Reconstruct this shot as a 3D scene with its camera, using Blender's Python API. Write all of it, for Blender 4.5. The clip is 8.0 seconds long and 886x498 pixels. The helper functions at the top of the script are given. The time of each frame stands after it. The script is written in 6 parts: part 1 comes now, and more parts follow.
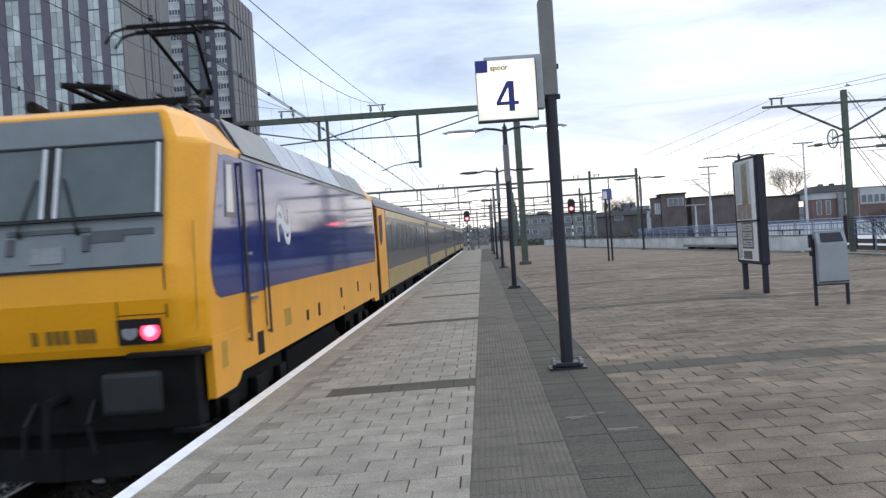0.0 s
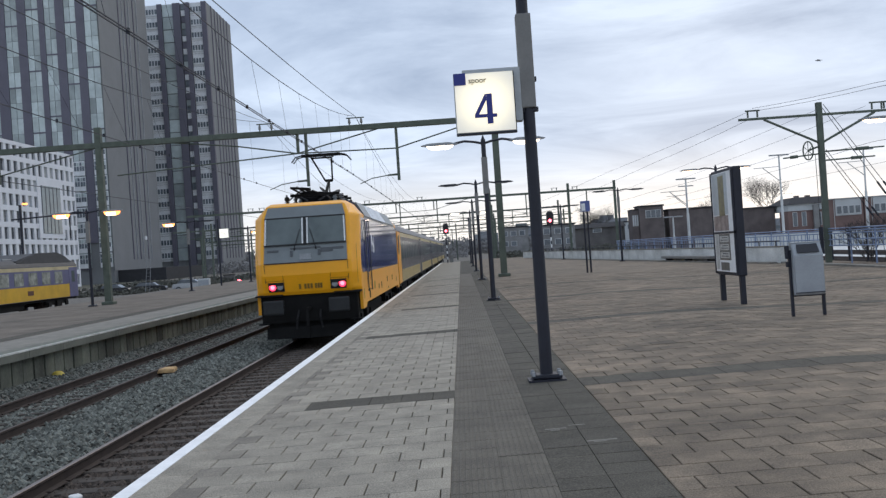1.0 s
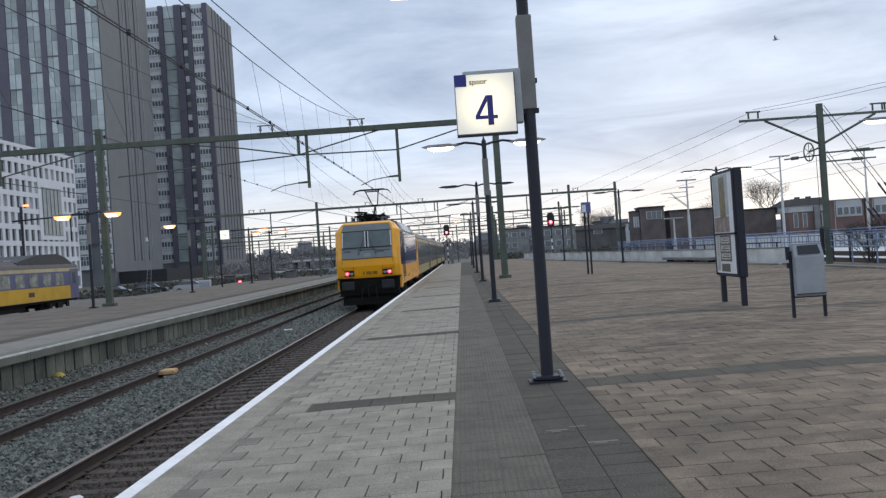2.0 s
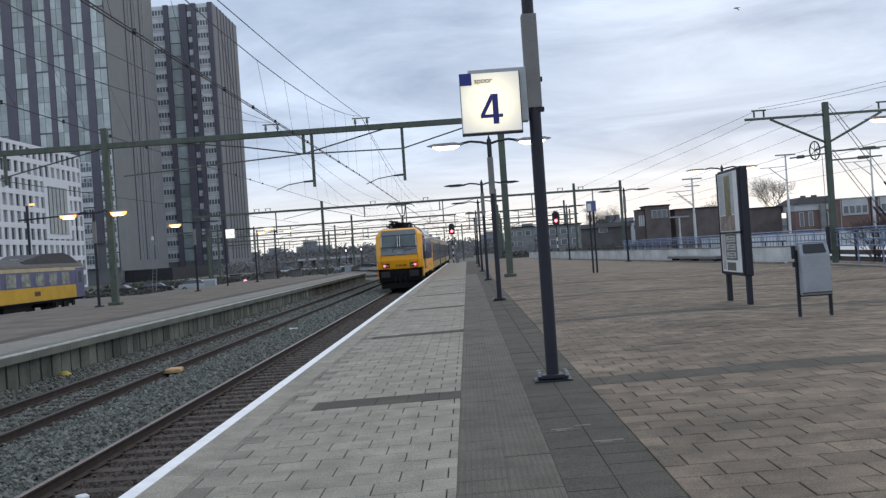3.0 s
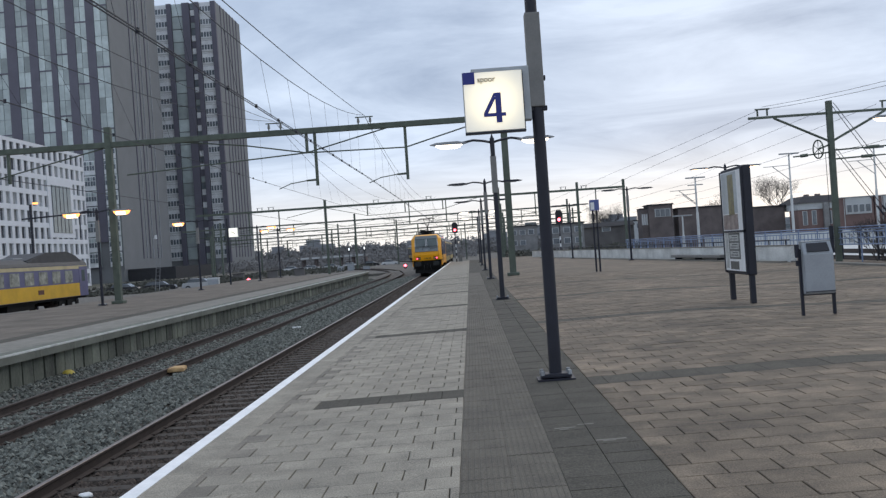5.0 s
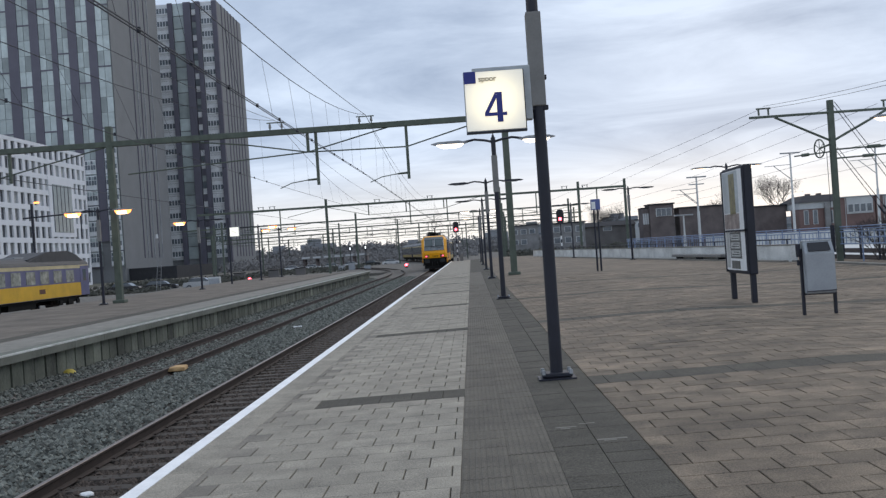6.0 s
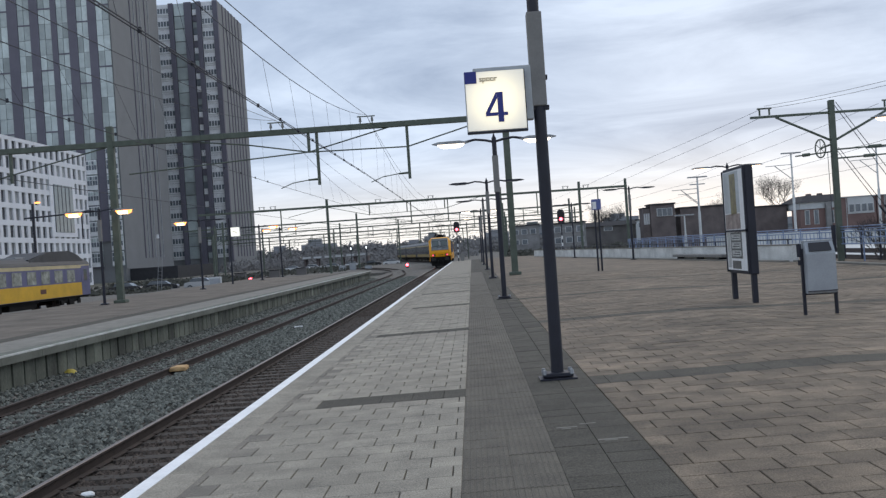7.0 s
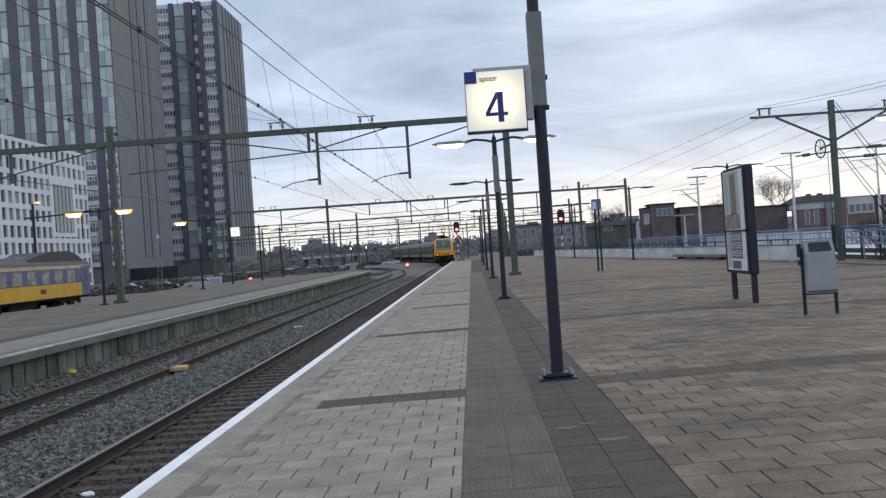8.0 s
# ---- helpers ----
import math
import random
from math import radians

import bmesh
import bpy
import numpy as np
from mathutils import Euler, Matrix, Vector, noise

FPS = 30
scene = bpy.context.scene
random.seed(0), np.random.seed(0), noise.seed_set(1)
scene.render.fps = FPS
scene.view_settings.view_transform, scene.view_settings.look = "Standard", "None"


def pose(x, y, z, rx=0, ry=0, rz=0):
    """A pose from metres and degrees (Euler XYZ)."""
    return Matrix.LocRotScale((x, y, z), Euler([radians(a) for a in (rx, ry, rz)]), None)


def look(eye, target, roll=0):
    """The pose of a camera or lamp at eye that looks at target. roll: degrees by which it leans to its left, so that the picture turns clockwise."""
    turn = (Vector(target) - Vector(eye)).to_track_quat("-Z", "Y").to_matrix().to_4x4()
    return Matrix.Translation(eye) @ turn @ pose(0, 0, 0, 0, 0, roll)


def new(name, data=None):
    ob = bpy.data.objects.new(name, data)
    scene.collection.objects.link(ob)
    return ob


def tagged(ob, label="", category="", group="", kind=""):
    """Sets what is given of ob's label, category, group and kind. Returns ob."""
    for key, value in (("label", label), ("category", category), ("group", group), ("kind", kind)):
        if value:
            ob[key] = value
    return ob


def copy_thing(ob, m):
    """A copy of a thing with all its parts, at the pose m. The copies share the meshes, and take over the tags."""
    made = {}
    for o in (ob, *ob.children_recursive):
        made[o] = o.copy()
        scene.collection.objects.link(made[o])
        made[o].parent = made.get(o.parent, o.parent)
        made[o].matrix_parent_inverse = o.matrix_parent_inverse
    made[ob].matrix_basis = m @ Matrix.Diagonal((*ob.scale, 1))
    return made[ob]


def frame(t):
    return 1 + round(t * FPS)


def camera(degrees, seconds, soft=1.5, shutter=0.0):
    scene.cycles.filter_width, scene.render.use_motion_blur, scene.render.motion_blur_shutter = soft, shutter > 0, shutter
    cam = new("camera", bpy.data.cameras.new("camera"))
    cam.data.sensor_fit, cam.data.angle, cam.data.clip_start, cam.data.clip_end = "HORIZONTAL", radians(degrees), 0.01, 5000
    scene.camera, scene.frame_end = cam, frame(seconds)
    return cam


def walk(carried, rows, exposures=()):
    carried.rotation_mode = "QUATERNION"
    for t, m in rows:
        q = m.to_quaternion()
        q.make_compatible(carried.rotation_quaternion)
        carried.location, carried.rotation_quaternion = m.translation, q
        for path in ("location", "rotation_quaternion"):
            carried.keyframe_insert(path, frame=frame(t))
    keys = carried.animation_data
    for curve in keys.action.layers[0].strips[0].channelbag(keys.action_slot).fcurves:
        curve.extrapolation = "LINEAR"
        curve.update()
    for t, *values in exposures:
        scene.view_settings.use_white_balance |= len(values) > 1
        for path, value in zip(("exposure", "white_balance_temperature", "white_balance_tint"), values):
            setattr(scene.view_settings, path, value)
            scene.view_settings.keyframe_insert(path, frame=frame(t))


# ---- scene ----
# ---------------- camera ----------------
FOCAL = 1820.0
EYE_Z = 1.6
cam = camera(46.6, 8.0, soft=1.35, shutter=0.22)


def aim(u, v, roll):
    """Pose of the standing camera from the offset of the track's vanishing point and its lean."""
    r = radians(roll)
    a = u * math.cos(r) - v * math.sin(r)
    b = v * math.cos(r) + u * math.sin(r)
    return pose(0, 0, EYE_Z, 90 + math.degrees(math.atan(b / FOCAL)), roll, math.degrees(math.atan(a / FOCAL)))


SWAY = [(0.0, 16.9, -18.9, 3.70), (0.1, -18, -19, 3.68), (0.2, -105, -14, 3.68), (0.3, -120, -10, 3.76), (0.4, -114, -6.5, 3.86), (0.5, -87.2, -4.3, 3.91),
        (0.6, -37, -4, 3.9), (0.7, -19.5, -2.5, 3.9), (0.8, -19, -1, 3.9), (0.9, -19.2, 0.8, 3.89), (1.0, -19.1, 2.8, 3.88), (1.5, -20.1, 5.9, 3.9), (3.0, -8.5, 3.2, 3.92),
        (3.5, -7.1, 3.0, 3.91), (4.0, -4.6, 1.5, 3.9), (4.5, -4.1, 1.5, 3.91), (6.0, -1.5, 0, 3.9), (6.5, -1.3, 0, 3.9), (7.0, 0, 0, 3.9), (8.0, 0, 0, 3.9)]
walk(cam, [(t, aim(51 + u, -3 + v, lean)) for t, u, v, lean in SWAY],
     exposures=[(0.0, 0.42), (0.1, 0.34), (0.3, 0.24), (0.7, 0.12), (1.0, 0.06), (2.0, 0.03), (8.0, 0.0)])

# ---------------- light ----------------
world = bpy.data.worlds.new("world")
scene.world = world
world.use_nodes = True
wn, wl = world.node_tree.nodes, world.node_tree.links
wn.clear()
w_out = wn.new("ShaderNodeOutputWorld")
w_bg = wn.new("ShaderNodeBackground")
w_sky = wn.new("ShaderNodeTexSky")
w_sky.sky_type, w_sky.sun_disc = "NISHITA", False
w_sky.sun_elevation, w_sky.sun_rotation = radians(12), radians(15)
w_co = wn.new("ShaderNodeTexCoord")
w_sep = wn.new("ShaderNodeSeparateXYZ")
wl.new(w_co.outputs["Generated"], w_sep.inputs[0])
# cloud deck: direction flattened on a high plane
w_add = wn.new("ShaderNodeMath"); w_add.operation = "ADD"; w_add.inputs[1].default_value = 0.09
wl.new(w_sep.outputs["Z"], w_add.inputs[0])
w_max = wn.new("ShaderNodeMath"); w_max.operation = "MAXIMUM"; w_max.inputs[1].default_value = 0.03
wl.new(w_add.outputs[0], w_max.inputs[0])
w_dx = wn.new("ShaderNodeMath"); w_dx.operation = "DIVIDE"
w_dy = wn.new("ShaderNodeMath"); w_dy.operation = "DIVIDE"
wl.new(w_sep.outputs["X"], w_dx.inputs[0]); wl.new(w_max.outputs[0], w_dx.inputs[1])
wl.new(w_sep.outputs["Y"], w_dy.inputs[0]); wl.new(w_max.outputs[0], w_dy.inputs[1])
w_cmb = wn.new("ShaderNodeCombineXYZ")
wl.new(w_dx.outputs[0], w_cmb.inputs[0]); wl.new(w_dy.outputs[0], w_cmb.inputs[1])
w_map = wn.new("ShaderNodeMapping")
w_map.inputs["Rotation"].default_value = (0, 0, 0.25)
w_map.inputs["Scale"].default_value = (0.75, 0.85, 1)
w_map.inputs["Location"].default_value = (5.3, 0.6, 0)
wl.new(w_cmb.outputs[0], w_map.inputs[0])
w_noise = wn.new("ShaderNodeTexNoise")
w_noise.inputs["Scale"].default_value, w_noise.inputs["Detail"].default_value = 0.9, 7
w_noise.inputs["Roughness"].default_value = 0.60
w_noise.inputs["Distortion"].default_value = 0.7
wl.new(w_map.outputs[0], w_noise.inputs["Vector"])
w_ramp = wn.new("ShaderNodeValToRGB")
w_ramp.color_ramp.elements[0].position, w_ramp.color_ramp.elements[0].color = 0.30, (0.335, 0.43, 0.60, 1)
w_ramp.color_ramp.elements[1].position, w_ramp.color_ramp.elements[1].color = 0.64, (0.69, 0.81, 1.0, 1)
wl.new(w_noise.outputs["Fac"], w_ramp.inputs[0])
# brighter, warmer air low over the horizon
w_hz = wn.new("ShaderNodeMapRange")
w_hz.inputs["From Min"].default_value, w_hz.inputs["From Max"].default_value = 0.0, 0.105
w_hz.inputs["To Min"].default_value, w_hz.inputs["To Max"].default_value = 0.95, 0.0
w_hz.interpolation_type = "SMOOTHSTEP"
wl.new(w_sep.outputs["Z"], w_hz.inputs["Value"])
w_mix = wn.new("ShaderNodeMix"); w_mix.data_type = "RGBA"
wl.new(w_hz.outputs[0], w_mix.inputs["Factor"])
wl.new(w_ramp.outputs[0], w_mix.inputs["A"])
w_mix.inputs["B"].default_value = (1.0, 0.985, 0.955, 1)
w_skym = wn.new("ShaderNodeMix"); w_skym.data_type = "RGBA"; w_skym.blend_type = "ADD"
w_skym.inputs["Factor"].default_value = 0.003
wl.new(w_mix.outputs["Result"], w_skym.inputs["A"]); wl.new(w_sky.outputs[0], w_skym.inputs["B"])
wl.new(w_skym.outputs["Result"], w_bg.inputs["Color"])
w_bg.inputs["Strength"].default_value = 1.0
wl.new(w_bg.outputs[0], w_out.inputs["Surface"])

sun = new("sun", bpy.data.lights.new("sun", "SUN"))
sun.data.energy, sun.data.angle, sun.data.color = 0.75, radians(50), (1.0, 0.84, 0.64)
sun.matrix_world = look((30, 60, 60), (0, 0, 0))

# ---------------- materials ----------------
MATS = {}


def material(name, base, rough=0.7, metal=0.0, vary=0.25, scale=6.0, fine=60.0, bump=0.15, pieces=0.0, tint=None, spec=0.5, stretch=(1, 1, 1), stain=0.0, grain=0.5):
    """Procedural paint, stone or metal: base colour broken by stains and grain, with fine relief."""
    if name in MATS:
        return MATS[name]
    m = bpy.data.materials.new(name)
    m.use_nodes = True
    n, l = m.node_tree.nodes, m.node_tree.links
    b = n["Principled BSDF"]
    b.inputs["Roughness"].default_value, b.inputs["Metallic"].default_value = rough, metal
    b.inputs["Specular IOR Level"].default_value = spec
    co = n.new("ShaderNodeTexCoord")
    mp = n.new("ShaderNodeMapping"); mp.inputs["Scale"].default_value = stretch
    if stain:
        place = n.new("ShaderNodeNewGeometry")
        l.new(place.outputs["Position"], mp.inputs[0])
    else:
        l.new(co.outputs["Object"], mp.inputs[0])
    big = n.new("ShaderNodeTexNoise"); big.inputs["Scale"].default_value, big.inputs["Detail"].default_value = scale, 5
    small = n.new("ShaderNodeTexNoise"); small.inputs["Scale"].default_value, small.inputs["Detail"].default_value = fine, 3
    l.new(mp.outputs[0], big.inputs["Vector"]); l.new(mp.outputs[0], small.inputs["Vector"])
    add = n.new("ShaderNodeMath"); add.operation = "MULTIPLY_ADD"; add.inputs[1].default_value = grain
    l.new(small.outputs["Fac"], add.inputs[0]); l.new(big.outputs["Fac"], add.inputs[2])
    ramp = n.new("ShaderNodeMapRange")
    ramp.inputs["From Min"].default_value, ramp.inputs["From Max"].default_value = 0.5 + 0.5 * grain - 0.17 * (1 + grain), 0.5 + 0.5 * grain + 0.17 * (1 + grain)
    ramp.inputs["To Min"].default_value, ramp.inputs["To Max"].default_value = 1 - vary, 1 + vary
    l.new(add.outputs[0], ramp.inputs["Value"])
    val = ramp.outputs[0]
    if pieces:
        info = n.new("ShaderNodeObjectInfo")
        geo = n.new("ShaderNodeNewGeometry")
        s = n.new("ShaderNodeMath"); s.operation = "ADD"
        l.new(info.outputs["Random"], s.inputs[0]); l.new(geo.outputs["Random Per Island"], s.inputs[1])
        fr = n.new("ShaderNodeMath"); fr.operation = "FRACT"; l.new(s.outputs[0], fr.inputs[0])
        pr = n.new("ShaderNodeMapRange")
        pr.inputs["To Min"].default_value, pr.inputs["To Max"].default_value = 1 - pieces, 1 + pieces
        l.new(fr.outputs[0], pr.inputs["Value"])
        mu = n.new("ShaderNodeMath"); mu.operation = "MULTIPLY"
        l.new(val, mu.inputs[0]); l.new(pr.outputs[0], mu.inputs[1])
        val = mu.outputs[0]
    if stain:
        wide = n.new("ShaderNodeTexNoise"); wide.inputs["Scale"].default_value, wide.inputs["Detail"].default_value = 0.45, 6
        wide.inputs["Roughness"].default_value = 0.65
        l.new(mp.outputs[0], wide.inputs["Vector"])
        wr = n.new("ShaderNodeMapRange")
        wr.inputs["From Min"].default_value, wr.inputs["From Max"].default_value = 0.3, 0.7
        wr.inputs["To Min"].default_value, wr.inputs["To Max"].default_value = 1 - stain, 1 + stain
        l.new(wide.outputs["Fac"], wr.inputs["Value"])
        mw = n.new("ShaderNodeMath"); mw.operation = "MULTIPLY"
        l.new(val, mw.inputs[0]); l.new(wr.outputs[0], mw.inputs[1])
        val = mw.outputs[0]
    col = n.new("ShaderNodeMix"); col.data_type = "RGBA"
    col.inputs["A"].default_value = (*base, 1)
    col.inputs["B"].default_value = (*(tint or base), 1)
    l.new(big.outputs["Fac"], col.inputs["Factor"])
    sc = n.new("ShaderNodeVectorMath"); sc.operation = "SCALE"
    l.new(col.outputs["Result"], sc.inputs[0]); l.new(val, sc.inputs["Scale"])
    l.new(sc.outputs[0], b.inputs["Base Color"])
    if bump:
        bp = n.new("ShaderNodeBump"); bp.inputs["Strength"].default_value, bp.inputs["Distance"].default_value = bump, 0.01
        l.new(small.outputs["Fac"], bp.inputs["Height"]); l.new(bp.outputs[0], b.inputs["Normal"])
    MATS[name] = m
    return m


def glowing(name, color, strength):
    if name in MATS:
        return MATS[name]
    m = bpy.data.materials.new(name)
    m.use_nodes = True
    b = m.node_tree.nodes["Principled BSDF"]
    b.inputs["Base Color"].default_value = (*color, 1)
    b.inputs["Emission Color"].default_value = (*color, 1)
    b.inputs["Emission Strength"].default_value = strength
    MATS[name] = m
    return m


paver_grey = material("paver_grey", (0.272, 0.247, 0.203), 0.86, vary=0.50, scale=3.0, fine=95, bump=0.6, pieces=0.10, tint=(0.296, 0.265, 0.212), stain=0.10, grain=2.4)
paver_brown = material("paver_brown", (0.134, 0.104, 0.074), 0.82, vary=0.60, scale=3.4, fine=85, bump=0.6, pieces=0.22, tint=(0.168, 0.129, 0.089), stain=0.42, grain=1.6)
paver_dark = material("paver_dark", (0.067, 0.060, 0.046), 0.88, vary=0.6, scale=3.4, fine=70, bump=0.9, pieces=0.12, stain=0.3, grain=3.0)
paver_shade = material("paver_shade", (0.205, 0.183, 0.150), 0.86, vary=0.5, scale=3.0, fine=95, bump=0.6, pieces=0.15, stain=0.10, grain=2.4)
ribbed = material("ribbed_tile", (0.114, 0.101, 0.080), 0.88, vary=0.45, scale=2.6, fine=90, bump=0.5, pieces=0.07, stain=0.18, grain=2.0)
paver_taupe = material("paver_taupe", (0.132, 0.109, 0.085), 0.85, vary=0.5, scale=1.4, fine=60, bump=0.5, stain=0.38, grain=1.6)
parapet_white = material("parapet_white", (0.62, 0.62, 0.59), 0.85, vary=0.3, scale=0.8, fine=14, pieces=0.06)
joint_sand = material("joint_sand", (0.12, 0.112, 0.098), 0.95, vary=0.3, scale=8, fine=120)
edge_concrete = material("edge_concrete", (0.210, 0.196, 0.168), 0.88, vary=0.25, scale=3, fine=70, pieces=0.08, stain=0.15)
white_line = material("white_line", (0.88, 0.88, 0.88), 0.6, vary=0.1, scale=5, fine=50, bump=0.1)
wall_concrete = material("wall_concrete", (0.175, 0.178, 0.145), 0.9, vary=0.55, scale=1.6, fine=30, tint=(0.085, 0.092, 0.066), pieces=0.34, stretch=(1, 1, 0.4), stain=0.5)
pale_concrete = material("pale_concrete", (0.55, 0.56, 0.55), 0.85, vary=0.15, scale=0.6, fine=20)
ballast = material("ballast", (0.10, 0.10, 0.09), 0.9, vary=0.5, scale=3, fine=24, bump=1.0, tint=(0.16, 0.14, 0.12))
stone = material("ballast_stone", (0.138, 0.142, 0.122), 0.9, vary=0.3, scale=10, fine=60, pieces=0.68)
stone_brown = material("ballast_stone_stained", (0.085, 0.065, 0.052), 0.9, vary=0.25, scale=10, fine=60, pieces=0.4)
ballast_brown = material("ballast_stained", (0.075, 0.06, 0.05), 0.9, vary=0.5, scale=3, fine=24, bump=1.0)
sleeper_mat = material("sleeper", (0.063, 0.052, 0.043), 0.9, vary=0.3, scale=4, fine=50, pieces=0.15)
rail_rust = material("rail_rust", (0.042, 0.029, 0.024), 0.85, vary=0.3, scale=5, fine=60)
rail_steel = material("rail_steel", (0.25, 0.21, 0.19), 0.45, 0.8, vary=0.15, scale=5, fine=60, bump=0.03)
earth = material("earth", (0.12, 0.115, 0.095), 0.95, vary=0.4, scale=0.15, fine=4, tint=(0.085, 0.09, 0.06))
pole_dark = material("pole_dark", (0.013, 0.014, 0.024), 0.55, 0.0, vary=0.25, scale=5, fine=60, bump=0.05)
pole_green = material("pole_green", (0.088, 0.106, 0.082), 0.65, 0.0, vary=0.25, scale=3, fine=40, bump=0.08)
galvanised = material("galvanised", (0.30, 0.31, 0.32), 0.5, 0.5, vary=0.2, scale=6, fine=60, bump=0.06)
sleeve_grey = material("sleeve_grey", (0.20, 0.195, 0.185), 0.6, 0.0, vary=0.15, scale=5, fine=50, bump=0.06)
sign_frame = material("sign_frame", (0.40, 0.42, 0.43), 0.5, 0.2, vary=0.1, scale=5, fine=50, bump=0.03)
sign_blue = material("sign_blue", (0.02, 0.03, 0.22), 0.45, vary=0.05, bump=0)
ink = material("ink", (0.02, 0.02, 0.025), 0.6, vary=0.05, bump=0)
yellow = material("train_yellow", (0.98, 0.435, 0.010), 0.34, vary=0.10, scale=1.2, fine=30, bump=0.02, tint=(0.92, 0.39, 0.010))
dirty_yellow = material("dirty_yellow", (0.46, 0.27, 0.02), 0.5, vary=0.2, scale=2.2, fine=30, bump=0.03)
blue = material("train_blue", (0.013, 0.028, 0.185), 0.06, vary=0.10, scale=1.5, fine=30, bump=0.01)
cab_grey = material("cab_grey", (0.180, 0.200, 0.202), 0.4, vary=0.14, scale=2, fine=40, bump=0.03)
roof_grey = material("roof_grey", (0.24, 0.25, 0.255), 0.32, vary=0.25, scale=2, fine=30, bump=0.05)
coach_roof = material("coach_roof", (0.12, 0.12, 0.125), 0.5, vary=0.3, scale=1.5, fine=30, bump=0.05)
black = material("underframe", (0.009, 0.0085, 0.008), 0.85, spec=0.25, vary=0.4, scale=4, fine=40, bump=0.1)
rubber = material("rubber", (0.012, 0.012, 0.013), 0.6, vary=0.2, bump=0.05)
steel = material("steel", (0.32, 0.33, 0.34), 0.35, 0.8, vary=0.1, bump=0.03)
# glass base raised to grey, standing in for reflected sky
pane_sheen = material("pane_sheen", (0.115, 0.138, 0.136), 0.08, vary=0.15, scale=1.5, fine=5, bump=0.0)
white_paint = material("white_paint", (0.78, 0.78, 0.77), 0.55, vary=0.08, bump=0.02)
tail_red = glowing("tail_red", (1.0, 0.035, 0.085), 3.0)
tail_core = glowing("tail_core", (1.0, 0.22, 0.30), 2.2)
signal_red = glowing("signal_red", (1.0, 0.09, 0.12), 9.0)
lamp_white = glowing("lamp_white", (1.0, 0.84, 0.66), 3.6)
lamp_warm = glowing("lamp_warm", (1.0, 0.33, 0.08), 3.2)
lamp_core = glowing("lamp_core", (1.0, 0.70, 0.45), 4.0)

# ---------------- mesh tools ----------------


def box(bm, x0, x1, y0, y1, z0, z1, bevel=0.0):
    vs = [bm.verts.new(p) for p in ((x0, y0, z0), (x1, y0, z0), (x1, y1, z0), (x0, y1, z0), (x0, y0, z1), (x1, y0, z1), (x1, y1, z1), (x0, y1, z1))]
    fs = [bm.faces.new([vs[i] for i in q]) for q in ((0, 3, 2, 1), (4, 5, 6, 7), (0, 1, 5, 4), (1, 2, 6, 5), (2, 3, 7, 6), (3, 0, 4, 7))]
    if bevel:
        bmesh.ops.bevel(bm, geom=list({e for f in fs for e in f.edges}), offset=bevel, segments=2, affect="EDGES", profile=0.6)


def rod(bm, p0, p1, r0, r1=None, seg=10):
    p0, p1 = Vector(p0), Vector(p1)
    r1 = r0 if r1 is None else r1
    q = (p1 - p0).to_track_quat("Z", "Y")
    rings = []
    for p, r in ((p0, r0), (p1, r1)):
        rings.append([bm.verts.new(p + q @ Vector((r * math.cos(2 * math.pi * k / seg), r * math.sin(2 * math.pi * k / seg), 0))) for k in range(seg)])
    for k in range(seg):
        bm.faces.new((rings[0][k], rings[0][(k + 1) % seg], rings[1][(k + 1) % seg], rings[1][k]))
    bm.faces.new(rings[0][::-1]); bm.faces.new(rings[1])


def tube(bm, pts, r, seg=5):
    """One bent strand through the points."""
    rings = []
    for k, p in enumerate(pts):
        d = Vector(pts[min(k + 1, len(pts) - 1)]) - Vector(pts[max(k - 1, 0)])
        q = d.to_track_quat("Z", "Y")
        rings.append([bm.verts.new(Vector(p) + q @ Vector((r * math.cos(2 * math.pi * i / seg), r * math.sin(2 * math.pi * i / seg), 0))) for i in range(seg)])
    for a, b in zip(rings, rings[1:]):
        for i in range(seg):
            bm.faces.new((a[i], a[(i + 1) % seg], b[(i + 1) % seg], b[i]))
    bm.faces.new(rings[0][::-1]); bm.faces.new(rings[-1])


def prism(bm, profile, y0, y1, axis="y"):
    """Extrudes a closed outline given in (a, z) along y, or along x."""
    def at(a, b, c):
        return (a, c, b) if axis == "y" else (c, a, b)
    lo = [bm.verts.new(at(a, b, y0)) for a, b in profile]
    hi = [bm.verts.new(at(a, b, y1)) for a, b in profile]
    n = len(profile)
    for k in range(n):
        bm.faces.new((lo[k], lo[(k + 1) % n], hi[(k + 1) % n], hi[k]))
    bm.faces.new(lo[::-1]); bm.faces.new(hi)


def slab(bm, corners, thick):
    """A plate on four or more corners, thickened along its normal."""
    cs = [Vector(c) for c in corners]
    nrm = (cs[1] - cs[0]).cross(cs[2] - cs[0]).normalized() * thick
    prism_lo = [bm.verts.new(c) for c in cs]
    prism_hi = [bm.verts.new(c + nrm) for c in cs]
    n = len(cs)
    for k in range(n):
        bm.faces.new((prism_lo[k], prism_lo[(k + 1) % n], prism_hi[(k + 1) % n], prism_hi[k]))
    bm.faces.new(prism_lo[::-1]); bm.faces.new(prism_hi)


def finish(name, bm, mat, smooth=False):
    bmesh.ops.recalc_face_normals(bm, faces=bm.faces[:])
    me = bpy.data.meshes.new(name)
    bm.to_mesh(me)
    bm.free()
    me.materials.append(mat)
    if smooth:
        for p in me.polygons:
            p.use_smooth = True
    return me


def part(name, bm, mat, parent, label="", smooth=False):
    ob = new(name, finish(name, bm, mat, smooth))
    ob.parent = parent
    if label:
        ob["label"] = label
    return ob


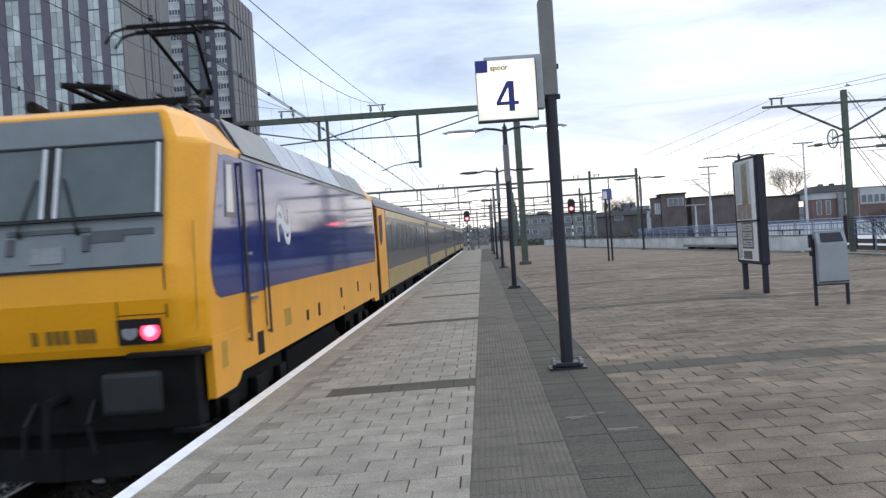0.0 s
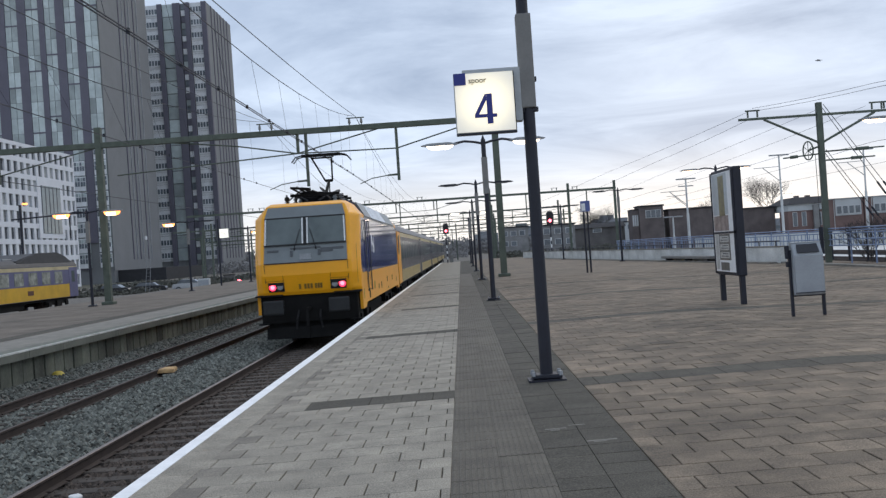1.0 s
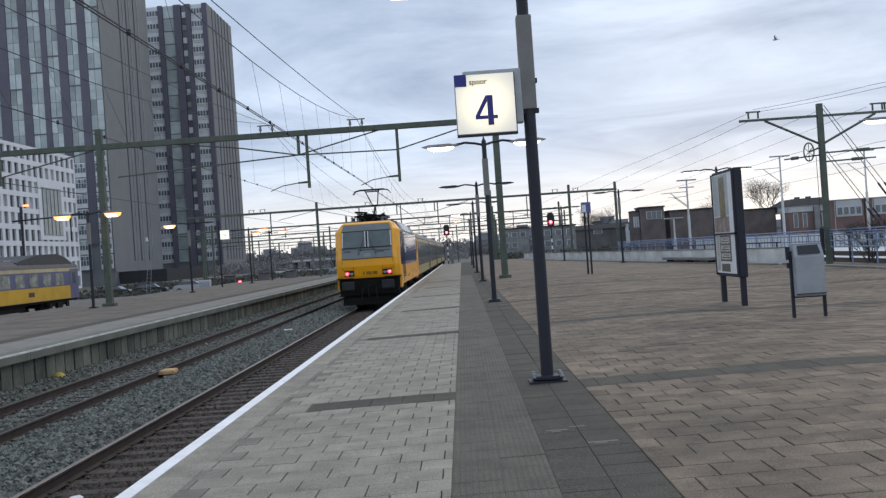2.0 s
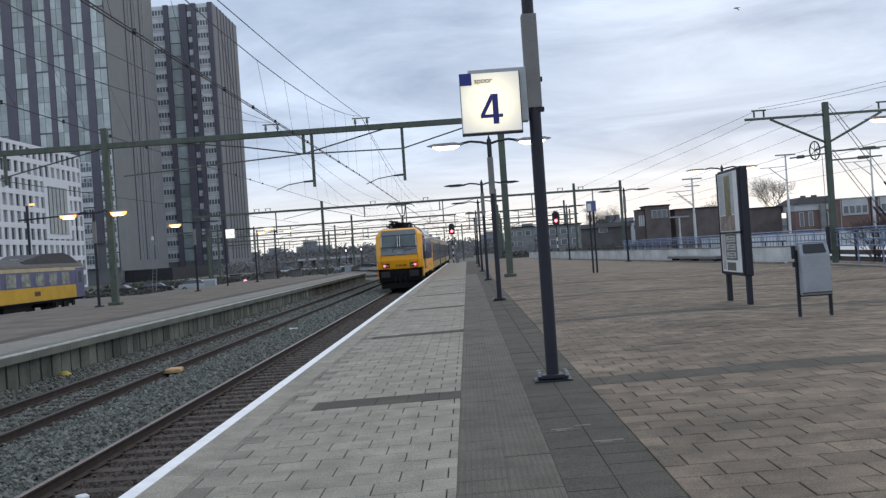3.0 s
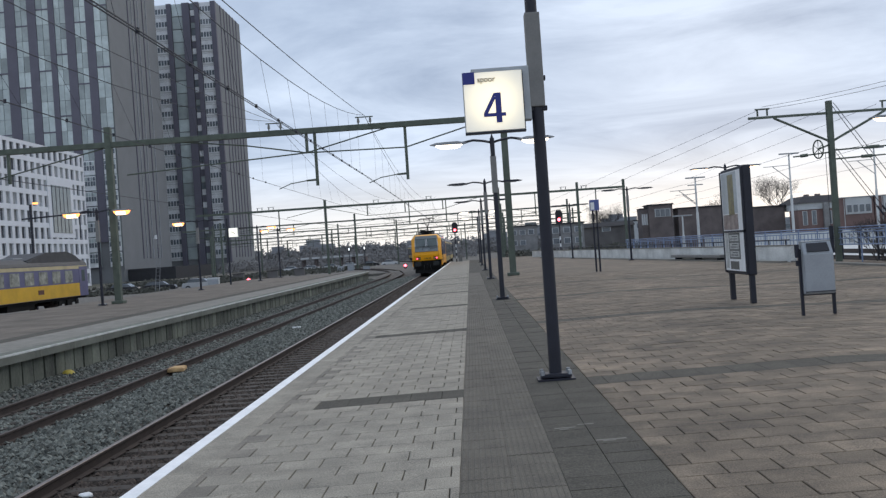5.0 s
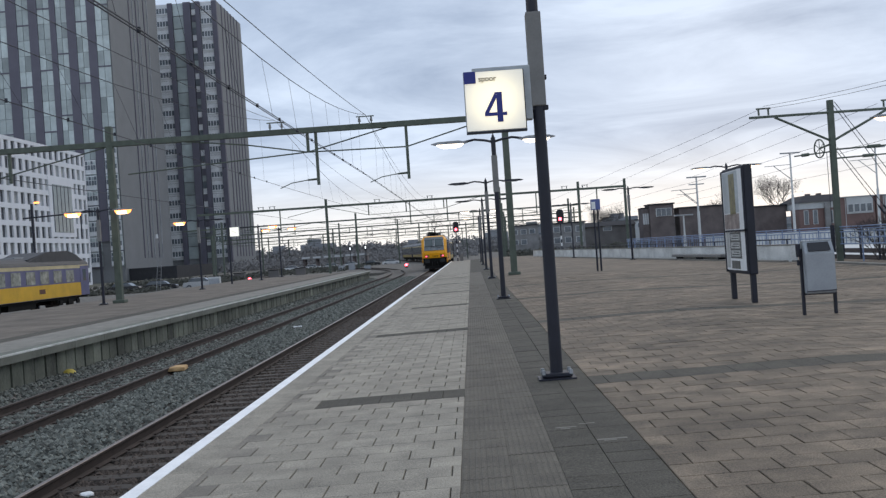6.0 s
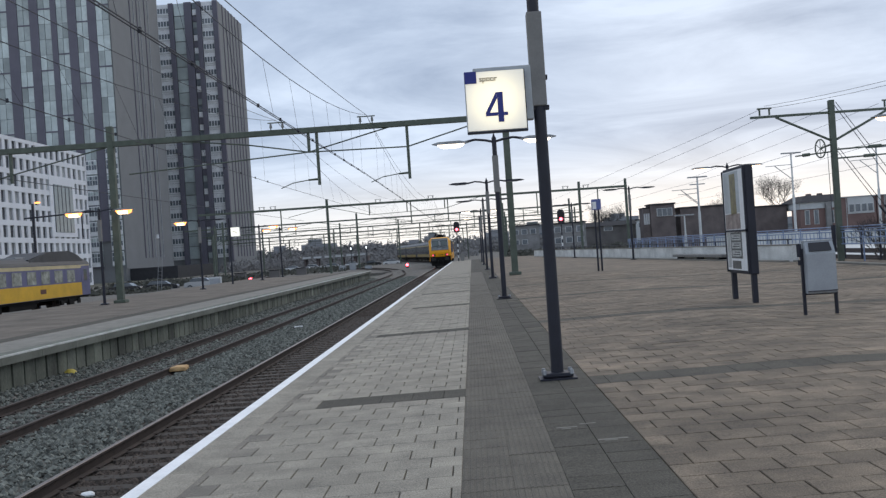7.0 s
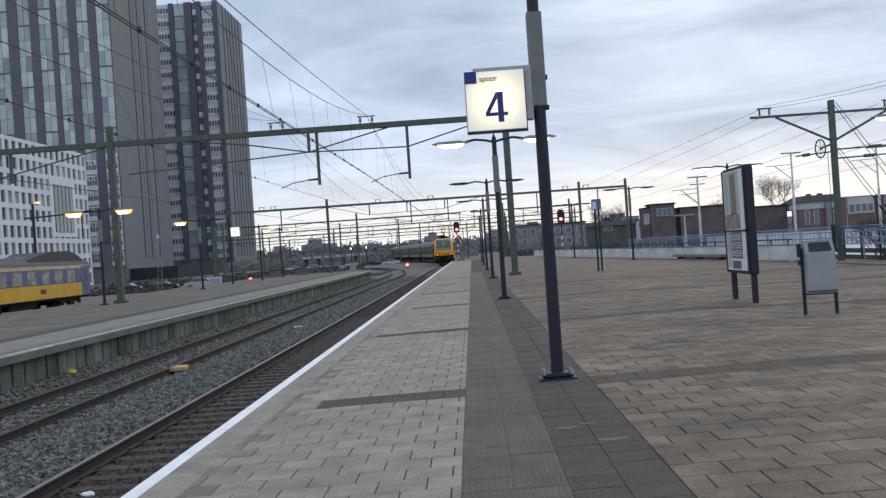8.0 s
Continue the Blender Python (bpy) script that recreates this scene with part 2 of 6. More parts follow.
def single(name, bm, mat, label, category, group="", kind="", at=None):
    ob = new(name, finish(name, bm, mat))
    if at is not None:
        ob.matrix_world = at
    return tagged(ob, label, category, group, kind)


def thing(name, label, category, group="", kind="", at=None):
    ob = new(name)
    if at is not None:
        ob.matrix_world = at
    return tagged(ob, label, category, group, kind)


def boxes(*specs):
    bm = bmesh.new()
    for s in specs:
        box(bm, *s)
    return bm


def rods(*specs):
    bm = bmesh.new()
    for s in specs:
        rod(bm, *s)
    return bm


def quads(name, verts, faces, mat, parent=None):
    me = bpy.data.meshes.new(name)
    me.from_pydata(verts, [], faces)
    me.materials.append(mat)
    me.update()
    ob = new(name, me)
    if parent:
        ob.parent = parent
    return ob


RAIL = -0.76   # rail head under the platform's surface
NEAR, FAR = -4.32, -8.12   # centre lines of the two tracks

# ---------------- ground, tracks, platforms ----------------
ground = single("ground", boxes((-1500, 1500, -60, 2500, -1.9, -1.35)), earth, "flat dark earth and gravel round the railway yard", "ground", kind="structure")


def track_line(s, centre, bend, radius, angle):
    """A point and heading (degrees, left positive) on a line that runs ahead, then bends to the left."""
    if s <= bend:
        return centre, s, 0.0
    a = min((s - bend) / radius, radians(angle))
    x, y = centre - radius * (1 - math.cos(a)), bend + radius * math.sin(a)
    rest = s - bend - radius * a
    if rest > 0:
        x, y = x - rest * math.sin(a), y + rest * math.cos(a)
    return x, y, math.degrees(a)


LINES = {"near": (NEAR, 168.0, 300.0, 9.0), "far": (FAR, 102.0, 285.0, 17.0), "outer": (-29.45, 110.0, 400.0, 10.0)}


def sweep(bm, profile, line, s0, s1, step, offset=0.0):
    rings, s = [], s0
    while s <= s1 + 1e-6:
        x, y, a = track_line(s, *LINES[line])
        c, n = math.cos(radians(a)), math.sin(radians(a))
        rings.append([bm.verts.new((x + (p + offset) * c, y + (p + offset) * n, z)) for p, z in profile])
        s += step if s >= LINES[line][1] - step else max(step, min(40.0, LINES[line][1] - s))
    m = len(profile)
    for r0, r1 in zip(rings, rings[1:]):
        for k in range(m):
            bm.faces.new((r0[k], r0[(k + 1) % m], r1[(k + 1) % m], r1[k]))
    bm.faces.new(rings[0][::-1]); bm.faces.new(rings[-1])


RAIL_FOOT = [(-0.07, -0.172), (0.07, -0.172), (0.07, -0.16), (0.012, -0.14), (0.012, -0.05), (0.034, -0.035), (0.034, -0.006),
             (-0.034, -0.006), (-0.034, -0.035), (-0.012, -0.05), (-0.012, -0.14), (-0.07, -0.16)]
RAIL_HEAD = [(-0.034, -0.006), (0.034, -0.006), (0.03, 0.0), (-0.03, 0.0)]
rail_worn = material("rail_worn", (0.060, 0.046, 0.039), 0.65, 0.2, vary=0.2, scale=5, fine=60, bump=0.03)
for line, label in (("near", "running track beside the platform, brown stained"), ("far", "running track with rusty rails in grey ballast"), ("outer", "track behind the opposite platform")):
    tr = thing("railway_track", label, "track", "tracks", kind="structure")
    for side in (-0.7525, 0.7525):
        bm = bmesh.new()
        sweep(bm, [(p, z + RAIL) for p, z in RAIL_FOOT], line, -12.0, 300.0, 6.0, side)
        part("rail", bm, rail_rust, tr, "rust-brown steel rail")
        bm = bmesh.new()
        sweep(bm, [(p, z + RAIL) for p, z in RAIL_HEAD], line, -12.0, 300.0, 6.0, side)
        part("rail_head", bm, rail_steel if line == "near" else rail_worn, tr, "worn shiny running surface" if line == "near" else "dull rusty running surface")
    bm = boxes((-1.3, 1.3, -0.13, 0.13, RAIL - 0.32, RAIL - 0.168, 0.02))
    sl = finish("sleeper", bm, sleeper_mat)
    for k in range(-30, 130 if line != "outer" else 60):
        x, y, a = track_line(6 + 0.6 * k, *LINES[line])
        ob = new("sleeper", sl)
        ob.parent = tr
        ob.matrix_local = pose(x, y, 0, 0, 0, a)
    clip = bmesh.new()
    box(clip, -0.095, 0.095, -0.055, 0.055, RAIL - 0.17, RAIL - 0.145)
    cm = finish("rail_clip", clip, rail_rust)
    if line != "outer":
        for k in range(70):
            for side in (-0.7525, 0.7525):
                ob = new("rail_clip", cm)
                ob.parent = tr
                x, y, a = track_line(6 + 0.6 * k, *LINES[line])
                ob.matrix_local = pose(x + side, y, 0)

BED = RAIL - 0.20


def bed_height(x):
    """Ballast surface: heaped shoulders between the tracks, lower inside the gauge."""
    h = BED
    if -7.1 < x < -5.3:
        h += 0.10 * math.cos((x + 6.2) / 0.9 * math.pi / 2) - 0.01
    if abs(x - NEAR) < 0.68 or abs(x - FAR) < 0.68:
        h -= 0.035
    if x < -9.2:
        h += 0.16 * min(1.0, (-9.2 - x) / 0.5)
    return h


def ballast_bed(name, x0, x1, y0, y1, mat, nx, ny, label):
    vs, fs = [], []
    for j in range(ny + 1):
        for i in range(nx + 1):
            x, y = x0 + (x1 - x0) * i / nx, y0 + (y1 - y0) * (j / ny) ** 1.6
            vs.append((x, y, bed_height(x) + 0.05 * noise.noise((x * 3.1, y * 3.1, 0)) + 0.02 * noise.noise((x * 13, y * 13, 5))))
    for j in range(ny):
        for i in range(nx):
            a = j * (nx + 1) + i
            fs.append((a, a + 1, a + nx + 2, a + nx + 1))
    return tagged(quads(name, vs, fs, mat), label, "ballast", kind="structure")


ballast_bed("ballast_bed", -10.3, -5.35, -12, 140, ballast, 50, 560, "grey crushed stone ballast between the tracks")
ballast_bed("ballast_bed", -5.35, -2.3, -12, 140, ballast_brown, 30, 560, "brown stained ballast under the track beside the platform")
single("yard_bed", boxes((-70, 20, 140, 420, -1.35, BED - 0.05)), ballast, "wide gravel bed of the station throat", "ballast", kind="structure")
single("yard_bed", boxes((-70, -22.3, -10, 140, -1.35, BED)), ballast, "gravel bed behind the opposite platform", "ballast", kind="structure")


def stones(name, x0, x1, y0, y1, count, mat, label, size):
    rnd = random.Random(name + str(x0))
    vs, fs = [], []
    for _ in range(count):
        x, y = rnd.uniform(x0, x1), y0 + (y1 - y0) * rnd.random() ** 1.7
        if min(abs(x - NEAR - s) for s in (-0.7525, 0.7525)) < 0.13 or min(abs(x - FAR - s) for s in (-0.7525, 0.7525)) < 0.13:
            continue
        on_sleeper = abs((y - 6) / 0.6 - round((y - 6) / 0.6)) * 0.6 < 0.15 and min(abs(x - NEAR), abs(x - FAR)) < 1.25
        if on_sleeper and rnd.random() < (0.28 if x > -5.6 else 0.03):
            continue
        z, r, a = bed_height(x) + rnd.uniform(0.0, 0.035) + (0.022 if x > -5.3 else 0.034 if on_sleeper else 0.012), size * rnd.uniform(0.6, 1.25), rnd.uniform(0, 6.28)
        b = len(vs)
        for k in range(4):
            q = a + k * 1.57 + rnd.uniform(-0.4, 0.4)
            vs.append((x + r * math.cos(q), y + r * math.sin(q) * 0.8, z + rnd.uniform(-0.3, 0.3) * r))
        vs.append((x + rnd.uniform(-0.4, 0.4) * r, y + rnd.uniform(-0.4, 0.4) * r, z + r * 0.75))
        for k in range(4):
            fs.append((b + k, b + (k + 1) % 4, b + 4))
    return tagged(quads(name, vs, fs, mat), label, "stones", kind="stuff")


stones("ballast_stones", -10.1, -5.3, 8, 45, 42000, stone, "loose angular grey ballast stones", 0.052)
stones("ballast_stones", -5.3, -2.75, 8, 45, 30000, stone_brown, "loose ballast stones stained brown by brake dust", 0.042)

stones("ballast_stones", -10.1, -5.3, 42, 100, 26000, stone, "loose grey ballast stones further down the line", 0.085)
stones("ballast_stones", -5.3, -2.75, 42, 100, 12000, stone_brown, "brown stained ballast stones further down the line", 0.075)

# the platform on which the camera stands
PX0, PX1, PEND = -2.62, 16.2, 130.0
FALL = ((PX0, -0.014), (4.0, 0.118), (10.0, 0.0), (PX1, 0.0))


def lift(x):
    """Height of the paving: it rises from the track edge to a crown and falls away behind it."""
    for (xa, za), (xb, zb) in zip(FALL, FALL[1:]):
        if x <= xb:
            return za + (zb - za) * (x - xa) / (xb - xa)
    return 0.0


def lean(x):
    return -math.degrees(math.atan(0.132 / 6.62)) if x < 4 else (math.degrees(math.atan(0.118 / 6.0)) if x < 10 else 0.0)


def cross_section(x0, x1, top, bottom):
    """Outline across the platform that follows its fall."""
    xs = [x0] + [x for x, _ in FALL if x0 + 0.01 < x < x1 - 0.01] + [x1]
    return [(x0, bottom), (x1, bottom)] + [(x, lift(x) + top) for x in reversed(xs)]


def laid(x0, x1, y0, y1, top=-0.001, deep=0.04):
    bm = bmesh.new()
    xs = [x0] + [x for x, _ in FALL if x0 + 0.01 < x < x1 - 0.01] + [x1]
    prism(bm, [(x, lift(x) + top - deep) for x in xs] + [(x, lift(x) + top) for x in reversed(xs)], y0, y1)
    return bm


platform = thing("platform", "broad paved station platform with grey, dark and brown concrete tiles", "platform", kind="structure")
bm = bmesh.new()
prism(bm, cross_section(PX0 + 0.10, PX1, -0.035, -1.4), -12, PEND)
part("platform_body", bm, joint_sand, platform)
bm = boxes((PX0 + 0.06, PX0 + 0.1, -12, PEND, -1.4, -0.16))
part("retaining_wall", bm, wall_concrete, platform)
slab_mesh = finish("edge_slab", boxes((PX0, -2.19, 0.002, 0.998, -0.17, -0.014, 0.006)), paver_grey)
for k in range(-8, 130):
    ob = new("edge_slab", slab_mesh)
    ob.parent = platform
    ob.matrix_local = pose(0, -1 + k * 1.0, 0)
part("edge_line", boxes((PX0 + 0.002, PX0 + 0.128, -12, PEND, -0.03, -0.009)), white_line, platform, "white painted line along the platform edge")

TW, TD = 0.341, 0.341
BAR, PERIOD = 10.86, 8.784   # the first broad dark course, and the way to the next
paver_mesh = {}


def paver(mat_, w, d):
    key = (mat_.name, round(w, 3), round(d, 3))
    if key not in paver_mesh:
        me = bpy.data.meshes.new("paver")
        e, gap = (0.0025, 0.0018) if mat_ is paver_dark else (0.004, 0.0042)
        a, b = w / 2 - gap, d / 2 - 0.0026
        vs = [(-a, -b, -0.04), (a, -b, -0.04), (a, b, -0.04), (-a, b, -0.04), (-a, -b, -e), (a, -b, -e), (a, b, -e), (-a, b, -e),
              (-a + e, -b + e, 0), (a - e, -b + e, 0), (a - e, b - e, 0), (-a + e, b - e, 0)]
        fs = [(0, 1, 5, 4), (1, 2, 6, 5), (2, 3, 7, 6), (3, 0, 4, 7), (4, 5, 9, 8), (5, 6, 10, 9), (6, 7, 11, 10), (7, 4, 8, 11), (8, 9, 10, 11)]
        me.from_pydata(vs, [], fs)
        me.materials.append(mat_)
        paver_mesh[key] = me
    return paver_mesh[key]


def courses(y0, y1, broad):
    """Near edges and depths of the courses: 24 square ones, then a broad one."""
    out, y = [], BAR - 3 * PERIOD
    while y < y1:
        for depth in [broad] + [TD] * 24:
            if y >= y0 and y + depth <= y1:
                out.append((y, depth))
            y += depth
    return out


def pave(x0, x1, y0, y1, mat_, near, half=True, w=TW, broad=0.60, dark=None, dark_from=-99.0, shift=0.0, closing=None):
    """Courses of staggered tiles on the platform's fall; those inside the stretch near=(xa, xb, ya, yb) are pieces of their own."""
    rnd = random.Random(int(x0 * 100) + 7)
    jv, jf = {}, {}
    for row, (y, d) in enumerate(courses(y0, y1, broad)):
        off = (w / 2 if row % 2 and half else 0) + shift
        x = x0 - off
        while x < x1 - 0.02:
            a, b = max(x, x0), min(x + w, x1)
            x += w
            if b - a < 0.04:
                continue
            cx, cy, dz = (a + b) / 2, y + d / 2, rnd.uniform(-0.003, 0.002)
            m_ = dark if dark and d > TD + 0.01 and cx > dark_from else mat_
            if closing and a - x0 < 0.01 and b - a < 0.28 and rnd.random() < 0.7:
                m_ = closing
            if near[0] < cx < near[1] and near[2] < cy < near[3]:
                ob = new("paver", paver(m_, b - a, d))
                ob.parent = platform
                ob.matrix_local = pose(cx, cy, lift(cx) + dz, rnd.uniform(-0.12, 0.12), lean(cx) + rnd.uniform(-0.12, 0.12), rnd.uniform(-0.4, 0.4))
            else:
                vs, fs = jv.setdefault(m_.name, []), jf.setdefault(m_.name, [])
                k, g = len(vs), 0.004
                for deep in (0.0, 0.04):
                    vs += [(px, py, lift(px) + dz - deep) for px, py in ((a + g, y + g), (b - g, y + g), (b - g, y + d - g), (a + g, y + d - g))]
                fs += [(k, k + 1, k + 2, k + 3), (k, k + 4, k + 5, k + 1), (k + 1, k + 5, k + 6, k + 2), (k + 2, k + 6, k + 7, k + 3), (k + 3, k + 7, k + 4, k)]
    for name in jv:
        tagged(quads("paver_field", jv[name], jf[name], MATS[name], platform), kind="stuff")


# ---------------- the train ----------------
LOCO_LEN, COACH_LEN = 18.9, 26.4


def ring(bm, z, wf, yf, ws, ys, L):
    return [bm.verts.new(p) for p in ((-ws, ys, z), (-wf, yf, z), (wf, yf, z), (ws, ys, z), (ws, L - ys, z), (wf, L - yf, z), (-wf, L - yf, z), (-ws, L - ys, z))]


def hull(levels, L):
    bm = bmesh.new()
    rings = [ring(bm, *lv, L) for lv in levels]
    for a, b in zip(rings, rings[1:]):
        for k in range(8):
            bm.faces.new((a[k], a[(k + 1) % 8], b[(k + 1) % 8], b[k]))
    bm.faces.new(rings[0][::-1]); bm.faces.new(rings[-1])
    return bm


# front outline: height, half width of the face, setback, half width of the body, setback of the corner
CAB = [(1.40, 1.20, 0.15, 1.46, 0.44), (1.48, 1.23, 0.11, 1.48, 0.42), (1.95, 1.25, 0.0, 1.49, 0.40), (2.29, 1.25, 0.0, 1.49, 0.42), (3.56, 1.22, 0.42, 1.49, 0.82), (3.90, 1.12, 0.58, 1.22, 1.15), (3.99, 1.02, 0.85, 1.08, 1.4)]


def cab_point(u, z, out=0.0):
    """A point on the cab's front at half-width share u and height z, out metres proud of it."""
    for a, b in zip(CAB, CAB[1:]):
        if a[0] <= z <= b[0]:
            k = (z - a[0]) / (b[0] - a[0])
            return ((a[1] + k * (b[1] - a[1])) * u, a[2] + k * (b[2] - a[2]) - out, z)
    return (CAB[-1][1] * u, CAB[-1][2] - out, z)


def face_plate(bm, u0, u1, z0, z1, out, thick=0.02):
    slab(bm, [cab_point(u0, z0, out), cab_point(u1, z0, out), cab_point(u1, z1, out), cab_point(u0, z1, out)], thick)


def bogie(parent, y, wheel_gap, dark):
    bg = part("bogie", boxes((-1.2, -1.0, y - 1.9, y + 1.9, 0.5, 0.85, 0.03), (1.0, 1.2, y - 1.9, y + 1.9, 0.5, 0.85, 0.03), (-1.1, 1.1, y - 0.4, y + 0.4, 0.45, 0.8, 0.03),
                             (1.2, 1.32, y - 0.35, y + 0.35, 0.3, 0.75, 0.03), (1.2, 1.3, y - 1.75, y - 1.25, 0.35, 0.7, 0.03), (1.2, 1.3, y + 1.25, y + 1.75, 0.35, 0.7, 0.03),
                             (-1.32, -1.2, y - 0.35, y + 0.35, 0.3, 0.75, 0.03)), dark, parent)
    for dy in (-wheel_gap / 2, wheel_gap / 2):
        part("wheelset", rods((( -0.82, y + dy, 0.5), (-0.68, y + dy, 0.5), 0.55, 0.58, 24), ((0.68, y + dy, 0.5), (0.82, y + dy, 0.5), 0.58, 0.55, 24),
                              ((-0.8, y + dy, 0.5), (0.8, y + dy, 0.5), 0.09)), rail_rust, bg)


def pantograph(parent, y, raised, name="pantograph"):
    z0 = 4.14
    p = part(name, boxes((-0.75, 0.75, y - 0.55, y - 0.49, z0 + 0.14, z0 + 0.22), (-0.75, 0.75, y + 0.5, y + 0.56, z0 + 0.14, z0 + 0.22),
                         (-0.62, -0.55, y - 0.6, y + 0.6, z0 + 0.12, z0 + 0.2), (0.55, 0.62, y - 0.6, y + 0.6, z0 + 0.12, z0 + 0.2)), black, parent)
    for sx in (-0.6, 0.6):
        for sy in (-0.5, 0.5):
            bm = bmesh.new()
            for k in range(3):
                rod(bm, (sx, y + sy, z0 - 0.14 + 0.09 * k), (sx, y + sy, z0 - 0.10 + 0.09 * k), 0.085, 0.06, 10)
            rod(bm, (sx, y + sy, z0 - 0.16), (sx, y + sy, z0 + 0.14), 0.045)
            part("insulator", bm, cab_grey, p)
    knee = (y + 0.85, z0 + 0.84) if raised else (y + 1.0, z0 + 0.20)
    head = (y - 0.70, z0 + 1.48) if raised else (y - 0.75, z0 + 0.24)
    base = (y - 0.45, z0 + 0.2)
    part("lower_arm", rods(((0, base[0], base[1]), (0, knee[0], knee[1]), 0.06, 0.045), ((0.12, base[0] + 0.25, base[1]), (0.03, knee[0] - 0.1, knee[1] - 0.05), 0.02)), black, p)
    if raised:
        part("upper_arm", rods(((-0.12, knee[0], knee[1]), (-0.32, head[0], head[1]), 0.028), ((0.12, knee[0], knee[1]), (0.32, head[0], head[1]), 0.028),
                           ((-0.12, knee[0], knee[1]), (0.12, knee[0], knee[1]), 0.05), ((-0.32, head[0], head[1]), (0.32, head[0], head[1]), 0.03)), black, p)
    else:
        bm = bmesh.new()
        for xa, xb, dz in ((-0.60, -0.50, 0.0), (-0.46, -0.34, 0.03), (-0.30, -0.14, 0.0), (-0.16, 0.10, -0.06), (0.0, 0.35, -0.10)):
            rod(bm, (xa, y - 1.0, z0 + 0.36 + dz), (xb, y + 1.6, z0 + 0.20 + dz), 0.034, 0.028, 8)
        rod(bm, (-0.66, y - 1.02, z0 + 0.38), (-0.05, y - 1.0, z0 + 0.32), 0.038, 0.034, 8)
        rod(bm, (-0.52, y + 0.2, z0 + 0.30), (0.25, y + 0.2, z0 + 0.26), 0.03, 0.03, 8)
        part("collector_head", bm, black, p)
        return p
    bm = bmesh.new()
    for dy in (-0.2, 0.2):
        box(bm, -0.62, 0.62, head[0] + dy - 0.03, head[0] + dy + 0.03, head[1] + 0.06, head[1] + 0.12)
        for sx in (-1, 1):
            rod(bm, (sx * 0.6, head[0] + dy, head[1] + 0.09), (sx * 0.82, head[0] + dy, head[1] + 0.04), 0.022)
            rod(bm, (sx * 0.82, head[0] + dy, head[1] + 0.04), (sx * 0.95, head[0] + dy, head[1] - 0.12), 0.02)
    for sx in (-0.35, 0.35):
        rod(bm, (sx, head[0] - 0.22, head[1] + 0.04), (sx, head[0] + 0.22, head[1] + 0.04), 0.025)
    part("collector_head", bm, black, p)
    return p


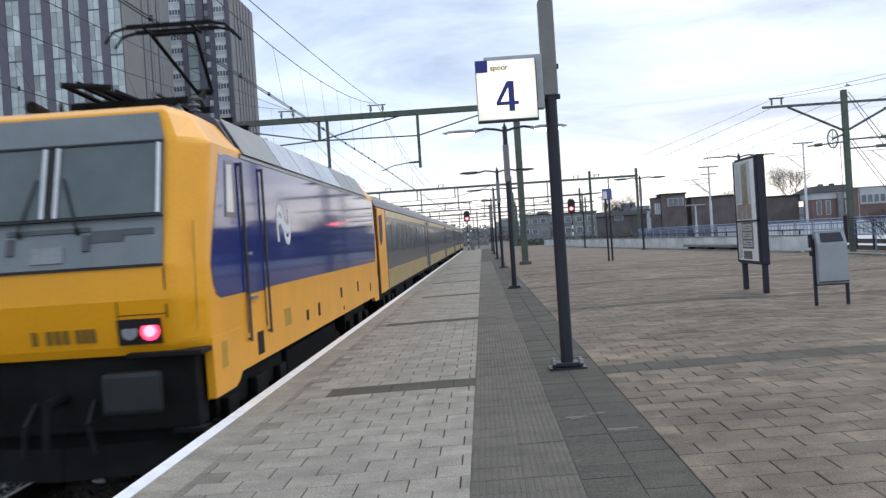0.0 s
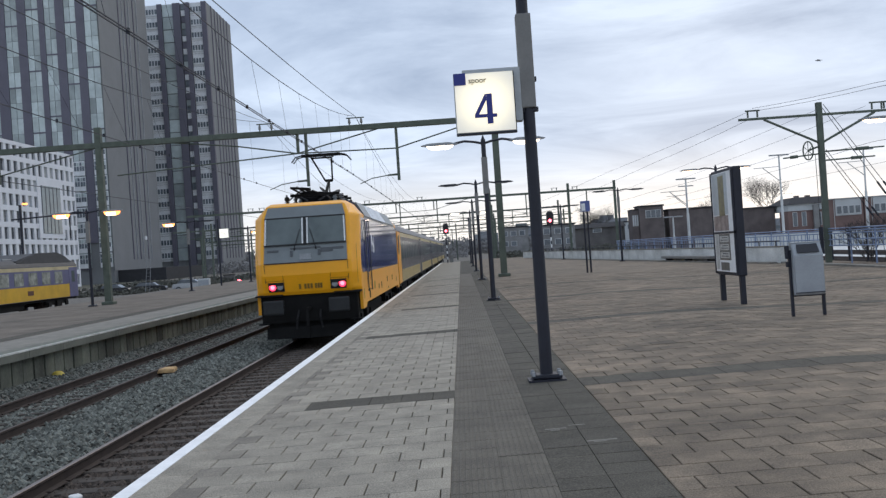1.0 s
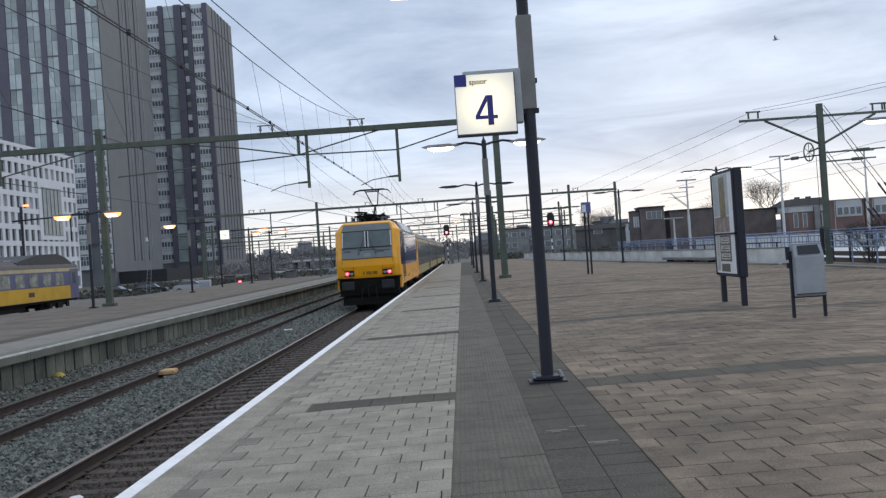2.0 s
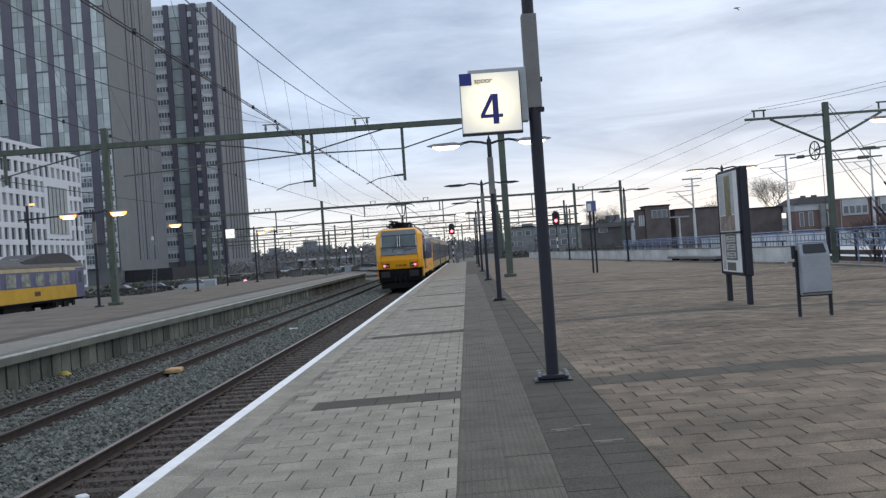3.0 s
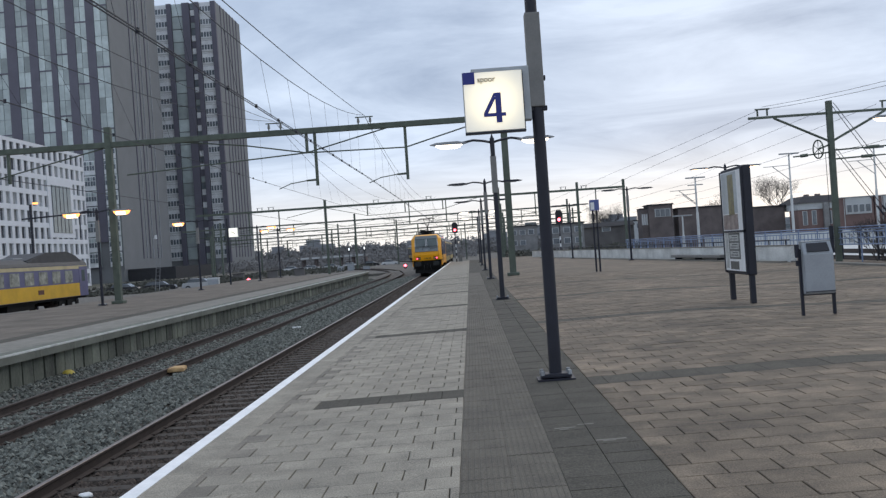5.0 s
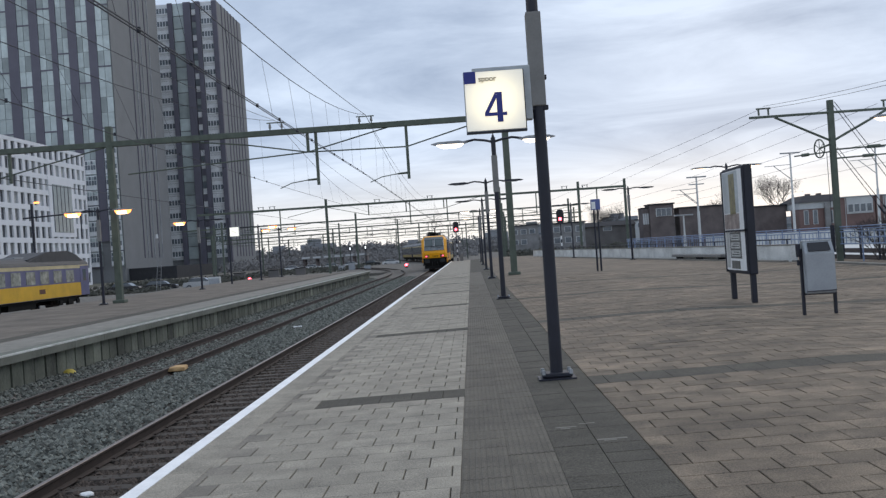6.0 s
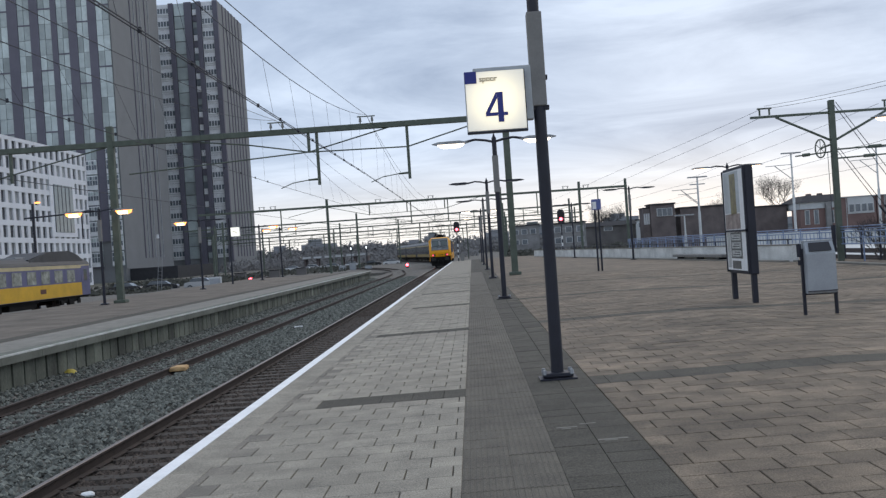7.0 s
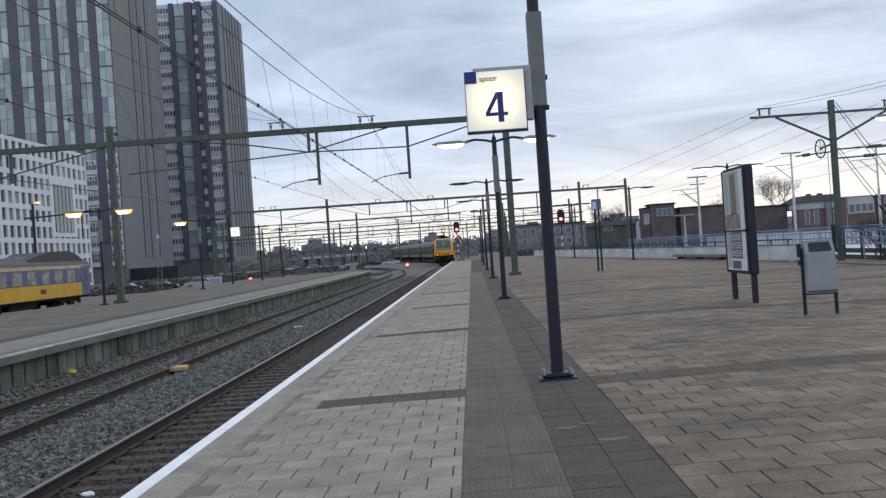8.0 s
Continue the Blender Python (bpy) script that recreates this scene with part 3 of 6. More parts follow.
def locomotive():
    L = LOCO_LEN
    lo = thing("locomotive", "yellow and blue electric locomotive with lit red tail lights", "locomotive")
    bm = hull(CAB, L - 1.2)
    bmesh.ops.bevel(bm, geom=[e for e in bm.edges if e.calc_length() < 2.2], offset=0.05, segments=3, affect="EDGES", profile=0.5)
    body = part("body", bm, yellow, lo, "glossy yellow body")
    E_ = L - 1.2
    # roof hoods between the cabs
    bm = bmesh.new()
    prism(bm, [(-1.494, 3.46), (1.494, 3.46), (1.497, 3.53), (1.235, 3.97), (1.08, 4.04), (-1.08, 4.04), (-1.235, 3.97), (-1.497, 3.53)], 2.1, E_ - 2.1)
    part("roof", bm, material("roof_slope", (0.050, 0.060, 0.11), 0.34, vary=0.2, scale=1.5, fine=30, bump=0.02), lo, "glossy blue-grey sloped roof panels")
    bm = bmesh.new()
    for a, b in ((5.2, 7.4), (7.6, 10.4), (10.6, 13.0)):
        box(bm, -0.8, 0.8, a, b, 4.03, 4.17, 0.05)
    part("roof_hood", bm, coach_roof, lo)
    bm = bmesh.new()
    for k in range(9):
        yy = 4.2 + 1.1 * k
        rod(bm, (0.35, yy, 4.1), (0.35, yy, 4.26), 0.05, 0.04, 8)
    rod(bm, (0.35, 4.0, 4.27), (0.35, 13.4, 4.27), 0.025)
    part("roof_conductor", bm, black, lo)
    # pale silver panels carry the sky's reflection on the roof slope as colour
    silver = material("roof_sky_sheen", (0.42, 0.44, 0.46), 0.22, 0.3, vary=0.2, scale=1.2, fine=20, bump=0.03)
    for s in (-1, 1):
        for a, b, m_ in ((2.25, 4.55, cab_grey), (4.62, 6.3, silver), (6.36, 8.4, silver), (8.46, 10.9, silver), (10.96, 12.9, cab_grey), (12.96, 15.3, cab_grey)):
            bm = bmesh.new()
            slab(bm, [(s * 1.512, a, 3.53), (s * 1.512, b, 3.53), (s * 1.252, b, 3.975), (s * 1.252, a, 3.975)][::s], 0.015)
            part("roof_panel", bm, m_, lo, "roof panel with sky sheen in its pale colour" if m_ is silver else "")
        part("rain_gutter", boxes((s * 1.503 - 0.008, s * 1.503 + 0.008, 2.1, E_ - 2.1, 3.475, 3.51)), roof_grey, lo)
        for yy in (2.6, 5.4, 8.6, 11.8):
            part("roof_fitting", rods(((s * 1.05, yy, 3.98), (s * 1.05, yy + 0.5, 4.07), 0.05, 0.04, 8), ((s * 1.05, yy + 0.5, 3.95), (s * 1.05, yy + 0.5, 4.08), 0.03, 0.03, 8)), black, lo)
    # blue flank with rounded front end
    for s in (-1, 1):
        bm = bmesh.new()
        prof = [(0.86, 1.89), (0.68, 1.94), (0.58, 2.06), (0.53, 2.25), (0.60, 2.42), (0.88, 2.96), (1.17, 3.47), (E_ - 1.0, 3.47), (E_ - 0.75, 2.5), (E_ - 0.9, 2.0), (E_ - 1.0, 1.89)]
        prism(bm, prof, s * 1.486, s * 1.497, axis="x")
        part("side_panel", bm, blue, lo, "dark blue glossy side panel")
        # lower yellow band, skirt and underside
        bm = bmesh.new()
        prism(bm, [(0.45, 0.87), (1.31, 0.87), (1.5, 0.92), (1.64, 1.0), (E_ - 1.64, 1.0), (E_ - 1.5, 0.92), (E_ - 1.31, 0.87), (E_ - 0.45, 0.87), (E_ - 0.42, 1.5), (0.42, 1.5)], s * 1.40, s * 1.4865, axis="x")
        part("skirt", bm, yellow, lo)
        # cab side window and door
        bm = bmesh.new()
        prism(bm, [(1.24, 2.76), (1.36, 3.40), (1.79, 3.43), (1.79, 2.76)], s * 1.490, s * 1.503, axis="x")
        part("side_window", bm, material("cab_window", (0.015, 0.017, 0.02), 0.25, vary=0.1, bump=0), lo, "dark cab side window")
        bm = bmesh.new()
        prism(bm, [(1.30, 2.82), (1.40, 3.35), (1.62, 3.37), (1.62, 2.82)], s * 1.503, s * 1.508, axis="x")
        part("side_pane", bm, material("cab_pane", (0.50, 0.52, 0.52), 0.08, vary=0.1, bump=0), lo, "pale reflecting pane")
        bm = boxes((s * 1.492, s * 1.500, 2.03, 2.05, 1.4, 3.42), (s * 1.492, s * 1.500, 3.06, 3.08, 1.4, 3.42))
        door = part("cab_door", boxes((min(s * 1.490, s * 1.4995), max(s * 1.490, s * 1.4995), 2.06, 3.05, 1.86, 3.40)), blue, lo)
        part("door_seal", bm, rubber, door)
        for yy in (2.02, 3.16):
            part("handrail", rods(((s * 1.528, yy, 1.30), (s * 1.528, yy, 3.42), 0.017), ((s * 1.49, yy, 1.33), (s * 1.535, yy, 1.33), 0.018), ((s * 1.49, yy, 3.40), (s * 1.535, yy, 3.40), 0.018)), material("rail_grey", (0.07, 0.072, 0.078), 0.45, 0.3, vary=0.2, bump=0.02), lo, "dark grey grab rail")
        part("door_handle", boxes((s * 1.505 - 0.015, s * 1.505 + 0.015, 2.2, 2.38, 2.32, 2.36)), steel, door)
        part("sill_handle", boxes((s * 1.505 - 0.015, s * 1.505 + 0.015, 2.25, 2.55, 1.78, 1.82)), steel, door)
        part("step_well", boxes((s * 1.487 - 0.004, s * 1.487 + 0.004, 2.50, 2.85, 1.08, 1.36)), black, lo)
        part("step", boxes((s * 1.42 - 0.08, s * 1.42 + 0.08, 2.2, 2.8, 0.5, 0.54)), black, lo)
        # fittings along the flank
        for yy, zz, w, h in ((0.78, 1.14, 0.22, 0.28), (4.3, 1.28, 0.45, 0.24), (6.05, 1.22, 0.2, 0.16), (7.2, 1.2, 0.2, 0.22), (10.0, 1.34, 0.2, 0.2), (10.3, 1.08, 0.12, 0.08), (12.7, 1.32, 0.2, 0.22), (15.2, 1.2, 0.16, 0.2)):
            part("hatch", boxes((s * 1.487 - 0.004, s * 1.487 + 0.004, yy, yy + w, zz, zz + h)), black if w < 0.205 else dirty_yellow, lo)
        # white emblem of bent strokes
        bm = bmesh.new()
        hook = [(4.16, 2.47), (4.12, 2.84), (4.24, 2.95), (4.44, 2.92), (4.58, 2.74), (4.80, 2.63), (5.04, 2.70)]
        for turned in (False, True):
            line = [(9.14 - p, 5.42 - q) for p, q in hook] if turned else hook
            for (a, b), (c, d) in zip(line, line[1:]):
                n_ = Vector((d - b, a - c)).normalized() * 0.052
                prism(bm, [(a - n_.x, b - n_.y), (c - n_.x, d - n_.y), (c + n_.x, d + n_.y), (a + n_.x, b + n_.y)], s * 1.4975, s * 1.5025, axis="x")
        part("emblem", bm, white_paint, lo, "white emblem of two bent strokes")
        # yellow seams on the corner pillar
        part("pillar_handle", rods(((s * 1.40, 0.22, 1.62), (s * 1.40, 0.30, 2.72), 0.006)), dirty_yellow, lo)
    # front: grey mask, windscreens, lamps
    # darker grey draws the shade of the mask's slots and steps
    mask_dark = material("mask_dark", (0.075, 0.08, 0.084), 0.5, vary=0.2, scale=3, fine=30, bump=0.03)
    bm = bmesh.new()
    face_plate(bm, -0.93, 0.93, 2.30, 3.555, 0.012)
    face_plate(bm, -0.93, 0.93, 3.565, 3.86, 0.012)
    mask = part("front_mask", bm, cab_grey, lo, "grey front mask round the windscreen")
    for s in (-1, 1):
        bm = bmesh.new()
        a, b = sorted((s * 0.045, s * 0.885))
        face_plate(bm, a, b, 2.81, 3.53, 0.05, 0.02)
        wp = part("windscreen", bm, pane_sheen, mask, "windscreen pane with sky reflection in its grey")
        # metal trims in white paint, which stands in for their gleam
        for u in (0.055, 0.90):
            bm = bmesh.new()
            slab(bm, [cab_point(s * u - 0.014, 2.81, 0.085), cab_point(s * u + 0.014, 2.81, 0.085), cab_point(s * u + 0.014, 3.53, 0.085), cab_point(s * u - 0.014, 3.53, 0.085)], 0.02)
            part("window_trim", bm, white_paint, wp, "window trim, metal gleam painted white")
        p0, p1 = cab_point(s * 0.24, 2.70, 0.10), cab_point(s * 0.11, 3.22, 0.11)
        part("wiper", rods((p0, p1, 0.012), (cab_point(s * 0.24, 2.64, 0.04), p0, 0.02)), rubber, mask)
        bm = bmesh.new()
        face_plate(bm, s * 0.31 - 0.028, s * 0.31 + 0.028, 2.46, 2.62, 0.03, 0.03)
        part("grille", bm, mask_dark, mask)
        bm = bmesh.new()
        a, b = sorted((s * 0.60, s * 0.86))
        face_plate(bm, a, b, 2.60, 2.66, 0.025, 0.02)
        part("mask_slot", bm, mask_dark, mask)
    bm = bmesh.new()
    face_plate(bm, -0.34, 0.34, 2.655, 2.70, 0.03, 0.02)
    part("mask_step", bm, mask_dark, mask)
    bm = bmesh.new()
    face_plate(bm, 0.34, 0.62, 2.54, 2.66, 0.028, 0.012)
    part("wiper_motor", bm, mask_dark, mask)
    bm = bmesh.new()
    face_plate(bm, -0.13, 0.13, 2.36, 2.52, 0.03, 0.02)
    part("centre_plate", bm, roof_grey, mask)
    bm = bmesh.new()
    face_plate(bm, -0.93, 0.93, 2.775, 2.80, 0.06, 0.03)
    face_plate(bm, -0.93, 0.93, 3.535, 3.556, 0.055, 0.03)
    face_plate(bm, -0.035, 0.035, 2.79, 3.53, 0.055, 0.02)
    part("screen_frame", bm, rubber, mask)
    bm = bmesh.new()
    face_plate(bm, -0.93, 0.93, 2.275, 2.297, 0.014, 0.01)
    for u in (-0.93, 0.93):
        face_plate(bm, u - 0.005, u + 0.005, 1.76, 2.26, 0.012, 0.008)
    face_plate(bm, 0.53, 0.93, 1.800, 1.808, 0.004, 0.004)
    face_plate(bm, -0.93, -0.53, 1.800, 1.808, 0.004, 0.004)
    face_plate(bm, 0.528, 0.534, 1.50, 1.95, 0.006, 0.006)
    face_plate(bm, -0.534, -0.528, 1.50, 1.95, 0.006, 0.006)
    part("panel_gap", bm, rubber, lo)
    for s in (-1, 1):
        bm = bmesh.new()
        face_plate(bm, s * 0.70 - 0.178, s * 0.70 + 0.178, 1.51, 1.765, 0.012, 0.02)
        lamp = part("lamp_housing", bm, rubber, lo, "black twin lamp housing")
        bm = bmesh.new()
        y0 = cab_point(0, 1.64)[1]
        rod(bm, (s * 0.972, y0 - 0.01, 1.638), (s * 0.972, y0 - 0.045, 1.638), 0.098, 0.092, 20)
        part("tail_light", bm, tail_red, lamp, "glowing red tail light")
        bm = bmesh.new()
        rod(bm, (s * 0.972, y0 - 0.04, 1.638), (s * 0.972, y0 - 0.052, 1.638), 0.06, 0.055, 16)
        part("bulb", bm, tail_core, lamp)
        bm = bmesh.new()
        rod(bm, (s * 0.765, y0 - 0.01, 1.638), (s * 0.765, y0 - 0.04, 1.638), 0.088, 0.08, 20)
        part("headlight", bm, galvanised, lamp, "unlit headlight")
    # running number as plain bars
    for u in (-0.17, -0.05, 0.02, 0.09, 0.19, 0.25, 0.31):
        bm = bmesh.new()
        face_plate(bm, u - 0.024, u + 0.024, 1.55, 1.69, 0.008, 0.006)
        part("number_bar", bm, material("number_grey", (0.24, 0.14, 0.02), 0.6, vary=0.1, bump=0), lo, "dark bars of the running number")
    # buffer beam, buffers, coupling, snow plough
    part("buffer_beam", boxes((-1.36, 1.36, 0.22, 0.6, 0.62, 1.41, 0.03), (-1.2, 1.2, 0.35, 0.6, 0.22, 0.66, 0.03)), black, lo, "black buffer beam")
    for s in (-1, 1):
        bm = rods(((s * 0.875, 0.2, 1.05), (s * 0.875, -0.35, 1.05), 0.11, 0.09, 16))
        box(bm, s * 0.90 - 0.29, s * 0.90 + 0.29, -0.42, -0.35, 0.88, 1.29, 0.05)
        part("buffer", bm, material("buffer_grey", (0.015, 0.0155, 0.016), 0.6, vary=0.4, scale=4, fine=30, bump=0.1), lo, "black rectangular buffer")
        part("corner_step", boxes((s * 1.28 - 0.16, s * 1.28 + 0.16, 0.1, 0.35, 0.60, 0.64)), black, lo)
        part("corner_ledge", boxes((s * 1.10 - 0.38, s * 1.10 + 0.38, 0.02, 0.46, 1.375, 1.425, 0.01)), black, lo)
        part("brake_hose", rods(((s * 0.3, 0.2, 0.95), (s * 0.32, -0.05, 0.75), 0.025), ((s * 0.32, -0.05, 0.75), (s * 0.36, 0.0, 0.45), 0.025)), rubber, lo)
    part("coupling", rods(((0, 0.2, 1.0), (0, -0.25, 0.98), 0.06), ((0, -0.22, 1.0), (0, -0.3, 0.55), 0.04)), black, lo, "black screw coupling")
    bm = bmesh.new()
    slab(bm, [(-1.25, 0.3, 0.18), (0, 0.05, 0.18), (0, 0.1, 0.5), (-1.25, 0.4, 0.5)], 0.03)
    slab(bm, [(0, 0.05, 0.18), (1.25, 0.3, 0.18), (1.25, 0.4, 0.5), (0, 0.1, 0.5)], 0.03)
    part("rail_guard", bm, black, lo)
    part("underframe", boxes((-1.18, 1.18, 0.6, E_ - 0.6, 0.85, 1.30), (-1.1, 1.1, 6.2, 11.6, 0.28, 0.75, 0.04)), black, lo)
    bogie(lo, 3.4, 2.6, black)
    bogie(lo, E_ - 3.4, 2.6, black)
    pantograph(lo, 5.6, True)
    pantograph(lo, 3.3, False)
    # horns and aerials on the cab roof
    part("horn", rods(((-0.62, 1.5, 4.0), (-0.62, 1.5, 4.12), 0.03), ((-0.62, 1.75, 4.13), (-0.62, 1.3, 4.13), 0.03, 0.07), ((-0.4, 1.6, 4.0), (-0.4, 1.6, 4.2), 0.02)), black, lo)
    # surge arresters, switch and bent cables between the collectors
    for x, y, h in ((-0.85, 2.7, 0.34), (0.78, 2.9, 0.30), (-0.5, 4.4, 0.42), (0.55, 4.5, 0.36), (-0.8, 6.6, 0.3)):
        bm = rods(((x, y, 4.0), (x, y, 4.0 + h), 0.035, 0.03, 8))
        for k in range(4):
            rod(bm, (x, y, 4.04 + 0.07 * k), (x, y, 4.065 + 0.07 * k), 0.085, 0.06, 10)
        part("arrester", bm, coach_roof, lo, "ribbed dark insulator")
    part("switch_box", boxes((-0.55, 0.3, 3.7, 4.35, 4.0, 4.30, 0.06), (0.35, 0.7, 3.3, 3.9, 4.0, 4.22, 0.04)), black, lo)
    for x, side, top in ((-0.85, 0.35, 4.52), (0.5, -0.45, 4.58), (0.1, 0.55, 4.46), (-0.2, -0.5, 4.42)):
        bm = bmesh.new()
        tube(bm, [(x + side * math.sin(math.pi * k / 8), 2.7 + 0.26 * k, 4.12 + (top - 4.12) * math.sin(math.pi * k / 8)) for k in range(9)], 0.024)
        part("roof_cable", bm, rubber, lo)
    return lo


def coach(body_mat, band_mat, glass_mat, first_door, band_top=1.62, rail_mat=None, rail_low=3.28, roof_mat=None):
    L = COACH_LEN
    co = thing("passenger_coach", "blue and yellow passenger coach with dark window band", "coach", "coaches of the departing train")
    bm = bmesh.new()
    w = 1.41
    prism(bm, [(-w, 0.95), (w, 0.95), (w, 3.30), (w - 0.1, 3.55), (-w + 0.1, 3.55), (-w, 3.30)], 0.3, L - 0.3)
    part("body", bm, body_mat, co)
    bm = bmesh.new()
    prism(bm, [(-w + 0.0, 3.40), (w - 0.0, 3.40), (w - 0.12, 3.62), (w - 0.5, 3.86), (0.4, 4.0), (-0.4, 4.0), (-w + 0.5, 3.86), (-w + 0.12, 3.62)], 0.25, L - 0.25)
    part("roof", bm, roof_mat or coach_roof, co, "dark grey rounded roof")
    for k in range(7):
        part("roof_vent", boxes((-0.5, 0.5, 2.5 + 3.4 * k, 3.9 + 3.4 * k, 3.95, 4.08, 0.03)), roof_grey, co)
    for s in (-1, 1):
        part("yellow_band", boxes((s * 1.416 - 0.006, s * 1.416 + 0.006, 1.9, L - 1.9, 0.98, band_top)), band_mat, co, "yellow lower band")
        part("cant_rail", boxes((s * 1.414 - 0.006, s * 1.414 + 0.006, 0.35, L - 0.35, rail_low, 3.36)), rail_mat or white_paint, co)
        for y0 in (0.32, L - 1.88):
            dr = part("door", boxes((s * 1.418 - 0.008, s * 1.418 + 0.008, y0, y0 + 1.56, 0.95, 3.27)), first_door if y0 < 1 else body_mat, co, "entrance door")
            part("door_window", boxes((s * 1.424 - 0.008, s * 1.424 + 0.008, y0 + 0.45, y0 + 1.05, 2.1, 3.0)), pane_sheen, dr)
        for k in range(10):
            y0 = 2.7 + 2.14 * k
            part("window", boxes((s * 1.416 - 0.008, s * 1.416 + 0.008, y0, y0 + 1.35, 2.08, 2.98)), glass_mat, co)
    if first_door is yellow:
        for s in (-1, 1):
            ep = part("end_panel", boxes((s * 1.43 - 0.012, s * 1.43 + 0.012, 0.30, 2.55, 0.97, 3.36, 0.01)), yellow, co, "yellow coach end")
            bm = bmesh.new()
            prism(bm, [(0.55, 3.12), (0.55, 2.45), (0.80, 2.28), (1.25, 2.42), (1.45, 2.7), (1.45, 3.2)], s * 1.440, s * 1.449, axis="x")
            part("end_window", bm, rubber, ep, "dark rounded end window")
            part("end_seam", boxes((s * 1.443 - 0.004, s * 1.443 + 0.004, 2.45, 2.56, 0.97, 3.36)), rubber, ep)
    part("end_wall", boxes((-1.3, 1.3, 0.22, 0.3, 0.98, 3.5)), first_door, co, "flat end wall")
    part("gangway", boxes((-0.6, 0.6, -0.1, 0.25, 1.1, 3.3, 0.05)), rubber, co)
    part("underframe", boxes((-1.25, 1.25, 0.3, L - 0.3, 0.78, 0.96), (-1.1, 1.1, 8.5, 12.5, 0.3, 0.8, 0.03), (-1.1, 1.1, 13.5, 17.5, 0.35, 0.8, 0.03)), black, co)
    bogie(co, 3.7, 2.5, black)
    bogie(co, L - 3.7, 2.5, black)
    return co


# cant rail yellow, paled to hold the highlight along the roof edge
sheen_yellow = material("sheen_yellow", (0.52, 0.42, 0.20), 0.3, vary=0.25, scale=1.5, fine=20, bump=0.02)
dull_yellow = material("dull_yellow", (0.40, 0.28, 0.07), 0.3, vary=0.3, scale=1.5, fine=20, bump=0.02)
coach_blue = material("coach_blue", (0.062, 0.057, 0.068), 0.24, vary=0.2, scale=1.0, fine=20, bump=0.02)
loco = locomotive()
COACHES = [coach(coach_blue, dull_yellow, pane_sheen, yellow, 1.55, sheen_yellow, 3.16), coach(coach_blue, dull_yellow, pane_sheen, coach_blue, 1.55, sheen_yellow, 3.16)]
for k in range(3):
    COACHES.append(copy_thing(COACHES[1], Matrix.Identity(4)))


def place_on(s, length):
    """Pose of a vehicle with its rear end at s: it spans two points of the bending track."""
    x0, y0, a0 = track_line(s + length * 0.17, *LINES["near"])
    x1, y1, a1 = track_line(s + length * 0.83, *LINES["near"])
    turn = math.atan2(-(x1 - x0), y1 - y0)
    back = length * 0.17
    return pose(x0 + back * math.sin(turn), y0 - back * math.cos(turn), RAIL, 0, 0, math.degrees(turn))


def motions():
    """The train runs away from the camera at an even pace."""
    times = [0.1 * k for k in range(81)]
    for ob, ahead, length in [(loco, 0.0, LOCO_LEN - 1.2)] + [(c, LOCO_LEN - 0.6 + COACH_LEN * k, COACH_LEN) for k, c in enumerate(COACHES)]:
        walk(ob, [(t, place_on(10.05 + 18.4 * t + ahead, length)) for t in times])
    # a gull flies off over the plaza, wings beating
    walk(gull, [(t, pose(x, y, z, 0, 0, 60)) for t, x, y, z in GULL])
    beats = [(0.1 * k, math.sin(0.1 * k * 2 * math.pi * 2.6)) for k in range(81)]
    walk(gull_wings[0], [(t, pose(0.05, 0, 0.02, 0, -12 - 26 * b, 0)) for t, b in beats])
    walk(gull_wings[1], [(t, pose(-0.05, 0, 0.02, 0, 12 + 26 * b, 0)) for t, b in beats])



# ---------------- opposite platform ----------------
opposite = thing("opposite_platform", "long island platform with dull brown tiles and mossy concrete wall", "platform", kind="structure")
part("platform_body", boxes((-22.0, -10.2, -20, 99.0, -1.4, -0.03)), joint_sand, opposite)
part("tile_field", boxes((-21.7, -12.0, -20, 98.8, -0.04, 0.0)), paver_taupe, opposite, "dull paved middle of the platform")
part("tile_field", boxes((-12.7, -12.02, -20, 98.8, -0.03, 0.003)), paver_dark, opposite, "dark worn strip")
part("tile_field", boxes((-12.0, -10.35, -20, 98.8, -0.04, -0.003)), edge_concrete, opposite, "lighter tiles along the edge")
# edge slabs in darker concrete: the lip's shade is put into their colour
cap = finish("edge_slab", boxes((-10.36, -9.85, 0.006, 1.994, -0.2, 0.004, 0.01)), material("edge_shaded", (0.145, 0.15, 0.122), 0.9, vary=0.3, scale=3, fine=60, pieces=0.1))
for k in range(56):
    ob = new("edge_slab", cap)
    ob.parent = opposite
    ob.matrix_local = pose(0, -13 + 2.0 * k, 0)
part("edge_line", boxes((-9.915, -9.847, -13, 99, -0.03, 0.008)), material("worn_line", (0.55, 0.55, 0.51), 0.7, vary=0.3, scale=2, fine=30), opposite, "worn pale line on the edge")
wall_m = finish("wall_panel", boxes((-10.13, -10.02, 0.035, 0.565, -1.2, -0.2, 0.012)), wall_concrete)
for k in range(168):
    ob = new("wall_panel", wall_m); ob.parent = opposite; ob.matrix_local = pose(random.uniform(-0.012, 0.012), 0.6 * k - 1, 0)

# ---------------- lamp posts ----------------


def arm_curve(bm, side, reach, z, r=0.035):
    pts = [(side * 0.02, z), (side * 0.25, z + 0.06), (side * reach * 0.55, z + 0.10), (side * reach, z + 0.02)]
    for a, b in zip(pts, pts[1:]):
        rod(bm, (a[0], 0, a[1]), (b[0], 0, b[1]), r, r, 8)


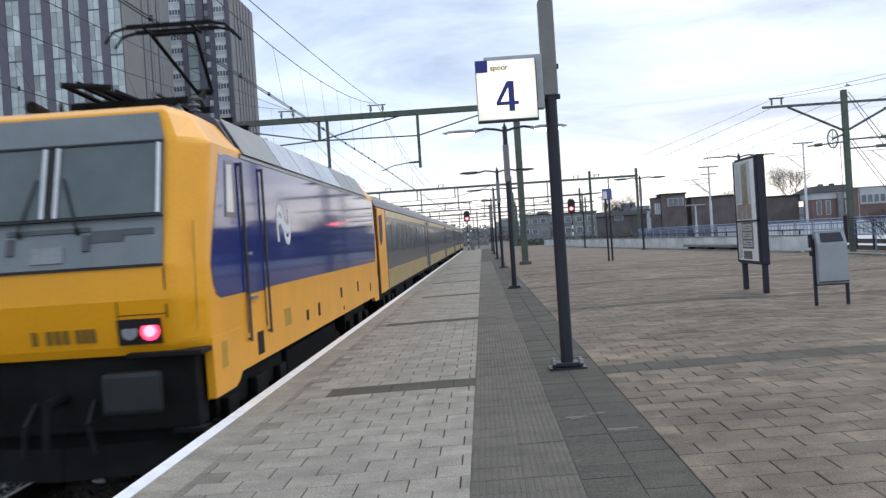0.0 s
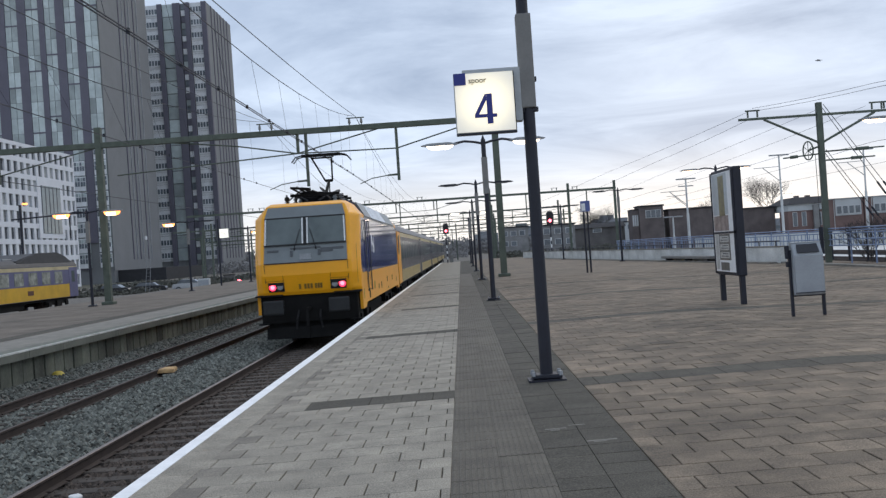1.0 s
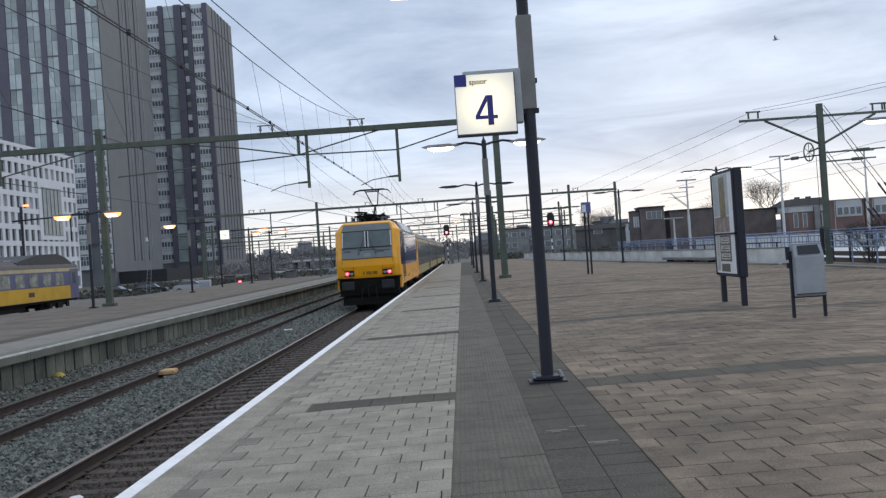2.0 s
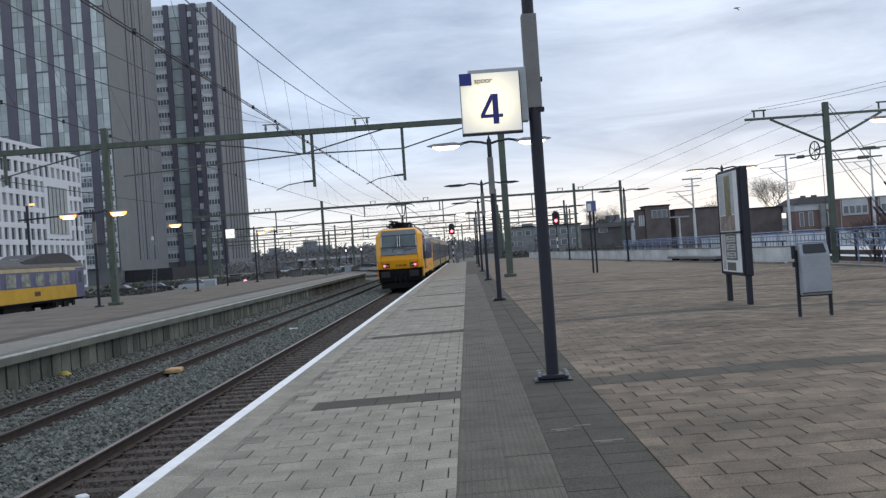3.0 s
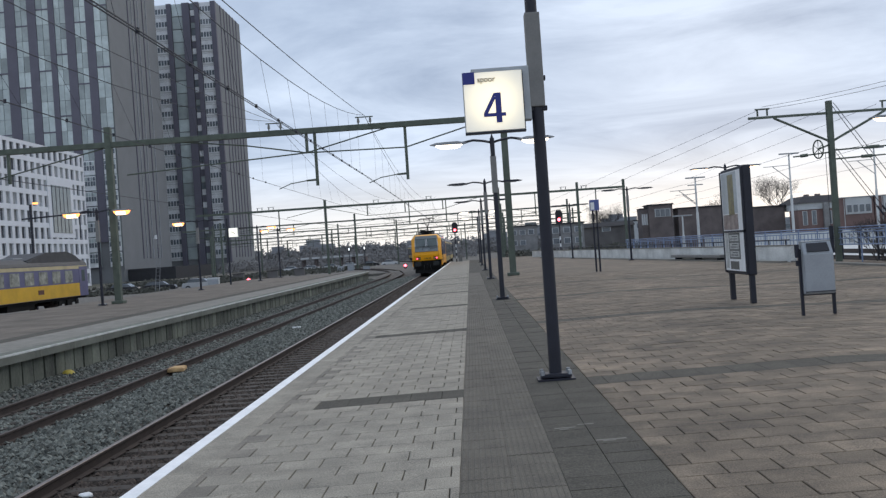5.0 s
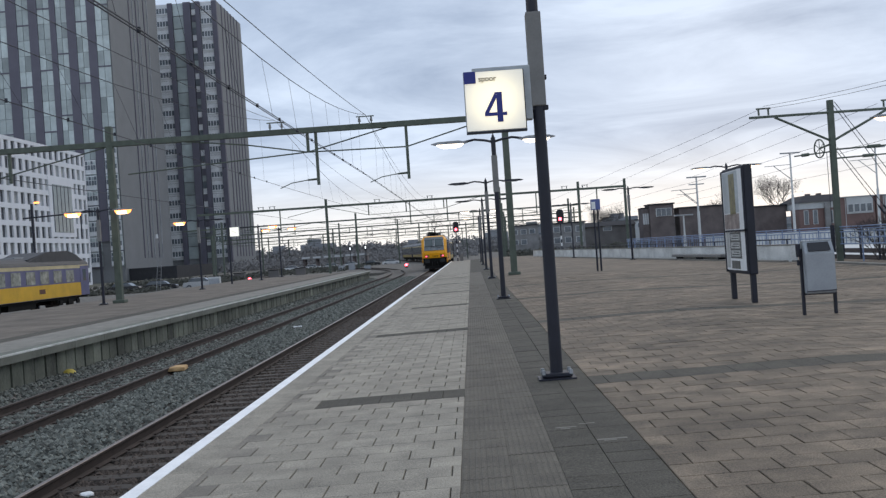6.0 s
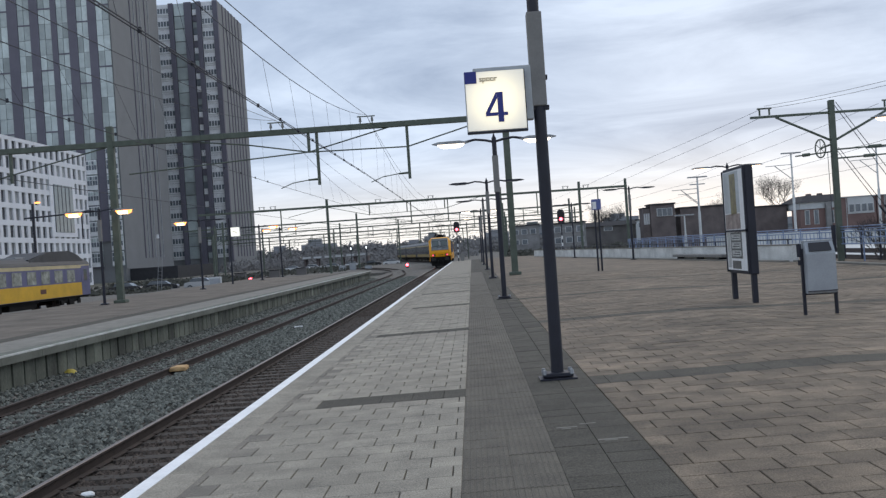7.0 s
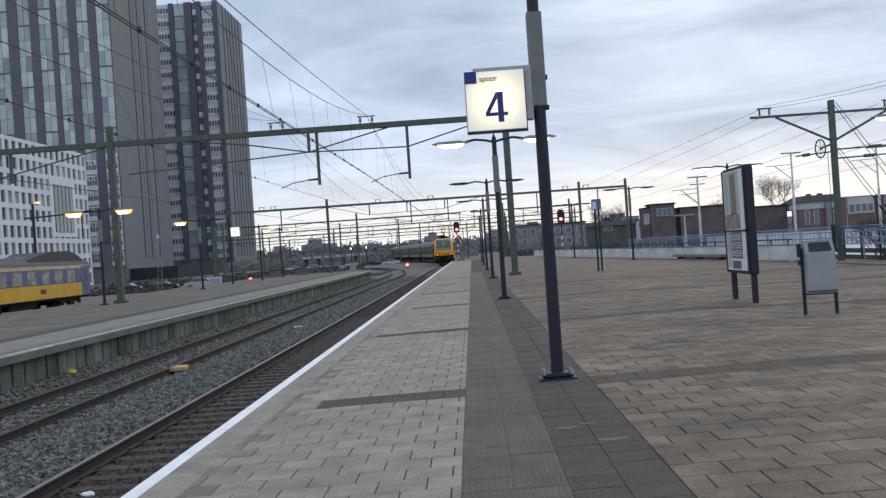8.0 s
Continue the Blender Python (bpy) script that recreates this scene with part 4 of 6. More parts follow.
def lamp_post(x, y, height, lit, label, glow, sleeve=True, turn=0.0, group="platform lamps"):
    lp = thing("lamp_post", label, "lamp", group, at=pose(x, y, lift(x) if x > PX0 else 0.0, 0, 0, turn))
    part("base_plate", boxes((-0.21, 0.21, -0.16, 0.16, 0.0, 0.02), (-0.17, 0.17, -0.12, 0.12, 0.03, 0.075, 0.01)), pole_dark, lp)
    for sx in (-0.15, 0.15):
        for sy in (-0.10, 0.10):
            part("bolt", rods(((sx, sy, 0.06), (sx, sy, 0.11), 0.028, 0.022, 6)), galvanised, lp)
    part("pole", rods(((0, 0, 0.07), (0, 0, height), 0.071, 0.066, 24)), pole_dark, lp, "tapered dark steel pole")
    part("finial", rods(((0, 0, height), (0, 0, height + 0.12), 0.05, 0.012, 12)), pole_dark, lp)
    if sleeve:
        part("sleeve", boxes((-0.085, 0.085, -0.085, 0.085, height - 1.58, height - 0.52, 0.012)), sleeve_grey, lp, "grey box sleeve round the pole")
    for s, on in zip((-1, 1), lit):
        # lit warm diffusers are deepened to take in the lamp's bloom
        low = (0.30 if glow is lamp_warm else 0.21) if on else 0.14
        bm = bmesh.new()
        arm_curve(bm, s, 1.0, height - 0.12)
        arm = part("lamp_arm", bm, pole_dark, lp)
        a, b = sorted((s * 0.78, s * 1.78))
        bm = bmesh.new()
        prism(bm, [(s * 0.72, height - 0.08), (s * 0.85, height - 0.115), (s * 1.65, height - 0.115), (s * 1.80, height - 0.08), (s * 1.6, height - 0.03), (s * 1.0, height - 0.02)], -0.11, 0.11)
        head = part("lamp_head", bm, galvanised if on else pole_dark, arm)
        bm = bmesh.new()
        prism(bm, [(s * 0.86, height - 0.115), (s * 1.64, height - 0.115), (s * 1.58, height - low * 0.8), (s * 1.46, height - low), (s * 1.04, height - low), (s * 0.92, height - low * 0.8)], -0.11, 0.11)
        diff = part("diffuser", bm, glow if on else sleeve_grey, arm, "lit diffuser" if on else "")
        # added block makes the glow's white centre, leaving an orange rim
        if on and glow is lamp_warm:
            part("tube", boxes((s * 1.22 - 0.24, s * 1.22 + 0.24, -0.118, 0.118, height - low - 0.004, height - 0.15, 0.01)), lamp_core, diff, "added white core of the lamp's glow")
    return lp


STRIP = [(0.87, 11.65), (0.845, 29.72), (0.90, 48.8), (0.92, 67.7), (0.94, 86.8), (0.96, 105.0)]
for k, (x, y) in enumerate(STRIP):
    lamp_post(x, y, 4.66, (k not in (2, 3),) * 2, "dark twin-armed lamp post with grey sleeve on the platform" if k else "dark lamp post carrying the lit platform number sign", lamp_white)
lamp_post(10.95, 70.5, 4.95, (False, False), "dark twin-armed lamp post with unlit lamps on the brown paving", lamp_white)
lamp_post(13.05, 52.0, 4.85, (True, True), "dark twin-armed lamp post behind the display case", lamp_core)
lamp_post(14.76, 33.1, 4.95, (True, False), "dark lamp post with a dome camera at the fence", lamp_core)
lamp_post(9.2, 93.0, 4.9, (False, False), "dark twin-armed lamp post far down the platform", lamp_white)
for k, (y, lit) in enumerate(((50.0, (True, True)), (68.5, (True, False)), (88.0, (False, True)), (97.5, (True, True)))):
    lamp_post(-18.15, y, 4.7, lit, "lit lamp post on the opposite platform", lamp_warm)
dome = thing("dome_camera", "white dome camera hung from a lamp post", "camera", at=pose(14.76, 33.1, 0))
bm = bmesh.new()
bmesh.ops.create_uvsphere(bm, u_segments=16, v_segments=10, radius=0.13, matrix=Matrix.Translation((-0.32, 0, 4.22)))
rod(bm, (-0.32, 0, 4.25), (-0.32, 0, 4.42), 0.13, 0.11, 16)
part("dome", bm, white_paint, dome)
part("bracket", rods(((-0.32, 0, 4.42), (-0.30, 0, 4.55), 0.03), ((-0.30, 0, 4.55), (-0.06, 0, 4.55), 0.03)), pole_dark, dome)

# ---------------- platform number sign ----------------


def glow_panel(name, inner, outer, s_in, s_out, half):
    """A back-lit opal panel, brightest in its middle where the tubes are."""
    m = bpy.data.materials.new(name)
    m.use_nodes = True
    n, l = m.node_tree.nodes, m.node_tree.links
    b = n["Principled BSDF"]
    b.inputs["Base Color"].default_value = (0.8, 0.78, 0.72, 1)
    co = n.new("ShaderNodeTexCoord")
    sc = n.new("ShaderNodeVectorMath"); sc.operation = "LENGTH"
    l.new(co.outputs["Object"], sc.inputs[0])
    mr = n.new("ShaderNodeMapRange"); mr.interpolation_type = "SMOOTHSTEP"
    mr.inputs["From Min"].default_value, mr.inputs["From Max"].default_value = half * 0.3, half * 1.45
    l.new(sc.outputs["Value"], mr.inputs["Value"])
    mx = n.new("ShaderNodeMix"); mx.data_type = "RGBA"
    mx.inputs["A"].default_value, mx.inputs["B"].default_value = (*inner, 1), (*outer, 1)
    l.new(mr.outputs[0], mx.inputs["Factor"])
    l.new(mx.outputs["Result"], b.inputs["Emission Color"])
    ms = n.new("ShaderNodeMapRange"); ms.inputs["To Min"].default_value, ms.inputs["To Max"].default_value = s_in, s_out
    l.new(mr.outputs[0], ms.inputs["Value"]); l.new(ms.outputs[0], b.inputs["Emission Strength"])
    return m


def lettering(body, size, x, y, z, mat, parent, name, thick=0.003, bold=0.0, width=1.0):
    cu = bpy.data.curves.new(name, "FONT")
    cu.body, cu.size, cu.extrude, cu.offset = body, size, thick, bold
    cu.align_x, cu.align_y = "CENTER", "CENTER"
    tmp = bpy.data.objects.new(name, cu)
    scene.collection.objects.link(tmp)
    me = bpy.data.meshes.new_from_object(tmp.evaluated_get(bpy.context.evaluated_depsgraph_get()))
    bpy.data.objects.remove(tmp)
    me.materials.clear()
    me.materials.append(mat)
    ob = new(name, me)
    ob.parent = parent
    ob.matrix_local = pose(x, y, z, 90, 0, 0) @ Matrix.Diagonal((width, 1, 1, 1))
    return ob


sign = thing("platform_sign", "square back-lit platform sign with blue figure 4", "sign", at=pose(0.378, 11.46, 3.213))
part("housing", boxes((-0.338, 0.338, 0.0, 0.10, -0.340, 0.334, 0.010)), sign_frame, sign, "grey sign housing")
part("rear_sign_box", boxes((-0.235, 0.420, 0.105, 0.27, -0.22, 0.390, 0.012)), sign_frame, sign, "grey box behind the panel")
part("panel", boxes((-0.326, 0.326, -0.006, 0.0, -0.326, 0.326)), glow_panel("sign_glow", (1.0, 0.87, 0.56), (0.72, 0.68, 0.56), 0.98, 0.50, 0.32), sign, "glowing cream panel")
part("bottom_trim", boxes((-0.338, 0.338, -0.012, 0.1, -0.354, -0.336)), pole_dark, sign)
part("side_trim", boxes((0.327, 0.336, -0.010, 0.0, -0.33, 0.33)), pole_dark, sign)
part("corner_square", boxes((-0.334, -0.200, -0.012, -0.006, 0.200, 0.334)), sign_blue, sign, "blue corner square")
lettering("spoor", 0.088, -0.072, -0.010, 0.245, ink, sign, "word", bold=0.001, width=0.95)
bm = bmesh.new()
for outline in ([(0.016, -0.243), (0.080, -0.243), (0.080, 0.090), (0.016, 0.090)], [(-0.122, -0.172), (0.0155, -0.172), (0.0155, -0.134), (-0.122, -0.134)],
                [(0.0805, -0.172), (0.126, -0.172), (0.126, -0.134), (0.0805, -0.134)], [(-0.122, -0.1335), (-0.074, -0.1335), (0.0155, 0.022), (0.0155, 0.090), (0.002, 0.090)]):
    prism(bm, outline, -0.013, -0.0065)
part("figure", bm, sign_blue, sign, "dark blue figure 4")
for z in (-0.12, 0.22):
    part("clamp", boxes((0.40, 0.60, 0.14, 0.23, z, z + 0.05, 0.005)), pole_dark, sign)

# ---------------- waste bin, display case, twin-post sign ----------------
bin_grey = material("bin_grey", (0.33, 0.35, 0.37), 0.5, 0.1, vary=0.12, scale=3, fine=40, bump=0.05)
bn = thing("litter_bin", "grey metal litter bin on two dark legs", "bin", at=pose(5.765, 17.4, lift(5.765)))
bm = bmesh.new()
prism(bm, [(-0.15, 0.36), (0.15, 0.36), (0.17, 0.40), (0.17, 1.14), (0.06, 1.235), (-0.05, 1.235), (-0.17, 1.03), (-0.17, 0.40)], -0.245, 0.245, axis="x")
bmesh.ops.bevel(bm, geom=bm.edges[:], offset=0.012, segments=2, affect="EDGES")
part("body", bm, bin_grey, bn)
bm = bmesh.new()
slab(bm, [(-0.185, -0.165, 1.065), (0.185, -0.165, 1.065), (0.17, -0.080, 1.205), (-0.17, -0.080, 1.205)], 0.012)
part("opening", bm, ink, bn, "black slot under the hood")
part("hood_rim", boxes((-0.25, 0.25, -0.06, 0.06, 1.228, 1.246, 0.005)), bin_grey, bn)
part("lower_seam", boxes((-0.246, 0.246, -0.176, -0.170, 0.395, 0.41)), pole_dark, bn)
for s in (-1, 1):
    part("leg", boxes((s * 0.262 - 0.024, s * 0.262 + 0.024, -0.035, 0.035, 0.0, 1.12 if s < 0 else 0.40, 0.01)), pole_dark, bn, "dark square leg")
part("ashtray", rods(((-0.31, -0.02, 0.98), (-0.31, -0.02, 1.20), 0.035, 0.04, 14), ((-0.31, -0.02, 0.84), (-0.31, -0.02, 0.93), 0.03, 0.03, 10)), pole_dark, bn, "round dark ashtray")
part("crossbar", boxes((-0.285, 0.285, -0.045, 0.045, 0.335, 0.362)), pole_dark, bn)

case = thing("display_case", "tall dark display case with timetable posters on two legs", "display case", at=pose(5.575, 20.95, lift(5.6)))
part("case_body", boxes((0.02, 0.19, 0.0, 1.80, 0.575, 2.82, 0.025)), pole_dark, case, "dark housing")
part("poster_panel", boxes((-0.004, 0.016, 0.08, 1.72, 0.65, 2.75)), white_paint, case, "white poster board behind glass")
for y0 in (0.03, 1.62):
    part("leg", boxes((0.05, 0.15, y0, y0 + 0.14, 0.0, 0.60, 0.01)), pole_dark, case)
pm = {"sky": material("poster_sky", (0.42, 0.46, 0.48), 0.3, vary=0.2, scale=1.5, fine=12, bump=0),
      "tree": material("poster_tree", (0.22, 0.17, 0.07), 0.3, vary=0.6, scale=5, fine=30, bump=0, tint=(0.13, 0.14, 0.05)),
      "house": material("poster_house", (0.20, 0.12, 0.10), 0.3, vary=0.6, scale=4, fine=25, bump=0, tint=(0.33, 0.30, 0.28)),
      "frame": material("poster_frame", (0.10, 0.105, 0.10), 0.3, vary=0.3, scale=4, fine=25, bump=0),
      "sheet": material("poster_sheet", (0.48, 0.49, 0.47), 0.3, vary=0.3, scale=5, fine=30, bump=0)}
for c, lay, y0, y1, z0, z1 in (("sky", 1, 0.45, 1.66, 1.86, 2.73), ("tree", 2, 0.70, 1.15, 1.83, 2.68), ("house", 2, 0.47, 1.66, 1.52, 1.84),
                               ("frame", 1, 0.45, 1.35, 0.90, 1.45), ("sheet", 1, 1.40, 1.66, 0.70, 1.45), ("frame", 1, 0.62, 1.30, 0.68, 0.85)):
    part("poster", boxes((-0.004 - 0.003 * lay, -0.004, y0, y1, z0, z1)), pm[c], case)
for k in range(3):
    part("timetable", boxes((-0.012, -0.007, 0.54, 1.26, 0.94 + 0.17 * k, 1.07 + 0.17 * k)), pm["sheet"], case)
    for j in range(2):
        part("text_bar", boxes((-0.014, -0.012, 0.62, 1.18 - 0.12 * j, 0.975 + 0.17 * k + 0.05 * j, 0.99 + 0.17 * k + 0.05 * j)), ink, case)
for y0, y1, z0, z1 in ((0.02, 1.78, 1.46, 1.50), (0.02, 0.07, 0.6, 2.78), (1.73, 1.78, 0.6, 2.78)):
    part("poster_frame", boxes((-0.02, 0.018, y0, y1, z0, z1)), pole_dark, case)

twin = thing("route_sign", "small blue and white sign on two dark posts", "sign", at=pose(5.97, 48.6, lift(5.97)))
for s in (-0.09, 0.09):
    part("post", rods(((s, 0, 0), (s, 0, 2.95), 0.045)), pole_dark, twin)
part("panel", boxes((-0.21, 0.21, -0.16, 0.16, 2.88, 3.38, 0.01)), material("route_blue", (0.10, 0.13, 0.32), 0.5, vary=0.2, bump=0), twin, "blue panel")
part("panel_face", boxes((-0.20, -0.02, -0.168, -0.16, 2.92, 3.26)), white_paint, twin)

# ---------------- signals ----------------


def signal(x, y, z, height, label, striped=False):
    sg = thing("railway_signal", label, "signal", "signals", at=pose(x, y, z))
    part("mast", rods(((0, 0, 0), (0, 0, height), 0.07, 0.06, 12)), pole_dark, sg)
    bm = bmesh.new()
    prism(bm, [(-0.30, height - 0.75), (0.30, height - 0.75), (0.36, height - 0.6), (0.36, height + 0.35), (0.2, height + 0.6), (-0.2, height + 0.6), (-0.36, height + 0.35), (-0.36, height - 0.6)], -0.06, 0.0)
    part("backboard", bm, ink, sg, "black rounded backboard")
    part("red_light", rods(((0, -0.06, height - 0.36), (0, -0.14, height - 0.36), 0.16, 0.15, 16)), signal_red, sg, "glowing red light")
    for dz in (0.0, 0.3):
        part("lens_hood", rods(((0, -0.06, height + dz), (0, -0.2, height + dz), 0.12, 0.12, 14)), rubber, sg)
    if striped:
        for k in range(3):
            part("stripe", rods(((0, 0, 0.4 + 0.7 * k), (0, 0, 0.75 + 0.7 * k), 0.075, 0.074, 12)), white_paint, sg)
    part("cabinet", boxes((0.25, 0.7, -0.2, 0.2, 0, 0.9, 0.02)), sleeve_grey, sg)
    return sg


signal(-1.72, 127.6, 0, 4.3, "railway signal showing red at the platform end", True)
signal(9.15, 104.0, 0, 4.2, "railway signal showing red beside the plaza", True)
for x, y, z in ((-10.4, 163.0, -0.95), (-27.0, 124.0, -0.95)):
    dw = thing("dwarf_signal", "low ground signal with a bright red light", "signal", at=pose(x, y, z))
    part("housing", boxes((-0.22, 0.22, -0.06, 0.15, 0.0, 0.72, 0.05)), ink, dw)
    part("red_light", rods(((0, -0.05, 0.48), (0, -0.12, 0.48), 0.21, 0.21, 16)), signal_red, dw, "glowing red light")

clk = thing("station_clock", "square lit station clock on a dark post", "clock", at=pose(-18.5, 80.5, 0))
part("post", rods(((-0.45, 0, 0), (-0.45, 0, 5.2), 0.07)), pole_dark, clk)
part("case", boxes((-0.38, 0.38, 0, 0.2, 3.7, 4.46, 0.02)), sign_frame, clk)
part("dial", boxes((-0.34, 0.34, -0.01, 0, 3.74, 4.42)), glowing("clock_face", (0.95, 0.93, 0.80), 0.9), clk, "pale lit dial")
part("minute_pointer", rods(((0, -0.02, 4.08), (-0.2, -0.02, 4.16), 0.018)), ink, clk)
part("hour_pointer", rods(((0, -0.02, 4.08), (0.14, -0.02, 3.97), 0.022)), ink, clk)

# ---------------- overhead line ----------------


def gantry(y, x0, x1, masts, z, drops, label, tall=0.9, rods_extra=(), thick=0.14):
    g = thing("overhead_gantry", label, "gantry", "overhead line gantries", at=pose(0, y, 0))
    part("beam", boxes((x0, x1, -thick, thick, z - thick, z + thick, 0.02)), pole_green, g, "painted steel beam")
    for mx, foot in masts:
        ms = part("mast", boxes((mx - 0.16, mx + 0.16, -0.16, 0.16, foot, z + tall, 0.015)), pole_green, g, "green-grey square mast")
        part("mast_foot", boxes((mx - 0.30, mx + 0.30, -0.30, 0.30, foot, foot + 0.16, 0.03)), pole_green, ms)
    for dx, low, arm in drops:
        dp = part("drop_post", boxes((dx - 0.07, dx + 0.07, -0.07, 0.07, low, z)), pole_green, g)
        if arm:
            part("registration_arm", rods(((dx, 0, low + 0.30), (dx - 0.55, 0, low + 0.28), 0.06, 0.045, 8), ((dx - 0.55, 0, low + 0.28), (dx - 1.35, 0, low + 0.18), 0.025), ((dx - 1.35, 0, low + 0.18), (dx - 1.95, 0, low - 0.05), 0.022)), pole_green, dp)
    for a, b in rods_extra:
        part("stay_rod", rods(((a[0], 0, a[1]), (b[0], 0, b[1]), 0.035, 0.035, 8)), pole_green, g)
    return g


def saddle(x, y, z):
    s = thing("insulator_saddle", "small insulator bracket standing on the gantry beam", "insulator", "insulator brackets", at=pose(x, y, z))
    part("frame", rods(((-0.3, 0, 0), (-0.3, 0, 0.34), 0.03), ((0.3, 0, 0), (0.3, 0, 0.34), 0.03), ((-0.45, 0, 0.36), (0.45, 0, 0.36), 0.03)), pole_green, s)
    for sx in (-0.3, 0.3):
        part("insulator", rods(((sx, 0, 0.1), (sx, 0, 0.30), 0.075, 0.05, 10)), sleeve_grey, s)


gantry(51.5, -33.0, 2.2, ((-17.85, 0), (2.08, 0.078), (-32.6, -1.0)), 8.02, ((-23.0, 6.4, False), (-7.82, 6.9, False), (-7.40, 5.25, True), (-2.85, 5.25, True)),
       "wide steel gantry spanning the tracks on green masts", 0.9,
       (((-10.9, 7.5), (-7.85, 6.93)), ((-17.0, 6.45), (-7.85, 6.93)), ((-7.85, 6.93), (-2.86, 6.86)), ((-7.85, 6.93), (-3.4, 7.98)), ((-2.86, 6.86), (1.4, 7.98)),
        ((-30.0, 5.3), (-18.0, 7.9)), ((-14.5, 7.95), (-10.9, 7.5))))
for x in (-9.38, -4.86):
    saddle(x, 51.5, 8.16)
gantry(136.0, -36.0, 20.9, ((-18.8, -1.0), (14.6, -1.0), (20.7, -1.0), (4.2, -1.0)), 8.28, ((-13.2, 6.8, False), (-8.2, 6.9, False), (-7.7, 5.3, True), (-3.2, 7.0, False), (-2.8, 5.3, True), (-29, 5.6, True), (-25, 5.4, True), (9, 5.4, True), (17, 5.5, True)),
       "steel gantry over the station throat", 1.0, (((-18.8, 8.2), (-24, 7.2)), ((-18.8, 8.2), (-13.2, 6.8)), ((-13.2, 6.8), (-3.2, 7.0)), ((-3.2, 7.0), (1.5, 8.2))))
for x in (-12.0, -5.0, -27.5, -26.0, 10.5, 12.8, 15.5):
    saddle(x, 136.0, 8.42)
for y, x0, x1, mm, seed in ((186.0, -52.0, 20.0, (-20.5, 6.0, 18.0, -45.0), 1), (236.0, -62.0, 26.0, (-16.5, 8.0, -48.0, -30.0, 24.0), 2), (285.0, -70.0, 30.0, (-14.0, 10.0, -38.0, -58.0, 28.0), 3),
                        (335.0, -80.0, 34.0, (-24.0, -7.0, 14.0, -48.0, -66.0, 30.0), 4), (395.0, -90.0, 40.0, (-20.0, -3.0, 18.0, -44.0, -70.0, 34.0), 5)):
    rnd = random.Random(seed)
    dr = [(rnd.uniform(x0 + 4, x1 - 4), rnd.uniform(5.2, 6.9), rnd.random() < 0.5) for _ in range(7 + seed)]
    tr = []
    for k in range(10 + 2 * seed):
        a = x0 + (x1 - x0) * k / (10 + 2 * seed)
        b = x0 + (x1 - x0) * (k + 1) / (10 + 2 * seed)
        tr += [((a, 7.05), (b, 7.05)), ((a, 7.05 if k % 2 else 8.0), (b, 8.0 if k % 2 else 7.05))]
    gantry(y, x0, x1, [(m_, -1.0) for m_ in mm], 8.0, dr, "lattice gantry far out over the yard", 1.2, tr, 0.13)


def wire(name, pts, r=0.012, label="thin bare overhead wire", droppers=None):
    wr = thing(name, label, "wire", "overhead wires")
    bm = bmesh.new()
    tube(bm, pts, r)
    part("strand", bm, pole_dark, wr)
    return wr


def sagging(x0, y0, z0, x1, y1, z1, sag, n=14):
    return [(x0 + (x1 - x0) * k / n, y0 + (y1 - y0) * k / n, z0 + (z1 - z0) * k / n - sag * 4 * (k / n) * (1 - k / n)) for k in range(n + 1)]


def catenary(spans, label):
    """One overhead line, span by span: contact wire from p to q, its messenger between two heights with its sag, and droppers."""
    for p, q, za, zb, sag, twin_gap, xa, xb in spans:
        for g in ((-twin_gap, twin_gap) if twin_gap else (0.0,)):
            wr = wire("contact_wire", [(p[0] + g, p[1], p[2]), (q[0] + g, q[1], q[2])], 0.011, label)
        up = sagging(xa, p[1], za, xb, q[1], zb, sag, 18)
        wire("messenger_wire", up, 0.011, label)
        for k in range(1, 18):
            u, f = up[k], k / 18
            part("dropper", rods((u, (p[0] + (q[0] - p[0]) * f, u[1], p[2] + (q[2] - p[2]) * f), 0.004, 0.004, 4)), pole_dark, wr)


catenary([((-4.12, -17.0, 4.52), (-4.88, 51.5, 5.50), 8.61, 8.61, 2.2, 0.03, -4.65, -4.84), ((-4.88, 51.5, 5.50), (-4.55, 136.0, 5.30), 8.61, 8.75, 2.25, 0.03, -4.84, -4.7),
          ((-4.55, 136.0, 5.30), (-4.6, 186.0, 5.2), 8.75, 8.3, 1.2, 0, -4.7, -4.6)], "overhead wire above the near track")
catenary([((-7.5, -19.5, 4.45), (-9.48, 51.5, 5.38), 8.5, 8.62, 2.1, 0, -9.5, -9.38), ((-9.48, 51.5, 5.38), (-8.2, 136.0, 5.30), 8.62, 8.75, 2.5, 0, -9.38, -9.6),
          ((-8.2, 136.0, 5.30), (-15.0, 186.0, 5.2), 8.75, 8.3, 1.2, 0, -9.6, -15.5)], "overhead wire above the second track")
wire("messenger_wire", sagging(-4.75, -100.0, 8.61, -4.87, 51.5, 8.62, 2.3, 30), 0.012, "upper strand above the near track")
wire("messenger_wire", sagging(-9.6, -31.0, 8.6, -9.40, 51.5, 8.63, 1.2, 20), 0.011, "upper strand above the second track")
wire("messenger_wire", sagging(-4.84, 51.5, 8.6, -4.0, 136.0, 8.75, 1.9, 20), 0.010, "second strand above the near track")
wire("messenger_wire", sagging(-9.3, 51.5, 8.6, -8.0, 136.0, 8.75, 1.6, 20), 0.010, "second strand above the second track")
wire("feeder_cable", [(-26.0, 30.0, 7.3), (-23.0, 51.5, 6.6), (-22.0, 136.0, 6.6)], 0.02, "feeder cable beside the opposite platform")
cl = thing("wire_clamps", "small clamps along the contact wires", "clamps", kind="stuff")
